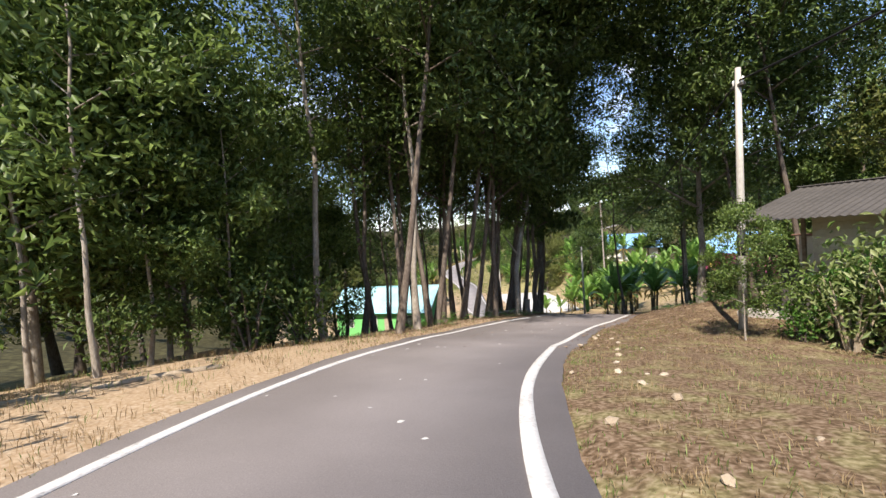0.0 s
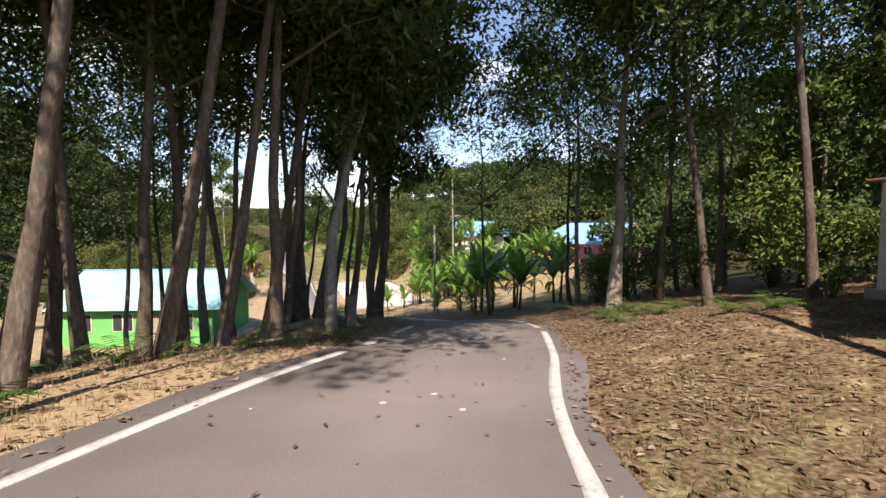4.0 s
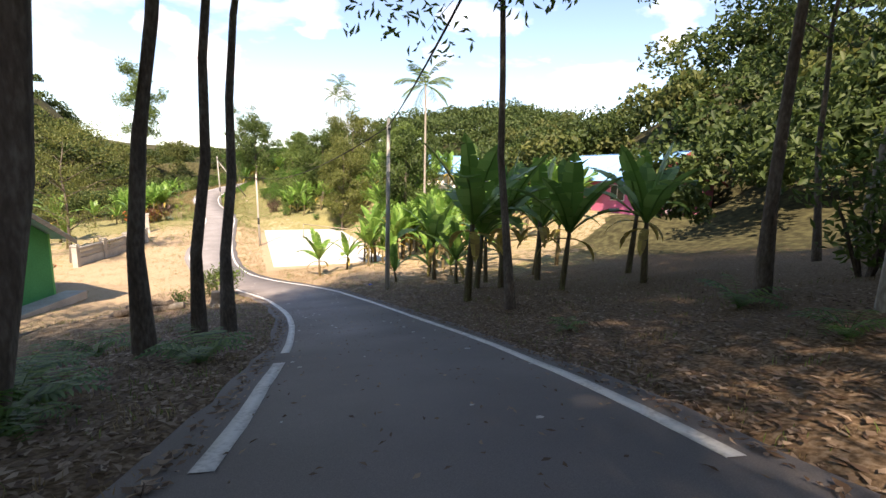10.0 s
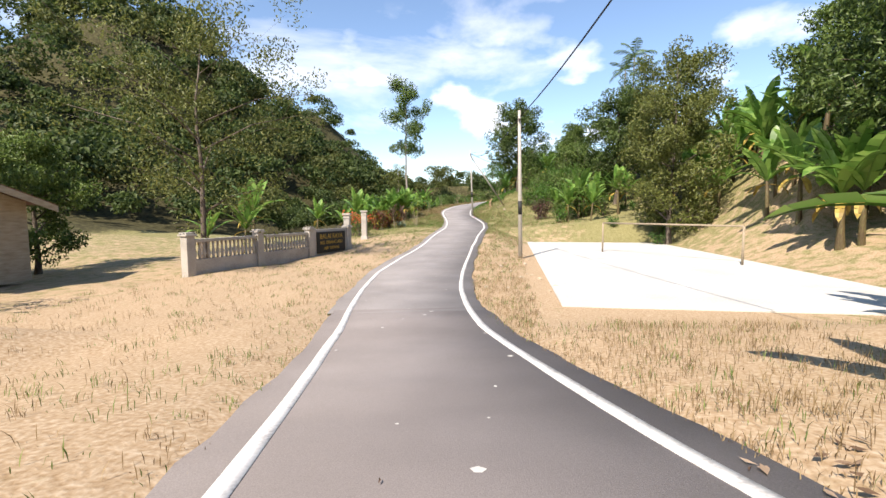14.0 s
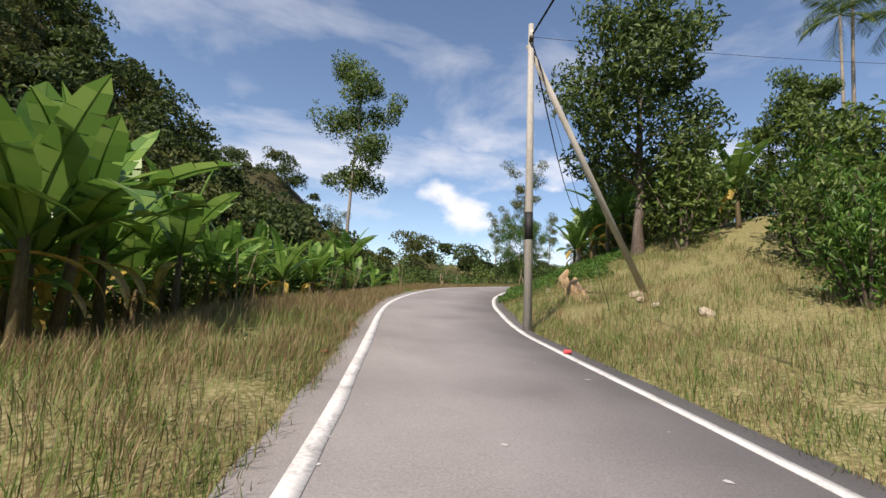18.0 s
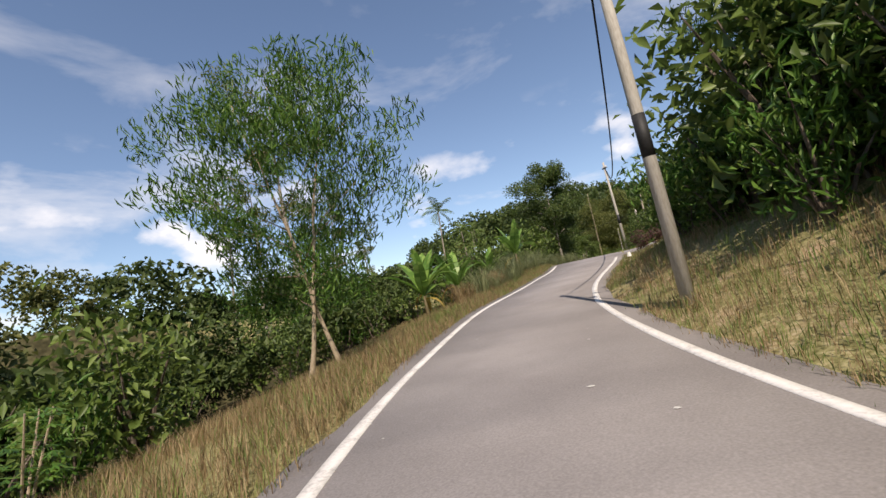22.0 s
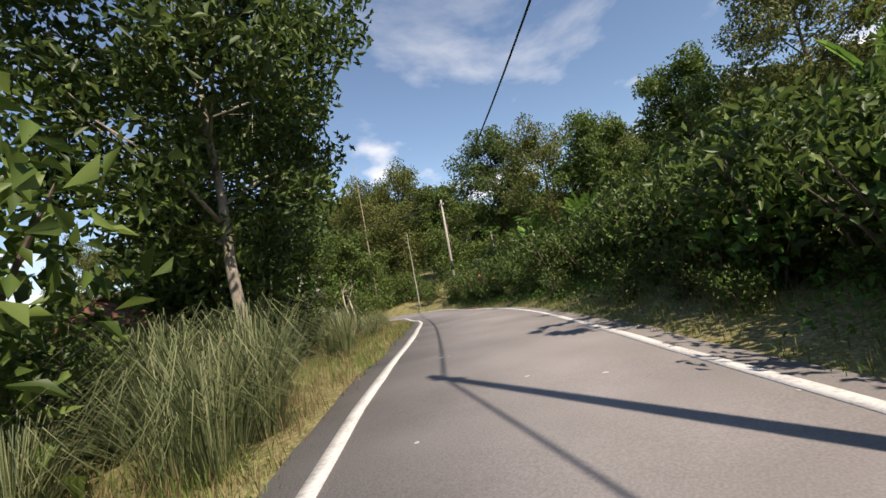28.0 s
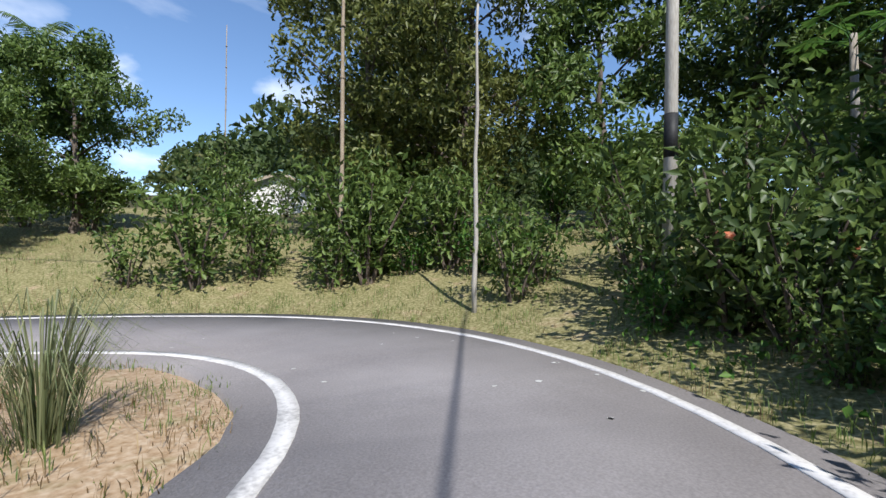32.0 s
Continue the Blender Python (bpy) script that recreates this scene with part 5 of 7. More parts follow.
CORDY = [stock(cordyline("cordyline", 111, (2.1, 1.6, 1.2), 0.42, 26, M_LEAF_LIME)), stock(cordyline("cordyline", 112, (1.2, 0.9), 0.5, 22, M_LEAF_RED, 1.2)), stock(cordyline("agave", 113, (0.1,), 0.6, 26, M_AGAVE, 1.1))]
for x, y, k, sc, lab in [(0.3, 84.3, 0, 1.0, "tall cordyline with lime-green leaf tufts"), (-0.1, 85.2, 0, 0.8, "tall cordyline with lime-green leaf tufts"), (-1.3, 83.3, 1, 1.2, "cordyline with dark maroon strap leaves"),
                         (-0.6, 83.8, 1, 1.1, "cordyline with dark maroon strap leaves"), (-2.2, 82.6, 1, 1.0, "cordyline with dark maroon strap leaves"), (-0.9, 83.2, 2, 1.0, "grey-green agave rosette in the grass"), (-0.5, 83.0, 2, 0.7, "grey-green agave rosette in the grass")]:
    place(CORDY[k], x, y, rnd.uniform(0, 360), sc, lab, "ornamental plant", "ornamental plants by the gate")
for x, y in [(21.8, 132.9), (22.4, 132.5), (23.1, 132.2), (23.9, 132.0), (24.7, 132.0), (25.5, 132.2), (26.3, 132.4), (24.0, 131.2), (25.2, 131.3)]:
    place(REDSHRUB, x, y, rnd.uniform(0, 360), rnd.uniform(0.5, 0.66), "dry maroon shrub at the fork", "shrub", "maroon shrubs at the fork")
for x, y in [(-1.9, 50.6), (-2.7, 51.6), (-3.6, 52.6), (-4.4, 51.4), (-9.2, 56.2), (-9.9, 54.8), (-2.9, 79.4), (-3.9, 80.3), (-5.6, 54.0), (-6.6, 53.0), (-4.9, 55.4), (-7.4, 52.2), (-6.0, 56.0), (-8.2, 54.0)]:
    place(FLOWERSHRUB, x, y, rnd.uniform(0, 360), rnd.uniform(0.75, 1.1), "shrub with orange-red flowers by the gate", "shrub", "flowering shrubs")
for s, e in [(177.5, 1.5), (179.3, 1.4), (175.6, 1.7), (181, 1.6), (178.4, 2.4), (173.5, 1.8)]:
    x, y = beside(s, e)
    place(HIBISCUS, x, y, rnd.uniform(0, 360), rnd.uniform(0.9, 1.2), "hibiscus shrub with a few orange flowers", "shrub", "hibiscus hedge")

for x, y, k, sc in [(7.3, 9.0, 3, 0.5), (6.9, 8.6, 2, 0.6), (7.8, 8.8, 4, 0.65), (8.5, 8.8, 3, 0.7), (8.0, 8.0, 4, 0.75)]:
    place(SHRUB[k], x, y, rnd.uniform(0, 360), sc, "leafy garden shrub growing against the porch", "shrub", "shrubs by the porch")
place(YOUNG[0], 6.05, 9.0, 20, 0.33, "small leafy tree with a thin pale stem beside the pole", "tree")
PALESHRUB = stock(shrub("pale_shrub", 89, 2.4, 2.2, 520, (0.17, 0.07), M_LEAF_PALE, 8, M_STICK))
for x, y, sc in [(7.6, 7.2, 1.0), (8.5, 7.5, 1.25), (7.3, 8.0, 0.8), (9.2, 6.8, 1.2), (8.2, 6.4, 0.9), (9.4, 10.0, 0.6)]:
    place(PALESHRUB, x, y, rnd.uniform(0, 360), sc, "pale yellowish-green shrub in front of the house", "shrub", "pale shrubs by the house")


def fern(seed, n, length):
    """A fern: a rosette of arching fronds with two rows of leaflets each."""
    rng = np.random.RandomState(seed)
    root = empty("fern")
    for i in range(n):
        P, a, x, z = [], radians(rng.uniform(45, 80)), 0.0, 0.0
        for k in range(7):
            P.append((x, 0, z))
            x, z = x + math.cos(a) * length / 6, z + math.sin(a) * length / 6
            a -= 0.28
        v, f = tube(P, list(np.linspace(0.006, 0.002, 7)), 3)
        v = [tuple(p) for p in v]
        for k in range(12):
            t = 0.7 + 5.2 * k / 11
            j = int(t)
            p = np.array(P[j]) * (1 - t + j) + np.array(P[min(j + 1, 6)]) * (t - j)
            ll = length * 0.26 * math.sin(math.pi * (0.2 + 0.75 * k / 12))
            for sg in (-1, 1):
                e, o = p + np.array([0.3, sg * 0.9, -0.15]) * ll, len(v)
                wv = np.array([0.022, 0, 0]) * length * 2
                v += [tuple(p - wv * 0.5), tuple(p + wv * 0.5), tuple((p + e) / 2 + wv * 0.7), tuple(e)]
                f.append((o, o + 1, o + 2, o + 3))
        ob = mesh_object("frond", v, f, M_LEAF_FRESH, root)
        ob.matrix_basis = pose(0, 0, 0, 0, 0, i * 360 / n + rng.uniform(-15, 15))
    return root


FERN = [stock(fern(95, 11, 0.75)), stock(fern(96, 9, 0.55))]
for i in range(54):
    s = rnd.uniform(13, 34)
    x, y = beside(s, -rnd.uniform(0.7, 3.4)) if i % 3 else beside(s + 4, rnd.uniform(1.2, 4.5))
    place(FERN[i % 2], x, y, rnd.uniform(0, 360), rnd.uniform(0.6, 1.1), "green fern among dead leaves by the road", "fern", "ferns by the road")


def cassava(seed, height, count):
    """A cassava plant: knobbly stalks with hand-shaped leaves on long stems."""
    rng = np.random.RandomState(seed)
    root = empty("cassava_plant")
    for q in range(3):
        lean = rng.normal(0, 0.12, 2)
        v, f = tube([(0.06 * q, 0, -0.15), (lean[0] * height * 0.5, lean[1] * height * 0.5, height * 0.5), (lean[0] * height, lean[1] * height, height)], [0.022, 0.018, 0.01], 6)
        mesh_object("stalk", v, f, M_STICK, root)
        v, f = [], []
        for i in range(count):
            u = rng.uniform(0.45, 1.0)
            p = np.array([lean[0] * height * u, lean[1] * height * u, height * u])
            a = rng.uniform(0, 6.28)
            d = np.array([math.cos(a), math.sin(a), 0.25])
            e = p + d * rng.uniform(0.2, 0.34)
            tv, tf = tube([p, e], [0.005, 0.004], 3)
            o = len(v)
            v += [tuple(w) for w in tv]
            f += [tuple(w + o for w in g) for g in tf]
            for k in range(6):
                b = a + (k - 2.5) * 0.62
                g = np.array([math.cos(b), math.sin(b), -0.35])
                sd = np.array([-math.sin(b), math.cos(b), 0]) * 0.022
                ln = 0.19 * (1 - 0.09 * abs(k - 2.5))
                o = len(v)
                v += [tuple(e), tuple(e + g * ln * 0.55 + sd), tuple(e + g * ln), tuple(e + g * ln * 0.55 - sd)]
                f.append((o, o + 1, o + 2, o + 3))
        mesh_object("foliage", v, f, M_LEAF_FRESH, root)
    return root


def papaya(x, y, h, seed):
    """A papaya: a slim bare trunk and long-stalked lobed leaves in a tuft."""
    rng = np.random.RandomState(seed)
    root = tagged(empty("papaya_tree", Matrix.Translation((x, y, gz(x, y)))), "slim papaya tree with a tuft of lobed leaves", "papaya tree", "papaya trees")
    v, f = tube([(0, 0, -0.2), (0.05, 0, h * 0.5), (0.1, 0.04, h)], [0.075, 0.06, 0.05], 8)
    mesh_object("trunk", v, f, M_BARK_PALE, root, smooth=True)
    for i in range(13):
        a, up = i * 2.4, rng.uniform(-0.15, 0.9)
        d = Vector((math.cos(a), math.sin(a), up))
        p, e = Vector((0.1, 0.04, h - 0.02 * i)), Vector((0.1, 0.04, h)) + d * rng.uniform(0.45, 0.7)
        v, f = tube([p, e], [0.012, 0.008], 4)
        v = [tuple(q) for q in v]
        for k in range(7):
            b = a + (k - 3) * 0.5
            g, sd = Vector((math.cos(b), math.sin(b), -0.3)), Vector((-math.sin(b), math.cos(b), 0)) * 0.06
            ln, o = 0.34 * (1 - 0.1 * abs(k - 3)), len(v)
            v += [tuple(e), tuple(e + g * ln * 0.55 + sd), tuple(e + g * ln), tuple(e + g * ln * 0.55 - sd)]
            f.append((o, o + 1, o + 2, o + 3))
        mesh_object("leaf", v, f, M_LEAF_FRESH, root)


for x, y, h, sd in [(31.5, 140.7, 4.2, 1), (54.6, 157.4, 3.4, 2), (46.0, 150.6, 3.2, 3)]:
    papaya(x, y, h, sd)


def cut_bank(s0, s1, e0, h, seed, label):
    """A raw sandstone face where the slope was cut back: bulging weathered ledges over a crumbled foot."""
    n, m = int((s1 - s0) / 0.07), 13
    uu, ww = np.meshgrid(np.linspace(0, 1, n), np.linspace(0, 1, m), indexing="ij")
    st = s0 + (s1 - s0) * uu
    q = np.clip(np.round(st / 0.4).astype(int) + ROAD0, 0, len(ROAD) - 1)
    ds = st - ROAD_S[q]
    hh = h * (0.15 + 0.85 * np.sin(np.pi * uu) ** 0.6) * (1 + 0.4 * value_noise(st, st * 0, 0.7, seed))
    e = e0 + 0.55 * h * ww ** 1.3 + 0.09 * value_noise(st, ww * h * 2.2, 0.42, seed + 1) + 0.05 * value_noise(st, ww * h * 2.2, 0.16, seed + 2)
    k = ROAD[q, 3] + e
    x = ROAD[q, 0] + ROAD_D[q, 1] * k + ROAD_D[q, 0] * ds
    y = ROAD[q, 1] - ROAD_D[q, 0] * k + ROAD_D[q, 1] * ds
    z = ground_height(x.ravel(), y.ravel()).reshape(n, m) - 0.1 + hh * ww
    z[:, -1] -= 0.14
    v = np.stack([x, y, z], 2).reshape(-1, 3)
    f = [(i * m + j, (i + 1) * m + j, (i + 1) * m + j + 1, i * m + j + 1) for i in range(n - 1) for j in range(m - 1)]
    tagged(mesh_object("cut_bank", v.tolist(), f, M_SANDSTONE, smooth=True), label, "rock face")


cut_bank(100.6, 107.0, 2.1, 0.6, 3, "raw tan sandstone face in the cut bank")
cut_bank(107.8, 109.6, 2.9, 0.45, 4, "crumbling sandstone patch in the green bank")


CASSAVA = [stock(cassava(101, 1.7, 16)), stock(cassava(102, 1.3, 14))]
for i in range(20):
    x, y = beside(rnd.uniform(100, 128), -rnd.uniform(1.6, 5.0))
    place(CASSAVA[i % 2], x, y, rnd.uniform(0, 360), rnd.uniform(0.7, 1.1), "slender cassava plant in the roadside grass", "cassava plant", "cassava plants")

# ---- long grass clumps ----
CANE = [stock(clump_grass("cane_grass", 91, 1.3, 190, M_CANE, 0.6, 0.006)), stock(clump_grass("cane_grass", 92, 1.1, 170, M_GRASS_DRY, 0.6, 0.006)), stock(clump_grass("cane_grass", 93, 1.6, 200, M_CANE, 0.65, 0.007))]
for s0, s1, n, e0, e1, ks in [(141, 146, 14, 1.1, 2.8, (0, 0, 2)), (147, 162, 40, 0.9, 3.6, (0, 0, 2)), (163, 168, 6, 1.2, 2.6, (0, 1)), (136, 141, 8, 1.0, 2.5, (1, 0))]:
    for i in range(n):
        x, y = beside(rnd.uniform(s0, s1), -rnd.uniform(e0, e1))
        place(CANE[rnd.choice(ks)], x, y, rnd.uniform(0, 360), rnd.uniform(0.6, 1.0), "clump of long arching cane grass at the road's edge", "grass clump", "cane grass clumps")
for x, y, sc in [(45.3, 160.6, 0.7), (43.9, 158.9, 0.5), (41.6, 156.6, 0.45)]:
    place(CANE[0], x, y, rnd.uniform(0, 360), sc, "clump of grass on bare soil inside the bend", "grass clump", "cane grass clumps")


# ---- grass, litter, weeds, far woods: past counting ----
def grow(s, side):
    """How tall the grass stands, along the road."""
    l = np.interp(s, [-10, 20, 60, 82, 88, 98, 104, 136, 150, 175, 180], [0.8, 0.6, 0.6, 0.7, 1.2, 1.7, 1.4, 1.5, 1.2, 1.0, 0.7])
    r = np.interp(s, [-10, 14, 60, 84, 96, 106, 124, 140, 160], [0.35, 0.35, 0.7, 0.9, 1.2, 1.2, 1.2, 1.0, 0.9])
    return np.where(side < 0, l, r)


def grass_field(name, n, seed, mat, chance, h0, h1, width, per=4, label="", e1=7.5):
    rng = np.random.RandomState(seed)
    s = rng.uniform(-10, 205, n)
    i = np.clip((s / 0.4).round().astype(int) + ROAD0, 0, len(ROAD) - 1)
    ds = s - ROAD_S[i]
    side = np.where(rng.uniform(size=n) < 0.5, -1.0, 1.0)
    e = 0.22 + rng.uniform(size=n) ** 1.6 * e1
    keep = rng.uniform(size=n) < chance(s, side, e)
    i, side, e, s, ds = i[keep], side[keep], e[keep], s[keep], ds[keep]
    k = (ROAD[i, 3] + e) * side
    x, y = ROAD[i, 0] + ROAD_D[i, 1] * k + ROAD_D[i, 0] * ds, ROAD[i, 1] - ROAD_D[i, 0] * k + ROAD_D[i, 1] * ds
    keep = np.abs(value_noise(x, y, 1.3, seed + 1) + 0.25 * value_noise(x, y, 0.4, seed + 2)) < 0.62
    sr, lat, half, _ = nearest(x, y)
    keep &= np.abs(lat) > half + 0.3
    keep &= ~((x > 8.6) & (x < 18.8) & (y > 56.3) & (y < 80.2)) & clear_of_side(x, y)
    x, y, e = x[keep], y[keep], e[keep]
    x, y, e = np.repeat(x, per), np.repeat(y, per), np.repeat(e, per)
    m = len(x)
    x, y = x + rng.normal(0, 0.07, m), y + rng.normal(0, 0.07, m)
    z = ground_height(x, y)
    h = rng.uniform(h0, h1, m) * np.clip(0.45 + e * 0.5, 0.45, 1) * np.repeat(grow(s[keep], side[keep]), per)
    a = rng.uniform(0, 6.28, m)
    d = np.stack([np.cos(a), np.sin(a), 0 * a], 1)
    t = np.stack([-np.sin(a), np.cos(a), 0 * a], 1) * width
    b = np.stack([x, y, z - 0.02], 1)
    up = np.array([0, 0, 1.0])
    bend = rng.uniform(0.1, 0.7, m)[:, None] * h[:, None]
    mid, tip = b + d * bend * 0.3 + up * h[:, None] * 0.6, b + d * bend + up * h[:, None]
    v = np.stack([b, mid + t, tip, mid - t], 1).reshape(-1, 3)
    q = np.arange(m)[:, None] * 4
    f = np.concatenate([q + [0, 1, 3], q + [1, 2, 3]])
    return tagged(fast_object(name, v, f, mat), label, "grass", kind="stuff")


def lush(s, side, e):
    l = np.interp(s, [-10, 20, 50, 60, 70, 82, 86, 92, 98, 104, 130, 140, 150, 176, 182, 190], [0.1, 0.12, 0.12, 0.1, 0.3, 0.8, 1.0, 1.0, 0.4, 0.5, 0.5, 0.9, 0.9, 0.5, 0.15, 0.3])
    r = np.interp(s, [-10, 14, 24, 45, 60, 70, 82, 96, 104, 126, 140, 152, 205], [0.2, 0.22, 0.06, 0.12, 0.2, 0.3, 0.7, 1.0, 1.0, 0.6, 0.8, 0.85, 0.6])
    return np.where(side < 0, l, r)


def parched(s, side, e):
    l = np.interp(s, [-10, 10, 16, 50, 86, 94, 100, 136, 150, 175, 185], [0.25, 0.25, 0.1, 0.12, 0.1, 0.8, 1.0, 1.0, 0.4, 0.25, 0.1])
    r = np.interp(s, [-10, 14, 24, 45, 56, 72, 88, 100, 116, 128, 138, 160], [0.36, 0.36, 0.05, 0.25, 0.6, 0.3, 0.3, 0.5, 0.1, 0.6, 0.5, 0.1])
    return np.where(side < 0, l, r)


grass_field("grass_green", 115000, 5, M_GRASS, lush, 0.05, 0.27, 0.0042, 7, "green roadside grass in uneven tufts")
grass_field("grass_dry", 150000, 9, M_GRASS_DRY, parched, 0.05, 0.3, 0.0036, 8, "dry straw-coloured roadside grass")


def leaf_litter():
    rng = np.random.RandomState(15)
    n = 78000
    s = rng.uniform(8, 52, n)
    i = np.clip((s / 0.4).round().astype(int) + ROAD0, 0, len(ROAD) - 1)
    ds = s - ROAD_S[i]
    k = rng.normal(0, 1, n)
    k = np.sign(k) * (ROAD[i, 3] + 0.1 + np.abs(k) * 2.6)
    on = rng.uniform(size=n) < 0.022
    k = np.where(on, rng.uniform(-1, 1, n) * ROAD[i, 3], k)
    x, y = ROAD[i, 0] + ROAD_D[i, 1] * k + ROAD_D[i, 0] * ds, ROAD[i, 1] - ROAD_D[i, 0] * k + ROAD_D[i, 1] * ds
    sr, lat, half, zr = nearest(x, y)
    z = np.where(np.abs(lat) < half + 0.3, zr + 0.02, ground_height(x, y) + 0.02)
    keep = rng.uniform(size=n) < np.interp(s, [8, 14, 20, 42, 52], [0.05, 0.3, 1, 0.8, 0.1])
    c = np.stack([x, y, z], 1)[keep]
    v, f = leaves(c, 0.11, 0.05, rng, 0, bend=0.1)
    w = v.reshape(-1, 4, 3)
    flat = on[keep] | (np.abs(k[keep]) < ROAD[i[keep], 3] + 0.2)
    w[flat] = c[flat][:, None] + (w[flat] - c[flat][:, None]) * 0.6
    w[:, :, 2] = c[:, None, 2] + (w[:, :, 2] - c[:, None, 2]) * 0.14
    tagged(fast_object("leaf_litter", w.reshape(-1, 3), f, M_LITTER), "dead brown rubber leaves strewn over ground and road", "leaf litter", kind="stuff")


leaf_litter()


def creepers():
    rng = np.random.RandomState(25)
    n = 36000
    s = np.concatenate([rng.uniform(104, 118, n * 5 // 7), rng.uniform(152, 182, n - n * 5 // 7)])
    e = np.where(s < 130, rng.uniform(0.15, 5.0, n), 0.5 + 2.4 * rng.uniform(size=n) ** 0.6)
    i = np.clip((s / 0.4).round().astype(int) + ROAD0, 0, len(ROAD) - 1)
    ds = s - ROAD_S[i]
    k = ROAD[i, 3] + e
    x, y = ROAD[i, 0] + ROAD_D[i, 1] * k + ROAD_D[i, 0] * ds, ROAD[i, 1] - ROAD_D[i, 0] * k + ROAD_D[i, 1] * ds
    keep = value_noise(x, y, 1.6, 33) > -0.35
    x, y = x[keep], y[keep]
    c = np.stack([x, y, ground_height(x, y) + 0.06 + 0.22 * rng.uniform(size=len(x)) ** 2 + 0.1 * np.abs(value_noise(x, y, 0.8, 34))], 1)
    v, f = leaves(c, 0.075, 0.055, rng, 0.3)
    tagged(fast_object("creepers", v, f, M_LEAF_FRESH), "broad-leaved creepers matted over the bank", "creeper", kind="stuff")


creepers()


def woods(name, n, seed, mat, where, size, label, per=150, leaf=0.55, near=31, spots=None):
    """Crowns of distant woods, leaf by leaf in clumps, on the hills."""
    rng = np.random.RandomState(seed)
    if spots is None:
        xs, ys = [], []
        while len(xs) < n:
            x, y = rng.uniform(-230, 200), rng.uniform(-110, 380)
            if where(x, y, rng) and not (-16 < x < 32 and 38 < y < 84):
                xs.append(x)
                ys.append(y)
        xs, ys = np.array(xs), np.array(ys)
        s, lat, half, _ = nearest(xs, ys)
        keep = (np.abs(lat) > near) & (np.abs(lat) < 36 if near < 16 else True)
        keep &= ~((s > 84) & (s < 150) & (lat < 0) & (lat > -21))
        xs, ys = xs[keep], ys[keep]
    else:
        xs, ys = np.array(spots).T
    z = ground_height(xs, ys)
    pts, faces = [], []
    for x, y, h in zip(xs, ys, z):
        r = size * rng.uniform(0.6, 1.25)
        lobes = rng.normal(size=(5, 3))
        lobes /= np.linalg.norm(lobes, axis=1)[:, None]
        lobes[:, 2] = np.abs(lobes[:, 2]) * 0.9
        own = rng.randint(0, 5, per)
        d = rng.normal(size=(per, 3))
        d /= np.linalg.norm(d, axis=1)[:, None]
        d[:, 2] = np.where(d[:, 2] < -0.3, -d[:, 2], d[:, 2])
        c = lobes[own] * r * 0.55 + d * (rng.uniform(0.42, 0.6, per) * r)[:, None]
        pts.append(np.array([x, y, h + r * rng.uniform(0.75, 1.3)]) + c)
        faces.append(d * 1.1 + np.array([0, 0, 0.15]))
    v, f = leaves(np.concatenate(pts), leaf, leaf * 0.6, rng, 0.2, np.concatenate(faces))
    v = v.reshape(-1, 4, 3)
    c = v.mean(1, keepdims=True)
    v = (c + (v - c) * 1.25).reshape(-1, 3)
    tagged(fast_object(name, v, f, mat), label, "woods", kind="stuff")


def on_hill(x, y, rng):
    if math.hypot(x - 10, y - 90) > (215 if x < -60 else 150) or y < 34 or (x < -110 and y < 90):
        return False
    if math.hypot(x + 72, y - 132) > 66 and rng.uniform() < 0.5:
        return False
    h = sum(hh * math.exp(-((x - a) ** 2 + (y - b) ** 2) / (2 * sp * sp)) for a, b, hh, sp in HILLS)
    return rng.uniform() < max(0.15, min(1.0, h / 6))


woods("woods_green", 980, 41, M_WOODS, on_hill, 3.9, "dense green wooded hillside of many crowns", 280, 0.6)
woods("woods_olive", 430, 42, M_WOODS_OLIVE, on_hill, 3.6, "yellowish green crowns on the wooded hillside", 280, 0.55)
woods("woods_valley", 760, 43, M_WOODS, lambda x, y, r: -45 < x < 80 and -40 < y < 200, 2.3, "scrubby woods in the valley bottom", 330, 0.34, 14)

woods("woods_slope", 190, 44, M_WOODS, lambda x, y, r: 26 < x < 78 and 14 < y < 84, 2.8, "young woods on the slope behind the pink house", 300, 0.42, 16.5)

woods("scrub_below", 0, 46, M_WOODS, None, 1.5, "low green scrub on the drop below the road", 260, 0.22, spots=[beside(rnd.uniform(98, 150), -rnd.uniform(7, 21)) for _ in range(260)])
woods("woods_below", 330, 45, M_WOODS_OLIVE, lambda x, y, r: -60 < x < 20 and 88 < y < 180, 2.6, "olive scrub woods below the road", 300, 0.34, 21)

woods("woods_distant", 0, 47, M_WOODS, None, 8.5, "distant wooded ridge", 150, 1.5, spots=[(rnd.uniform(90, 270), rnd.uniform(235, 370)) for _ in range(330)])


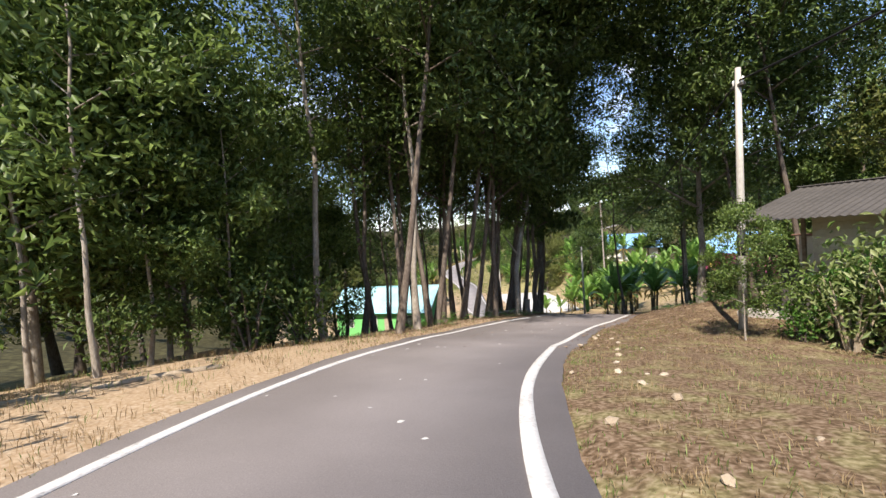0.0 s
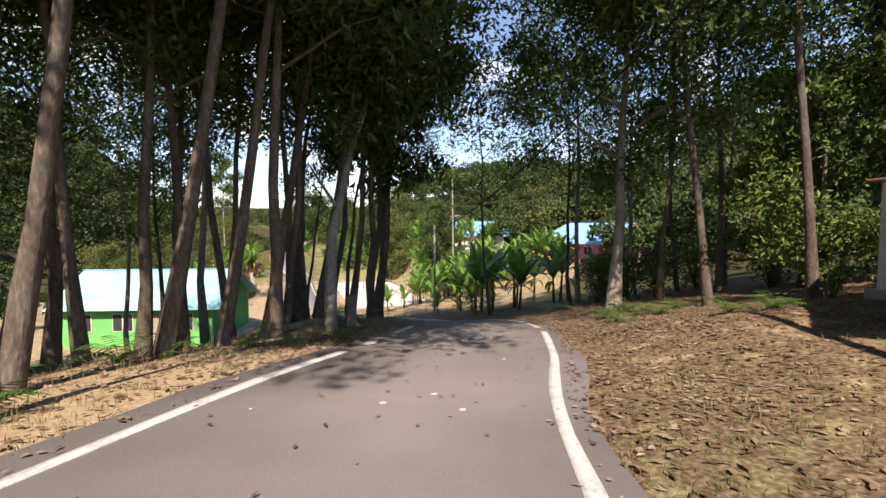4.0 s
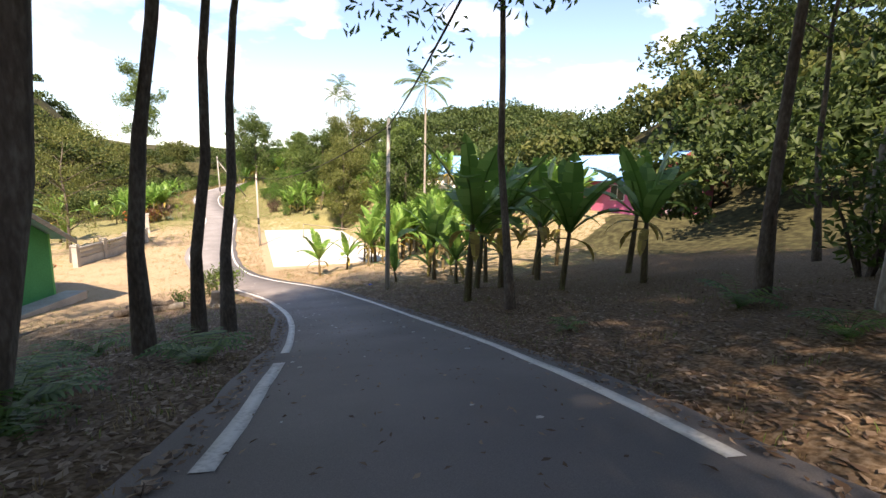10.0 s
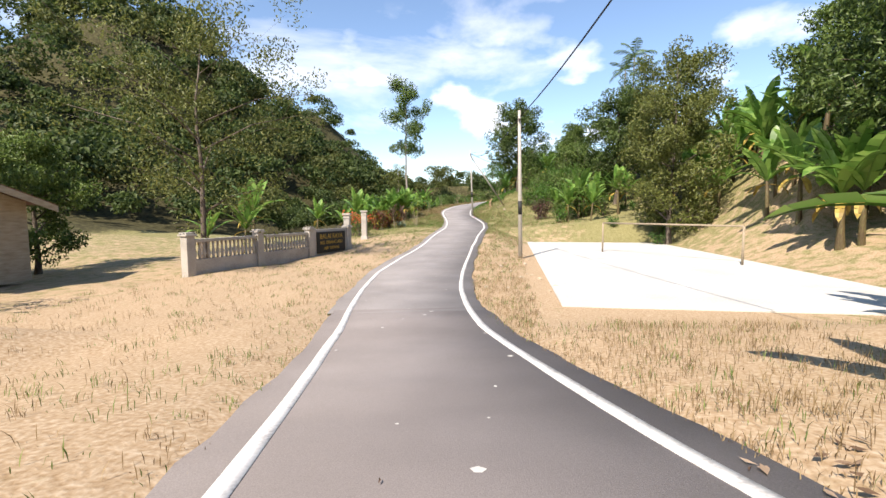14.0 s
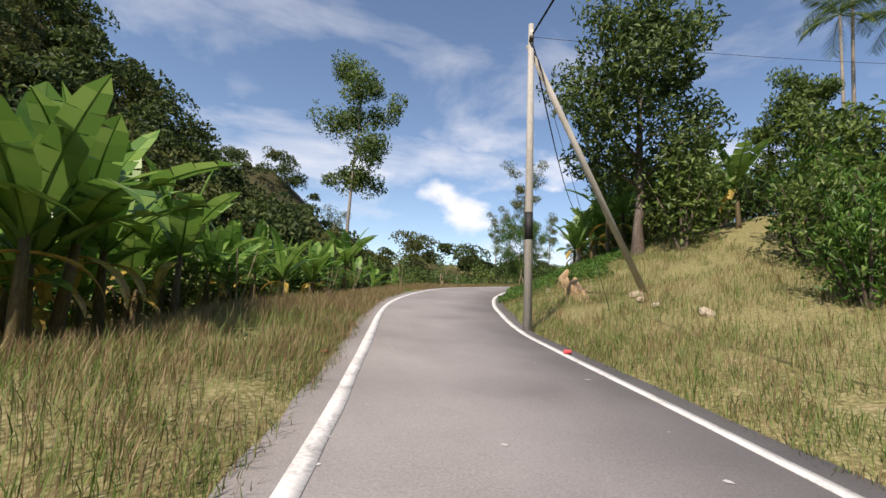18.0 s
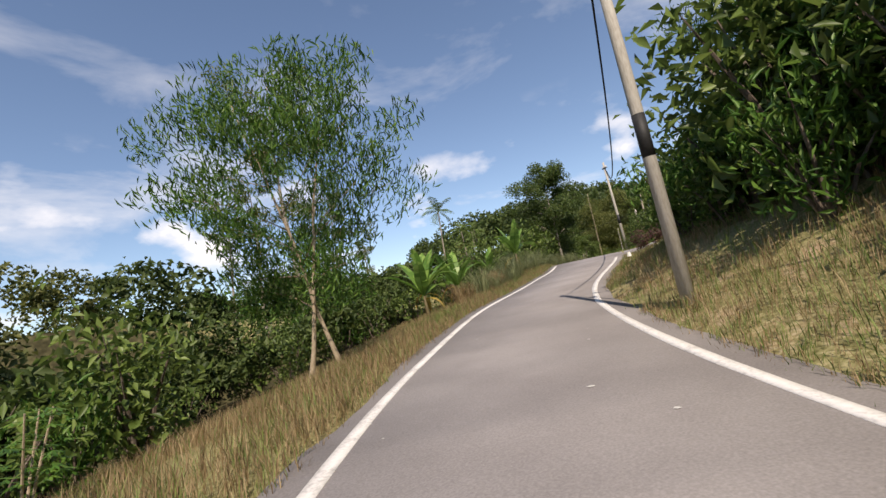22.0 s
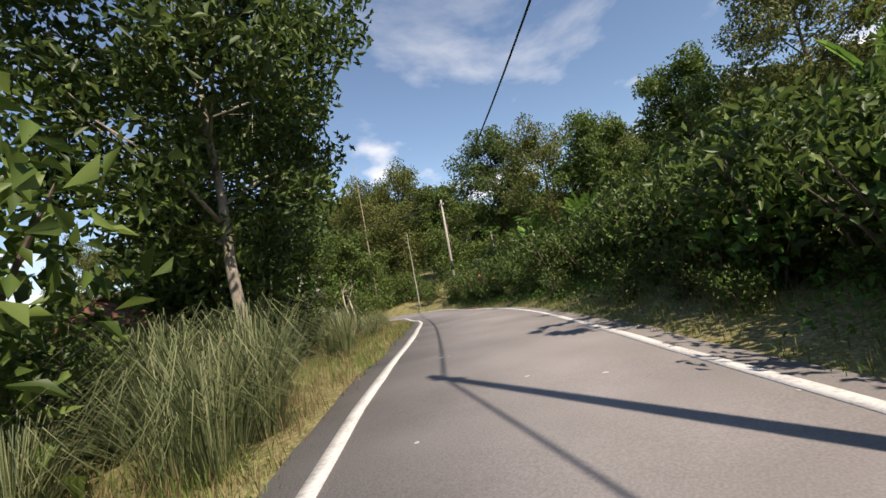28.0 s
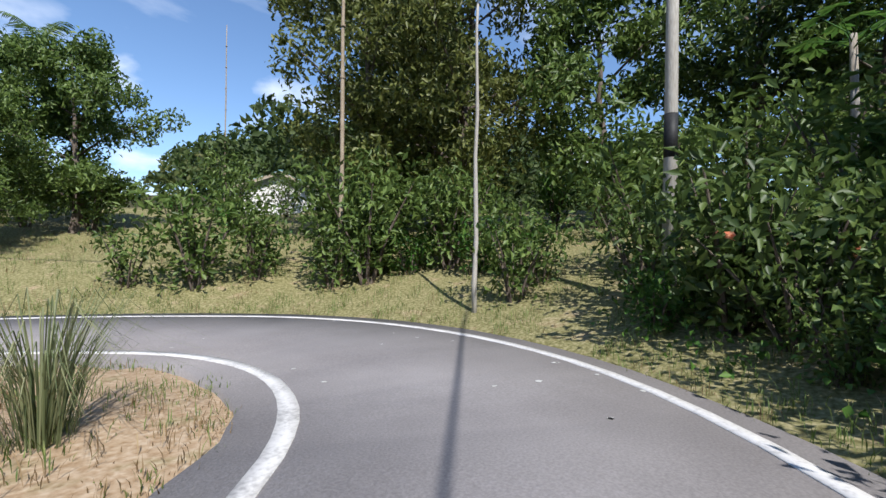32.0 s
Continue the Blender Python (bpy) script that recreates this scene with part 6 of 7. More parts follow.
# ---- poles and cables ----
def utility_pole(x, y, height, lean=(0, 0), band=2.0, base=None, label="grey concrete utility pole with a black painted band"):
    z = gz(x, y) if base is None else base
    band = band if "brown" not in label else 0
    root = empty("utility_pole", Matrix.Translation((x, y, z)) @ pose(0, 0, 0, lean[0], lean[1], 0))
    tagged(root, label, "utility pole", "utility poles")
    v, f = tube([(0, 0, -0.6), (0, 0, height * 0.5), (0, 0, height)], [0.098, 0.082, 0.06], 16)
    mesh_object("shaft", v, f, M_POLE, root, smooth=True)
    if band:
        r = 0.098 - 0.038 * (band + 0.3) / (height + 0.3)
        v, f = tube([(0, 0, band), (0, 0, band + 0.6)], [r + 0.004, r + 0.002], 16)
        mesh_object("band", v, f, M_BLACK, root, "black painted band", True)
    part("bracket", box_bm(-0.05, -0.2, height - 0.45, 0.05, 0.2, height - 0.38), M_DARKROOF, root)
    for sy in (-0.16, 0.16):
        v, f = tube([(0, sy, height - 0.38), (0, sy, height - 0.3), (0, sy, height - 0.24)], [0.02, 0.035, 0.02], 8)
        mesh_object("insulator", v, f, M_WHITEWALL, root)
    bpy.context.view_layer.update()
    return root.matrix_basis @ Vector((0, 0, height - 0.3))


def cable(points, r=0.02, sag=0.03, deep=None, name="cable", label="black overhead cable hung between poles"):
    pts = []
    for a, b in zip(points[:-1], points[1:]):
        a, b = Vector(a), Vector(b)
        ln = (b - a).length
        for k in range(16):
            u = k / 16
            p = a.lerp(b, u)
            p.z -= (0.085 if deep == round(b.x) else sag) * ln * 4 * u * (1 - u)
            pts.append(p)
    pts.append(Vector(points[-1]))
    v, f = tube(pts, [r] * len(pts), 6)
    return tagged(mesh_object(name, v, f, M_CABLE, smooth=True), label, "cable", "overhead cables")


tops = [utility_pole(6.9, 10.33, 6.1, (0, 1.5), 1.75, label="slim weathered concrete utility pole with a dark band"), utility_pole(12.75, 40.95, 6.7, (0, 0), label="brown weathered utility pole among dry grass"), utility_pole(8.5, 68.3, 6.6, (0, -1)),
        utility_pole(3.98, 96.0, 7.0, (0, -2)), utility_pole(9.95, 121.9, 6.2, (2, -3)), utility_pole(28.4, 140.1, 6.4, (0, -2)), utility_pole(51.5, 159.15, 6.9, (0, 1))]
cable([(4, -25, 4.5)] + tops + [(36, 176, 1.0)], 0.022, deep=round(tops[5].x))
strut_top = tops[3] - Vector((0.05, 0, 0.2))
v, f = tube([strut_top, Vector((7.4, 98.9, gz(7.4, 98.9) - 0.3))], [0.065, 0.09], 12)
tagged(mesh_object("pole_strut", v, f, M_POLE, smooth=True), "slanting concrete strut propping the utility pole", "pole strut")
cable([tops[3], (5.9, 97.0, gz(5.9, 97.0))], 0.006, 0.0, None, "stay_wire", "thin steel stay wire of the pole")
cable([tops[3], (40, 112, 8)], 0.006, 0.02, None, "service_wire", "thin service wire leading off the pole")


def rod(name, x, y, h, r, mat, label, category, lean=0.0, joints=0):
    z = gz(x, y)
    root = empty(name, Matrix.Translation((x, y, z)))
    tagged(root, label, category, "upright sticks")
    n = 8
    v, f = tube([(lean * h * k / n, 0.02 * math.sin(k * 2.1), -0.2 + (h + 0.2) * k / n) for k in range(n + 1)], [r * (1 - 0.6 * k / n) * (1.1 if k % 2 else 1) for k in range(n + 1)], 8)
    mesh_object("shaft", v, f, mat, root, smooth=True)
    for j in range(joints):
        zz = h * (j + 1) / (joints + 1)
        v, f = tube([(lean * zz, 0, zz - 0.02), (lean * zz, 0, zz + 0.02)], [r * 1.05] * 2, 8)
        mesh_object("node", v, f, M_STICK, root)
    return root


rod("bamboo_pole", 50.4, 165.5, 11.4, 0.055, M_STICK, "tall thin bamboo pole standing at the verge", "pole", 0, 9)
rod("white_stick", 50.7, 161.9, 5.4, 0.045, M_POLE, "white painted stick at the road's edge", "stick")
rod("bamboo_pole", 53.8, 182.4, 8.7 - gz(53.8, 182.4), 0.05, M_STICK, "thin bamboo pole among the bushes", "pole", 0, 8)


# ---- houses ----
def gable_house(name, m, length, width, wall_h, rise, wall, gable, roof, over=0.5, label="", trim=None, windows=(), doors=(), fascia=None):
    """A house with a ridge along its own x axis: x from 0 to length, y from 0 to width; each wall, roof sheet, board, window and door is a part."""
    root = tagged(empty(name, m), label, "house")
    t = 0.12
    part("wall", box_bm(0, 0, -0.5, length, t, wall_h, 0.004), wall, root)
    part("wall", box_bm(0, width - t, -0.5, length, width, wall_h, 0.004), wall, root)
    for x0 in (0, length - t):
        bm = bmesh.new()
        prof = [(t, -0.5), (width - t, -0.5), (width - t, wall_h), (width / 2, wall_h + rise - 0.03), (t, wall_h)]
        a = [bm.verts.new((x0, y, z)) for y, z in prof]
        b = [bm.verts.new((x0 + t, y, z)) for y, z in prof]
        bm.faces.new(a[::-1])
        bm.faces.new(b)
        for i in range(5):
            j = (i + 1) % 5
            bm.faces.new((a[i], a[j], b[j], b[i]))
        bmesh.ops.recalc_face_normals(bm, faces=bm.faces)
        part("gable_wall", bm, gable, root)
    sl = math.hypot(width / 2, rise)
    uy, uz = (width / 2) / sl, rise / sl
    for sg in (-1, 1):
        n = int((length + 2 * over) / 0.085)
        run = sl + over
        vs, fs = [], []
        for i in range(n + 1):
            x = -over + (length + 2 * over) * i / n
            dz = 0.014 * (1 if i % 2 else -1)
            for q in (0, 1):
                d = run * q
                vs.append((x, width / 2 + sg * uy * d, wall_h + rise + 0.05 - uz * d + dz))
        for i in range(n):
            fs.append((2 * i, 2 * i + 1, 2 * i + 3, 2 * i + 2))
        o = mesh_object("roof_sheet", vs, fs, roof, root, "corrugated metal roof sheet")
        sol = o.modifiers.new("thickness", "SOLIDIFY")
        sol.thickness = 0.012
        if fascia:
            for x0 in (-over, length + over - 0.03):
                bm = bmesh.new()
                e0, e1 = Vector((x0, width / 2, wall_h + rise + 0.02)), Vector((x0, width / 2 + sg * uy * run, wall_h + rise + 0.02 - uz * run))
                ca = [bm.verts.new(p) for p in (e0, e1, e1 - Vector((0, 0, 0.22)), e0 - Vector((0, 0, 0.22)))]
                cb = [bm.verts.new(p + Vector((0.03, 0, 0))) for p in (e0, e1, e1 - Vector((0, 0, 0.22)), e0 - Vector((0, 0, 0.22)))]
                bm.faces.new(ca)
                bm.faces.new(cb[::-1])
                for i in range(4):
                    bm.faces.new((ca[i], cb[i], cb[(i + 1) % 4], ca[(i + 1) % 4]))
                bmesh.ops.recalc_face_normals(bm, faces=bm.faces)
                part("barge_board", bm, fascia, root)
    part("ridge_cap", box_bm(-over, width / 2 - 0.14, wall_h + rise + 0.05, length + over, width / 2 + 0.14, wall_h + rise + 0.085), roof, root)
    for side, x0, z0, w, h in windows:
        y0, y1 = (-0.05, 0.03) if side == "front" else (width - 0.03, width + 0.05)
        win = part("window", box_bm(x0, y0, z0, x0 + w, y1, z0 + h, 0.01), trim or M_WHITEWALL, root, "white louvre window frame")
        yy = y0 - 0.012 if side == "front" else y1 + 0.002
        for k in range(2):
            part("pane", box_bm(x0 + 0.06 + k * w / 2, yy, z0 + 0.06, x0 + (k + 1) * w / 2 - 0.04, yy + 0.01, z0 + h - 0.06, 0), M_GLASS_DARK, win)
        for k in range(7):
            zz = z0 + 0.1 + (h - 0.2) * k / 6
            part("louvre", box_bm(x0 + 0.05, yy - 0.02, zz, x0 + w - 0.05, yy - 0.002, zz + 0.022, 0), M_WHITEWALL, win)
    for side, x0, w, h in doors:
        y0 = -0.04 if side == "front" else width + 0.002
        d = part("door", box_bm(x0, y0, 0, x0 + w, y0 + 0.04, h, 0.01), M_TIMBER, root, "brown timber door")
        part("door_handle", box_bm(x0 + w - 0.1, y0 - 0.04, 0.95, x0 + w - 0.07, y0, 1.08, 0.005), M_DARKROOF, d)
    return root


g_dir = math.degrees(math.atan2(5.8, 1.7))
green = gable_house("village_house", Matrix.Translation((-2.2, 42.7, -9.3)) @ pose(0, 0, 0, 0, 0, g_dir + 90) @ Matrix.Translation((0, -6.4, 0)), 9.5, 6.4, 2.75, 1.9, M_GREEN_LIGHT, M_GREEN, M_TURQ, 0.7,
                    "green painted village house with a turquoise metal roof", None, [("back", 1.2, 0.95, 1.3, 1.2), ("back", 5.0, 0.95, 1.3, 1.2), ("back", 7.6, 0.95, 1.0, 1.2)], [("back", 3.4, 0.85, 2.05)], M_TIMBER)
part("step_slab", box_bm(-0.9, -0.6, -0.35, 0.0, 7.0, 0.02), M_CONCRETE, green, "concrete apron along the gable")
pink = gable_house("village_house", Matrix.Translation((41.4, 48.0, -5.9)) @ pose(0, 0, 0, 0, 0, 90), 10.5, 8.0, 2.6, 2.0, M_PINK, M_PINK, M_BLUE_ROOF, 0.7,
                   "pink village house with a pale blue metal roof", None, [("back", 1.2, 0.9, 1.4, 1.2), ("back", 7.6, 0.9, 1.4, 1.2)], [("back", 4.6, 0.9, 2.05)], M_MAROON)
part("porch_wall", box_bm(-0.04, 2.6, 0.0, -0.005, 5.2, 1.5, 0.01), M_PINK_PALE, pink, "pale pink panel under the gable")
gable_house("village_house", Matrix.Translation((25.0, 77.0, -5.3)) @ pose(0, 0, 0, 0, 0, -23.5), 11.0, 7.0, 2.3, 2.0, M_WHITEWALL, M_WHITEWALL, M_BLUE_ROOF, 0.8, "pale village house with a blue roof behind banana plants", None, [("front", 2, 0.9, 1.3, 1.2), ("front", 7.5, 0.9, 1.3, 1.2)], ())
cement = gable_house("roadside_house", Matrix.Translation((9.1, 10.9, -2.5)) @ pose(0, 0, 0, 0, 0, -62), 6.5, 5.0, 2.75, 0.6, M_RENDERWALL, M_RENDERWALL, M_DARKROOF, 1.3, "plain cement-rendered house with cream boards under a dark roof", None, (), [("back", 4.6, 0.85, 2.05)], M_DARKROOF)
for k in range(6):
    part("board", box_bm(0.0, -0.028, 1.62 + k * 0.185, 6.5, -0.004, 1.62 + k * 0.185 + 0.18, 0.006), M_BOARD, cement, "cream painted board")
for px, py in ((-1.2, 0.1), (-1.2, 2.4), (-1.2, 4.8)):
    part("porch_post", box_bm(px - 0.05, py - 0.05, -0.2, px + 0.05, py + 0.05, 2.72), M_TIMBER, cement, "weathered timber porch post")
gate = part("screen", box_bm(-0.75, 0.02, 0.12, -0.1, 0.05, 1.2), M_DARKROOF, cement, "low dark timber screen in the porch")
part("porch_floor", box_bm(-1.7, -0.3, -0.3, -0.003, 5.0, 0.03), M_CONCRETE, cement, "concrete porch floor")
WHITE_Z = gz(61.0, 188.0)
gable_house("white_house", Matrix.Translation((62.3, 186.3, WHITE_Z)) @ pose(0, 0, 0, 0, 0, 72), 7.0, 6.6, 0.6 - WHITE_Z, 1.4, M_WHITEWALL, M_WHITEWALL, M_TURQ, 0.5, "small white house with a blue-green roof among trees", None, (), (), M_TIMBER)
gable_house("block_house", Matrix.Translation((39.7, 164.8, -4.65)) @ pose(0, 0, 0, 0, 0, 223.8), 6.0, 5.0, 2.25, 0.3, M_RENDERWALL, M_RENDERWALL, M_DARKROOF, 0.35, "low cement-block house with stained render and a dark metal eave", None, (), (), M_DARKROOF)
gable_house("old_house", Matrix.Translation((32.0, 157.6, -5.3)) @ pose(0, 0, 0, 0, 0, 223.8), 5.2, 4.2, 2.1, 1.1, M_WHITEWALL, M_WHITEWALL, M_RUSTROOF, 0.5, "whitewashed house with a rusty red metal roof below the road", None, (), (), M_RUSTROOF)
gable_house("yard_shed", Matrix.Translation((-12.5, 56.0, -10.1)) @ pose(0, 0, 0, 0, 0, 10), 5.0, 4.0, 2.2, 0.6, M_TIMBER, M_TIMBER, M_RUSTROOF, 0.6, "timber shed with a rusty red metal roof in the yard", None, (), (), M_TIMBER)


# hollow blocks of the low house, each laid proud of the wall
block_root = bpy.data.objects["block_house"]
block_me = None
for row in range(11):
    for col in range(15):
        y0 = 2.2 + col * 0.4 - (0.2 if row % 2 else 0)
        if y0 < 2.15 or y0 + 0.39 > 5.98:
            continue
        if block_me is None:
            o = part("block", box_bm(0.0, 4.98, 0.0, 0.385, 5.008, 0.185, 0.006), M_BLOCK, block_root)
            block_me = o.data
        else:
            o = new("block", block_me)
            o.parent = block_root
        o.matrix_basis = Matrix.Translation((y0, 0, 0.02 + row * 0.2))
for side_x in (0.0, 0.95, 2.0):
    part("render_bay", box_bm(side_x, 5.002, -0.3, side_x + 0.14, 5.03, 2.2, 0.01), M_RENDERWALL, block_root, "cement pier")


def outhouse(x, y, turn):
    z = gz(x, y)
    root = tagged(empty("outhouse", Matrix.Translation((x, y, z)) @ pose(0, 0, 0, 0, 0, turn) @ Matrix.Diagonal((0.75, 0.75, 0.95, 1))), "small whitewashed outhouse with a flat metal roof", "outhouse")
    part("plinth", box_bm(-0.85, -0.85, -0.3, 0.85, 0.85, 0.12), M_CONCRETE, root)
    part("wall", box_bm(-0.7, -0.7, 0.12, -0.6, 0.7, 2.05, 0.004), M_WHITEWALL, root)
    part("wall", box_bm(0.6, -0.7, 0.12, 0.7, 0.7, 2.05, 0.004), M_WHITEWALL, root)
    part("wall", box_bm(-0.6, 0.6, 0.12, 0.6, 0.7, 2.05, 0.004), M_WHITEWALL, root)
    part("wall", box_bm(-0.6, -0.7, 0.12, -0.35, -0.6, 2.05, 0.004), M_WHITEWALL, root)
    part("wall", box_bm(0.4, -0.7, 0.12, 0.6, -0.6, 2.05, 0.004), M_WHITEWALL, root)
    part("lintel", box_bm(-0.35, -0.7, 1.85, 0.4, -0.6, 2.05, 0.004), M_WHITEWALL, root)
    d = part("door", box_bm(-0.35, -0.66, 0.13, 0.4, -0.62, 1.85, 0.005), M_RENDERWALL, root)
    part("door_handle", box_bm(0.3, -0.7, 0.95, 0.33, -0.66, 1.08, 0.004), M_DARKROOF, d)
    part("roof_sheet", box_bm(-0.9, -0.95, 2.07, 0.9, 0.9, 2.12), M_RUSTROOF, root)


outhouse(12.3, 14.2, -13)


# ---- hall fence, sign and gate ----
def fence_pillar(root, x, h=1.55, w=0.34):
    p = part("pillar", box_bm(x - w / 2, -w / 2, -0.3, x + w / 2, w / 2, h), M_CONCRETE, root)
    part("cap", box_bm(x - w / 2 - 0.06, -w / 2 - 0.06, h, x + w / 2 + 0.06, w / 2 + 0.06, h + 0.07), M_CONCRETE, p)
    part("cap_top", box_bm(x - w / 2 - 0.02, -w / 2 - 0.02, h + 0.07, x + w / 2 + 0.02, w / 2 + 0.02, h + 0.14), M_CONCRETE, p)
    return p


f0, f1 = Vector((-3.6, 62.5, 0)), Vector((-1.2, 72.2, 0))
f_turn = math.degrees(math.atan2(f1.y - f0.y, f1.x - f0.x))
f_len = (f1 - f0).length
fence = tagged(empty("baluster_fence", Matrix.Translation((f0.x, f0.y, gz(-2.4, 67.4) - 0.02)) @ pose(0, 0, 0, 0, 0, f_turn)), "weathered concrete baluster fence of the village hall", "fence")
SIGN0 = f_len - 3.3
for x in (0.0, SIGN0 / 2, SIGN0, f_len):
    fence_pillar(fence, x, 1.5)
bal_v, bal_f = tube([(0, 0, 0.62), (0, 0, 0.7), (0, 0, 0.82), (0, 0, 0.95), (0, 0, 1.1), (0, 0, 1.2), (0, 0, 1.26)], [0.05, 0.045, 0.075, 0.05, 0.035, 0.055, 0.05], 8)
bal_me = None
for a, b in ((0.17, SIGN0 / 2 - 0.17), (SIGN0 / 2 + 0.17, SIGN0 - 0.17)):
    part("base_wall", box_bm(a, -0.08, -0.3, b, 0.08, 0.62), M_CONCRETE, fence)
    part("rail", box_bm(a, -0.1, 1.26, b, 0.1, 1.38), M_CONCRETE, fence)
    k = int((b - a) / 0.2)
    for i in range(k):
        if bal_me is None:
            o = mesh_object("baluster", bal_v, bal_f, M_CONCRETE, fence, smooth=True)
            bal_me = o.data
        else:
            o = new("baluster", bal_me)
            o.parent = fence
        o.matrix_basis = Matrix.Translation((a + (b - a) * (i + 0.5) / k, 0, 0))
part("sign_wall", box_bm(SIGN0 + 0.17, -0.08, -0.3, f_len - 0.17, 0.08, 1.5), M_CONCRETE, fence)
board = part("sign_board", box_bm(SIGN0 + 0.45, -0.14, 0.25, f_len - 0.4, -0.085, 1.35), M_SIGN, fence, "black sign board with ochre lettering")


def text(body, size, parent, m, mat, name="lettering"):
    c = bpy.data.curves.new(name, "FONT")
    c.body, c.size, c.align_x, c.align_y, c.extrude = body, size, "CENTER", "CENTER", 0.006
    t = new(name, c)
    bpy.context.view_layer.update()
    me = bpy.data.meshes.new_from_object(t.evaluated_get(bpy.context.evaluated_depsgraph_get()))
    bpy.data.objects.remove(t)
    me.materials.clear()
    me.materials.append(mat)
    o = new(name, me)
    o.parent, o.matrix_basis = parent, m
    return o


mid = (SIGN0 + f_len) / 2
for body, size, z in (("BALAI RAYA", 0.36, 1.1), ("KG. ORANG ASLI", 0.25, 0.78), ("AIR TAWAS", 0.25, 0.48)):
    text(body, size, board, Matrix.Translation((mid, -0.147, z)) @ pose(0, 0, 0, 90, 0, 0), M_SIGNTEXT)


def gate_pillar(x, y, turn, h=1.9):
    root = tagged(empty("gate_pillar", Matrix.Translation((x, y, gz(x, y))) @ pose(0, 0, 0, 0, 0, turn)), "pale concrete gate pillar with a moulded cap", "gate pillar", "gate pillars")
    part("shaft", box_bm(-0.17, -0.17, -0.3, 0.17, 0.17, h - 0.25), M_CONCRETE, root)
    part("neck", box_bm(-0.2, -0.2, h - 0.25, 0.2, 0.2, h - 0.18), M_CONCRETE, root)
    part("block", box_bm(-0.17, -0.17, h - 0.18, 0.17, 0.17, h - 0.05), M_CONCRETE, root)
    part("cap", box_bm(-0.23, -0.23, h - 0.05, 0.23, 0.23, h + 0.05), M_CONCRETE, root)
    part("base", box_bm(-0.22, -0.22, -0.3, 0.22, 0.22, 0.18), M_CONCRETE, root)


gate_pillar(-1.9, 77.3, 8)
gate_pillar(-1.5, 73.0, 8)


def gate_leaf(x, y, turn, n=5):
    root = tagged(empty("iron_gate_leaf", Matrix.Translation((x, y, gz(x, y))) @ pose(0, 0, 0, 0, 0, turn)), "rusty iron gate leaf hanging at the pillar", "gate")
    for zz in (0.12, 1.15):
        part("rail", box_bm(0, -0.015, zz, 0.9, 0.015, zz + 0.035, 0), M_DARKROOF, root)
    for k in range(n):
        xx = 0.02 + 0.84 * k / (n - 1)
        v, f = tube([(xx, 0, 0.05), (xx, 0, 1.3)], [0.012, 0.01], 6)
        mesh_object("bar", v, f, M_DARKROOF, root)


gate_leaf(-1.6, 73.3, 160)


# ---- court ----
court = part("court", box_bm(9.2, 58.0, -10.7, 18.0, 79.5, -10.4, 0.02), M_COURT)
tagged(court, "bleached concrete sports court beside the road", "court", kind="structure")
for x0, y0, x1, y1 in ((9.6, 61, 9.65, 77), (17.6, 61, 17.65, 77), (9.6, 61, 17.65, 61.05), (9.6, 77, 17.65, 77.05), (9.6, 69, 17.65, 69.05)):
    tagged(part("court_line", box_bm(x0, y0, -10.4, x1, y1, -10.394, 0), M_LINE), "white painted line on the court", "court line", kind="structure")


def court_rail(p, q, h):
    """A low tubular rail between two posts at the edge of the court."""
    root = tagged(empty("goal_rail", Matrix.Translation((p[0], p[1], -10.4))), "pale tubular rail on two posts beside the court", "rail")
    d = Vector((q[0] - p[0], q[1] - p[1], 0))
    for o in (Vector((0, 0, 0)), d):
        v, f = tube([o, o + Vector((0, 0, h))], [0.045, 0.045], 10)
        mesh_object("post", v, f, M_STICK, root, smooth=True)
    v, f = tube([Vector((0, 0, h)), d + Vector((0, 0, h))], [0.04, 0.04], 10)
    mesh_object("crossbar", v, f, M_STICK, root, smooth=True)


court_rail((16.9, 66.5), (12.8, 72.0), 1.5)


def bare_shrub(x, y, h, seed):
    """A pollarded shrub: a few pale crooked stems with knobs, thin shoots and scattered leaves."""
    rng = np.random.RandomState(seed)
    root = tagged(empty("pollard_shrub", Matrix.Translation((x, y, gz(x, y)))), "pollarded shrub with pale crooked bare stems", "shrub")
    tips = []
    for i in range(5):
        a = i * 1.3 + rng.uniform(-0.3, 0.3)
        p = [Vector((0, 0, -0.1))]
        d = Vector((math.cos(a) * 0.35, math.sin(a) * 0.35, 1)).normalized()
        for k in range(5):
            d = (d + Vector((rng.normal(0, 0.28), rng.normal(0, 0.28), 0.1))).normalized()
            p.append(p[-1] + d * h / 5 * rng.uniform(0.7, 1.1))
        v, f = tube(p, [0.055, 0.05, 0.042, 0.036, 0.03, 0.034], 7)
        mesh_object("stem", v, f, M_PALESTEM, root, smooth=True)
        for k in range(3):
            e = p[-1] + Vector((rng.normal(0, 0.22), rng.normal(0, 0.22), rng.uniform(0.1, 0.5)))
            v, f = tube([p[-1], e], [0.016, 0.006], 5)
            mesh_object("shoot", v, f, M_PALESTEM, root)
            tips += [tuple(e + Vector(rng.normal(0, 0.14, 3).tolist())) for _ in range(7)]
    v, f = leaves(np.array(tips), 0.13, 0.065, rng, 0.3)
    fast_object("foliage", v, f, M_LEAF_FRESH, root)


bare_shrub(37.2, 154.2, 2.0, 3)
bare_shrub(38.5, 155.6, 1.3, 5)
bare_shrub(33.6, 152.6, 1.7, 7)


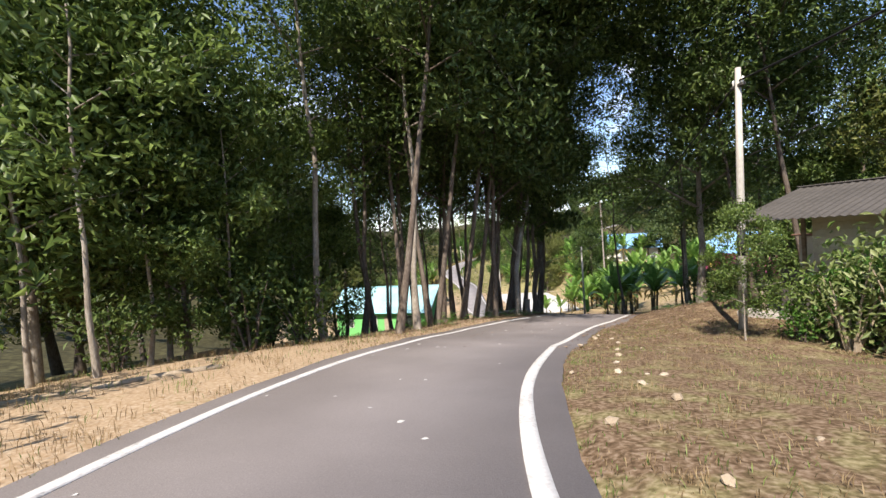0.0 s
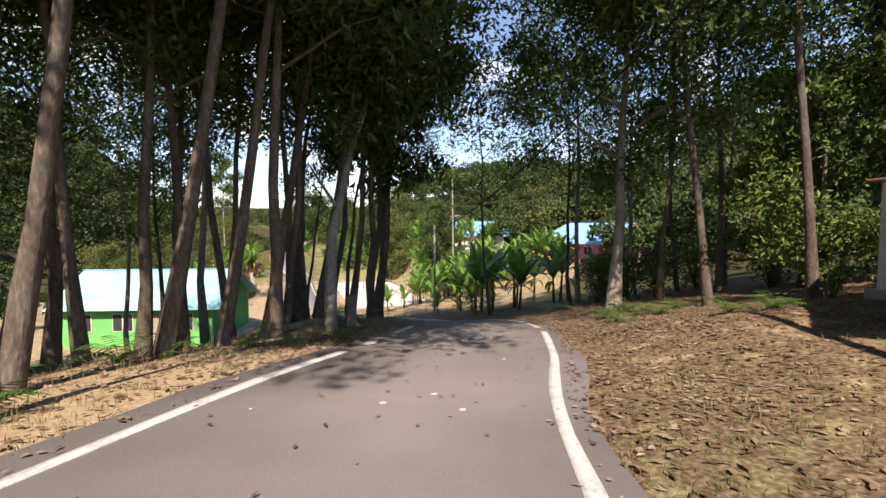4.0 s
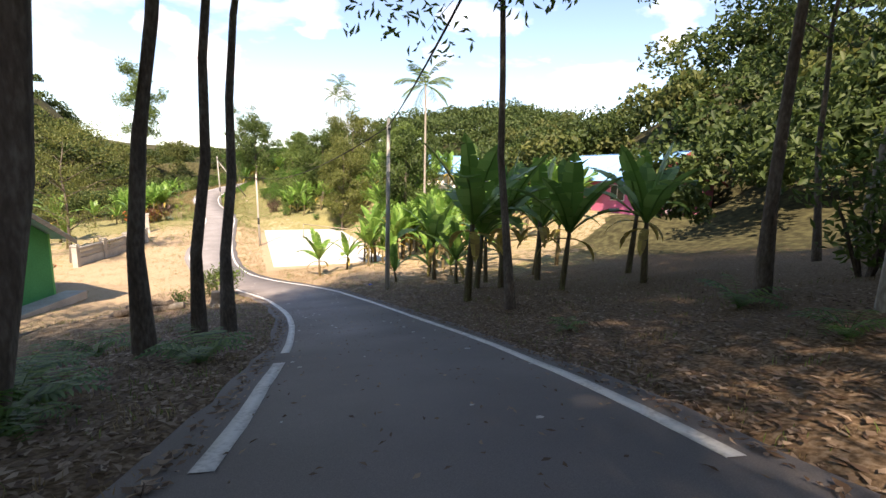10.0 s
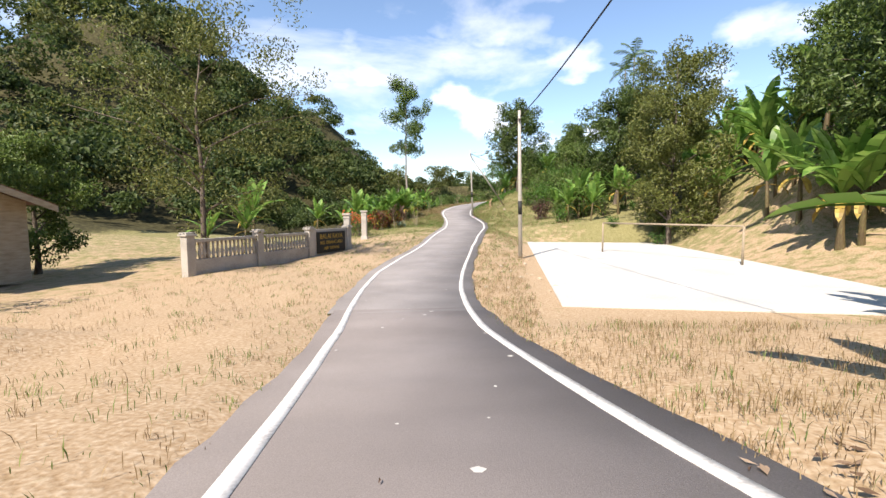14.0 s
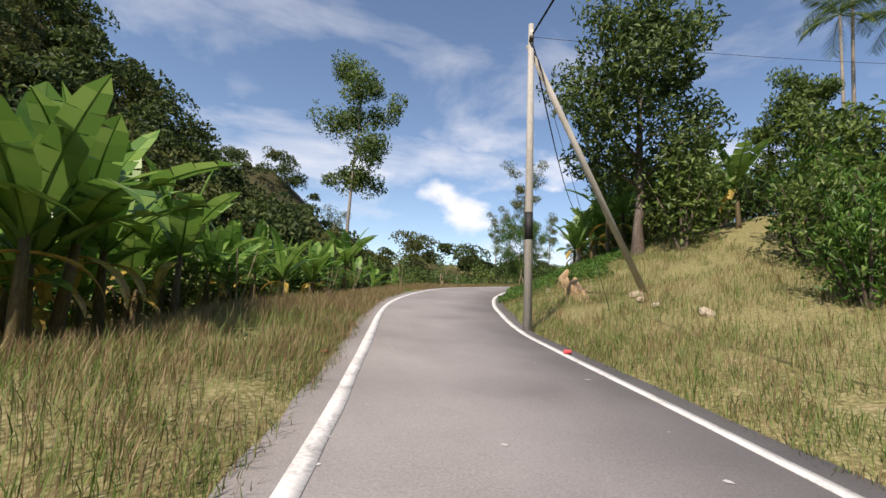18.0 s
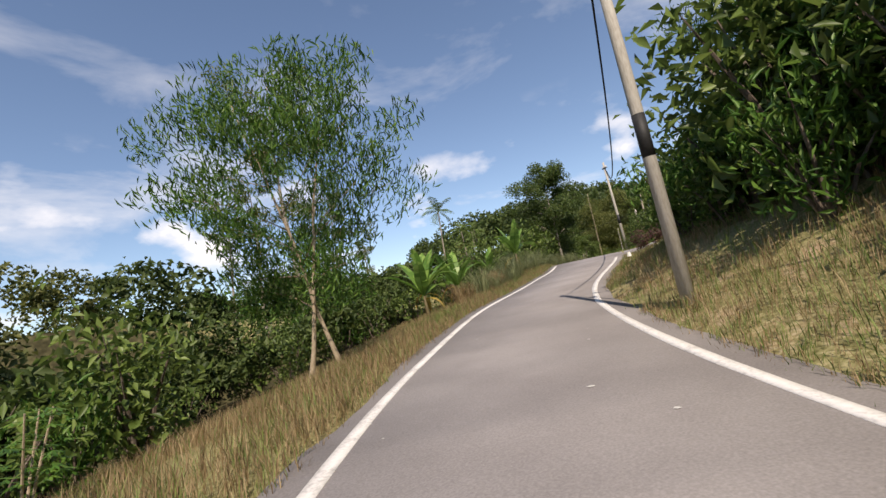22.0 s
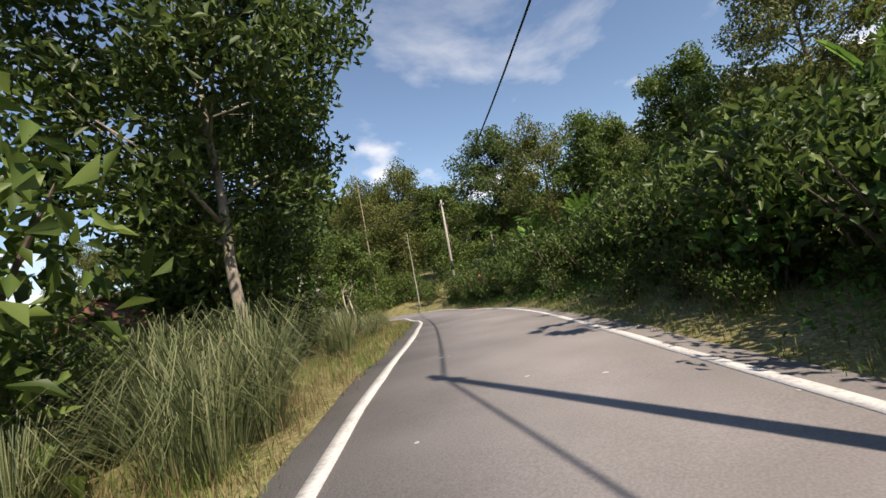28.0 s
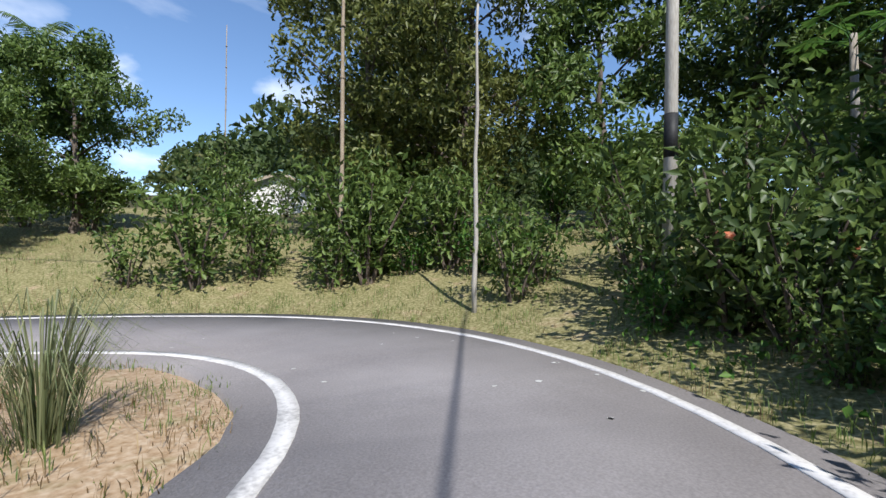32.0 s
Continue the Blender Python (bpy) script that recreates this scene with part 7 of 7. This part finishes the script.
# ---- stump, logs, sticks, stones, litter ----
def stump(x, y, r, h, label="grey sawn tree stump with spreading roots"):
    rng = np.random.RandomState(int(x * 10))
    root = tagged(empty("tree_stump", Matrix.Translation((x, y, gz(x, y)))), label, "tree stump")
    v, f = tube([(0, 0, -0.3), (0, 0, 0.05), (0, 0, h * 0.5), (0.02, 0, h)], [r * 1.5, r * 1.3, r * 1.02, r], 14)
    v = [p + Vector(rng.normal(0, r * 0.04, 3).tolist()) for p in v]
    mesh_object("trunk_base", v, f, M_CUT, root, smooth=False)
    for i in range(6):
        a = i * 1.05 + rng.uniform(-0.2, 0.2)
        l = r * rng.uniform(2.2, 4)
        v, f = tube([(r * 0.8 * math.cos(a), r * 0.8 * math.sin(a), 0.14), (l * 0.6 * math.cos(a), l * 0.6 * math.sin(a), 0.05), (l * math.cos(a + 0.2), l * math.sin(a + 0.2), -0.08)], [r * 0.3, r * 0.17, r * 0.06], 6)
        mesh_object("root", v, f, M_BARK_PALE, root, smooth=True)


stump(6.65, 43.5, 0.17, 0.6)
stump(6.6, 40.7, 0.16, 0.55, "weathered grey stump at the verge")
stump(3.75, 20.6, 0.12, 0.7, "dead mossy stump with ferns at its foot")


sx, sy = beside(111.6, 3.2)
stump(sx, sy, 0.1, 0.8, "pale broken tree stump with bare roots on the bank")


def log(x0, y0, x1, y1, r, label, lift=0.0, mat=None):
    z0, z1 = gz(x0, y0) + r * 0.8 + lift, gz(x1, y1) + r * 0.8 + lift
    rng = np.random.RandomState(int(abs(x0 * 31 + y0 * 7)))
    pts = [Vector((x0 + (x1 - x0) * u, y0 + (y1 - y0) * u, z0 + (z1 - z0) * u)) + Vector(rng.normal(0, r * 0.25, 3).tolist()) for u in np.linspace(0, 1, 6)]
    v, f = tube(pts, [r * rng.uniform(0.85, 1.1) for _ in pts], 9)
    return tagged(mesh_object("fallen_log", v, f, mat or M_BARK_PALE, smooth=True), label, "log", "fallen logs")


log(-1.5, 41.5, 4.6, 41.9, 0.14, "long fallen log along the yard's edge", mat=M_BARK)
log(3.6, 41.2, 5.4, 41.7, 0.13, "sawn log in the pile by the road", mat=M_BARK)
log(3.4, 41.9, 5.5, 41.5, 0.12, "sawn log in the pile by the road", mat=M_CUT)
log(3.8, 41.55, 5.2, 41.65, 0.11, "sawn log on top of the pile", 0.2, M_BARK)
log(1.8, 19.6, 3.4, 21.6, 0.12, "fallen branch on the leafy ground")
log(-6.2, 5.6, -3.6, 6.9, 0.05, "fallen thin trunk on the sandy verge", mat=M_STICK)
v, f = tube([(3.15, 19.5, gz(3.1, 19.5) - 0.3), (3.3, 20.3, -1.6), (3.9, 21.6, 0.4), (4.7, 22.9, 2.6)], [0.15, 0.11, 0.09, 0.05], 9)
dead = tagged(empty("leaning_trunk"), "pale leaning dead trunk with broken limbs", "tree trunk")
mesh_object("trunk", v, f, M_BARK_PALE, dead, smooth=True)
for a, b in (((3.45, 20.7, -0.9), (2.9, 21.3, 0.1)), ((3.9, 21.6, 0.4), (4.3, 21.5, 1.5)), ((4.2, 22.1, 1.1), (3.9, 22.9, 1.9))):
    lv, lf = tube([a, b], [0.05, 0.02], 7)
    mesh_object("limb", lv, lf, M_BARK_PALE, dead, smooth=True)
v, f = tube([(6.4, 42.0, gz(6.4, 42.0) + 0.04), (6.9, 42.1, gz(6.9, 42.1) + 0.06), (7.25, 42.3, gz(7.2, 42.3) + 0.05)], [0.05, 0.06, 0.03], 7)
tagged(mesh_object("bleached_branch", v, f, M_STICK, smooth=True), "short bleached branch at the road's edge", "branch")

STONES = []
for i in range(4):
    bm = bmesh.new()
    bmesh.ops.create_icosphere(bm, subdivisions=1, radius=0.5)
    rr = random.Random(i)
    for vv in bm.verts:
        vv.co *= rr.uniform(0.7, 1.15)
        vv.co.z *= 0.6
    me = bpy.data.meshes.new("stone")
    bm.to_mesh(me)
    bm.free()
    me.materials.append(M_STONE)
    STONES.append(me)


def stones(s0, s1, e0, e1, n, lo, hi, label, group):
    for i in range(n):
        x, y = beside(rnd.uniform(s0, s1), math.copysign(rnd.uniform(abs(e0), abs(e1)), e0))
        o = new("stone", STONES[rnd.randrange(4)])
        k = rnd.uniform(lo, hi)
        o.matrix_basis = Matrix.Translation((x, y, gz(x, y) + k * 0.12)) @ pose(0, 0, 0, rnd.uniform(0, 40), 0, rnd.uniform(0, 360)) @ Matrix.Diagonal((k, k, k, 1))
        tagged(o, label, "stone", group)


stones(139, 143, 0.5, 2.2, 70, 0.08, 0.26, "pale broken stone beside the road", "rubble at the fork")
stones(60, 80, 0.6, 3.0, 40, 0.05, 0.22, "pale stone on the sandy verge", "verge stones")
stones(-5, 12, 0.4, 2.2, 40, 0.04, 0.14, "pale stone on the verge", "verge stones")
stones(96, 103, 1.8, 4.0, 5, 0.2, 0.5, "sandstone lump breaking out of the bank", "bank rocks")
stones(103, 111, 0.8, 2.4, 16, 0.12, 0.4, "brown sandstone lump in the cut bank", "bank rocks")
stones(168, 180, -0.5, -1.4, 24, 0.04, 0.12, "pale pebble along the road's edge", "verge stones")


def chips():
    rng = np.random.RandomState(77)
    n = 420
    i = rng.randint(ROAD0 - 20, len(ROAD) - 60, n)
    k = rng.uniform(-1.3, 1.3, n) * ROAD[i, 3] * 0.75
    c = np.stack([ROAD[i, 0] + ROAD_D[i, 1] * k, ROAD[i, 1] - ROAD_D[i, 0] * k, ROAD[i, 2] + 0.004], 1)
    v, f = [], []
    for p in c:
        a0, o, r = rng.uniform(0, 6), len(v), rng.uniform(0.012, 0.035)
        for t in range(5):
            v.append(p + np.array([math.cos(a0 + t * 1.26) * r * rng.uniform(0.6, 1.8), math.sin(a0 + t * 1.26) * r, 0]))
        f.append(tuple(range(o, o + 5)))
    tagged(fast_object("road_chips", np.array(v), np.array(f), M_SPOT), "pale chips and scuffs pressed into the asphalt", "road wear", kind="stuff")


chips()


def crumpled(name, x, y, r, mat, label, z=None):
    bm = bmesh.new()
    bmesh.ops.create_icosphere(bm, subdivisions=2, radius=r)
    rr = random.Random(int(x * 7))
    for vv in bm.verts:
        vv.co *= rr.uniform(0.55, 1.15)
        vv.co.z *= 0.45
    o = part(name, bm, mat)
    o.matrix_basis = Matrix.Translation((x, y, (gz(x, y) if z is None else z) + r * 0.25))
    tagged(o, label, "litter")


x, y = beside(175.5, 0.4)
crumpled("plastic_bag", x, y, 0.11, M_RED, "crumpled red plastic bag at the road's edge")
x, y = beside(94.6, -0.45)
crumpled("wrapper", x, y, 0.06, M_RED, "small red wrapper at the road's edge")
x, y = beside(44.5, 1.6)
crumpled("plastic_scrap", x, y, 0.1, M_BLUEWARE, "scrap of blue plastic among dead leaves")
i = int(95.2 / 0.4) + ROAD0
can = empty("drink_can", Matrix.Translation((ROAD[i, 0] + ROAD_D[i, 1] * ROAD[i, 3], ROAD[i, 1] - ROAD_D[i, 0] * ROAD[i, 3], ROAD[i, 2] + 0.039)) @ pose(0, 0, 0, 90, 0, 100))
tagged(can, "dented red drink can lying on the edge line", "can")
v, f = tube([(0, 0, 0), (0, 0, 0.008), (0, 0, 0.105), (0, 0, 0.115)], [0.027, 0.033, 0.033, 0.027], 16)
mesh_object("body", v, f, M_RED, can, smooth=True)
v, f = tube([(0, 0, 0.115), (0, 0, 0.118)], [0.027, 0.025], 16)
mesh_object("lid", v, f, M_POLE, can)
x, y = beside(131.5, 0.9)
flag = tagged(empty("marker_stick", Matrix.Translation((x, y, gz(x, y)))), "thin stick topped with a white cup", "marker")
v, f = tube([(0, 0, -0.1), (0.01, 0, 0.5)], [0.008, 0.007], 6)
mesh_object("shaft", v, f, M_STICK, flag)
v, f = tube([(0.01, 0, 0.46), (0.01, 0, 0.56)], [0.05, 0.035], 10)
mesh_object("cup", v, f, M_WHITEWALL, flag)

for ob in STOCK:
    if "unused" in ob:
        for o in (*ob.children_recursive, ob):
            bpy.data.objects.remove(o)
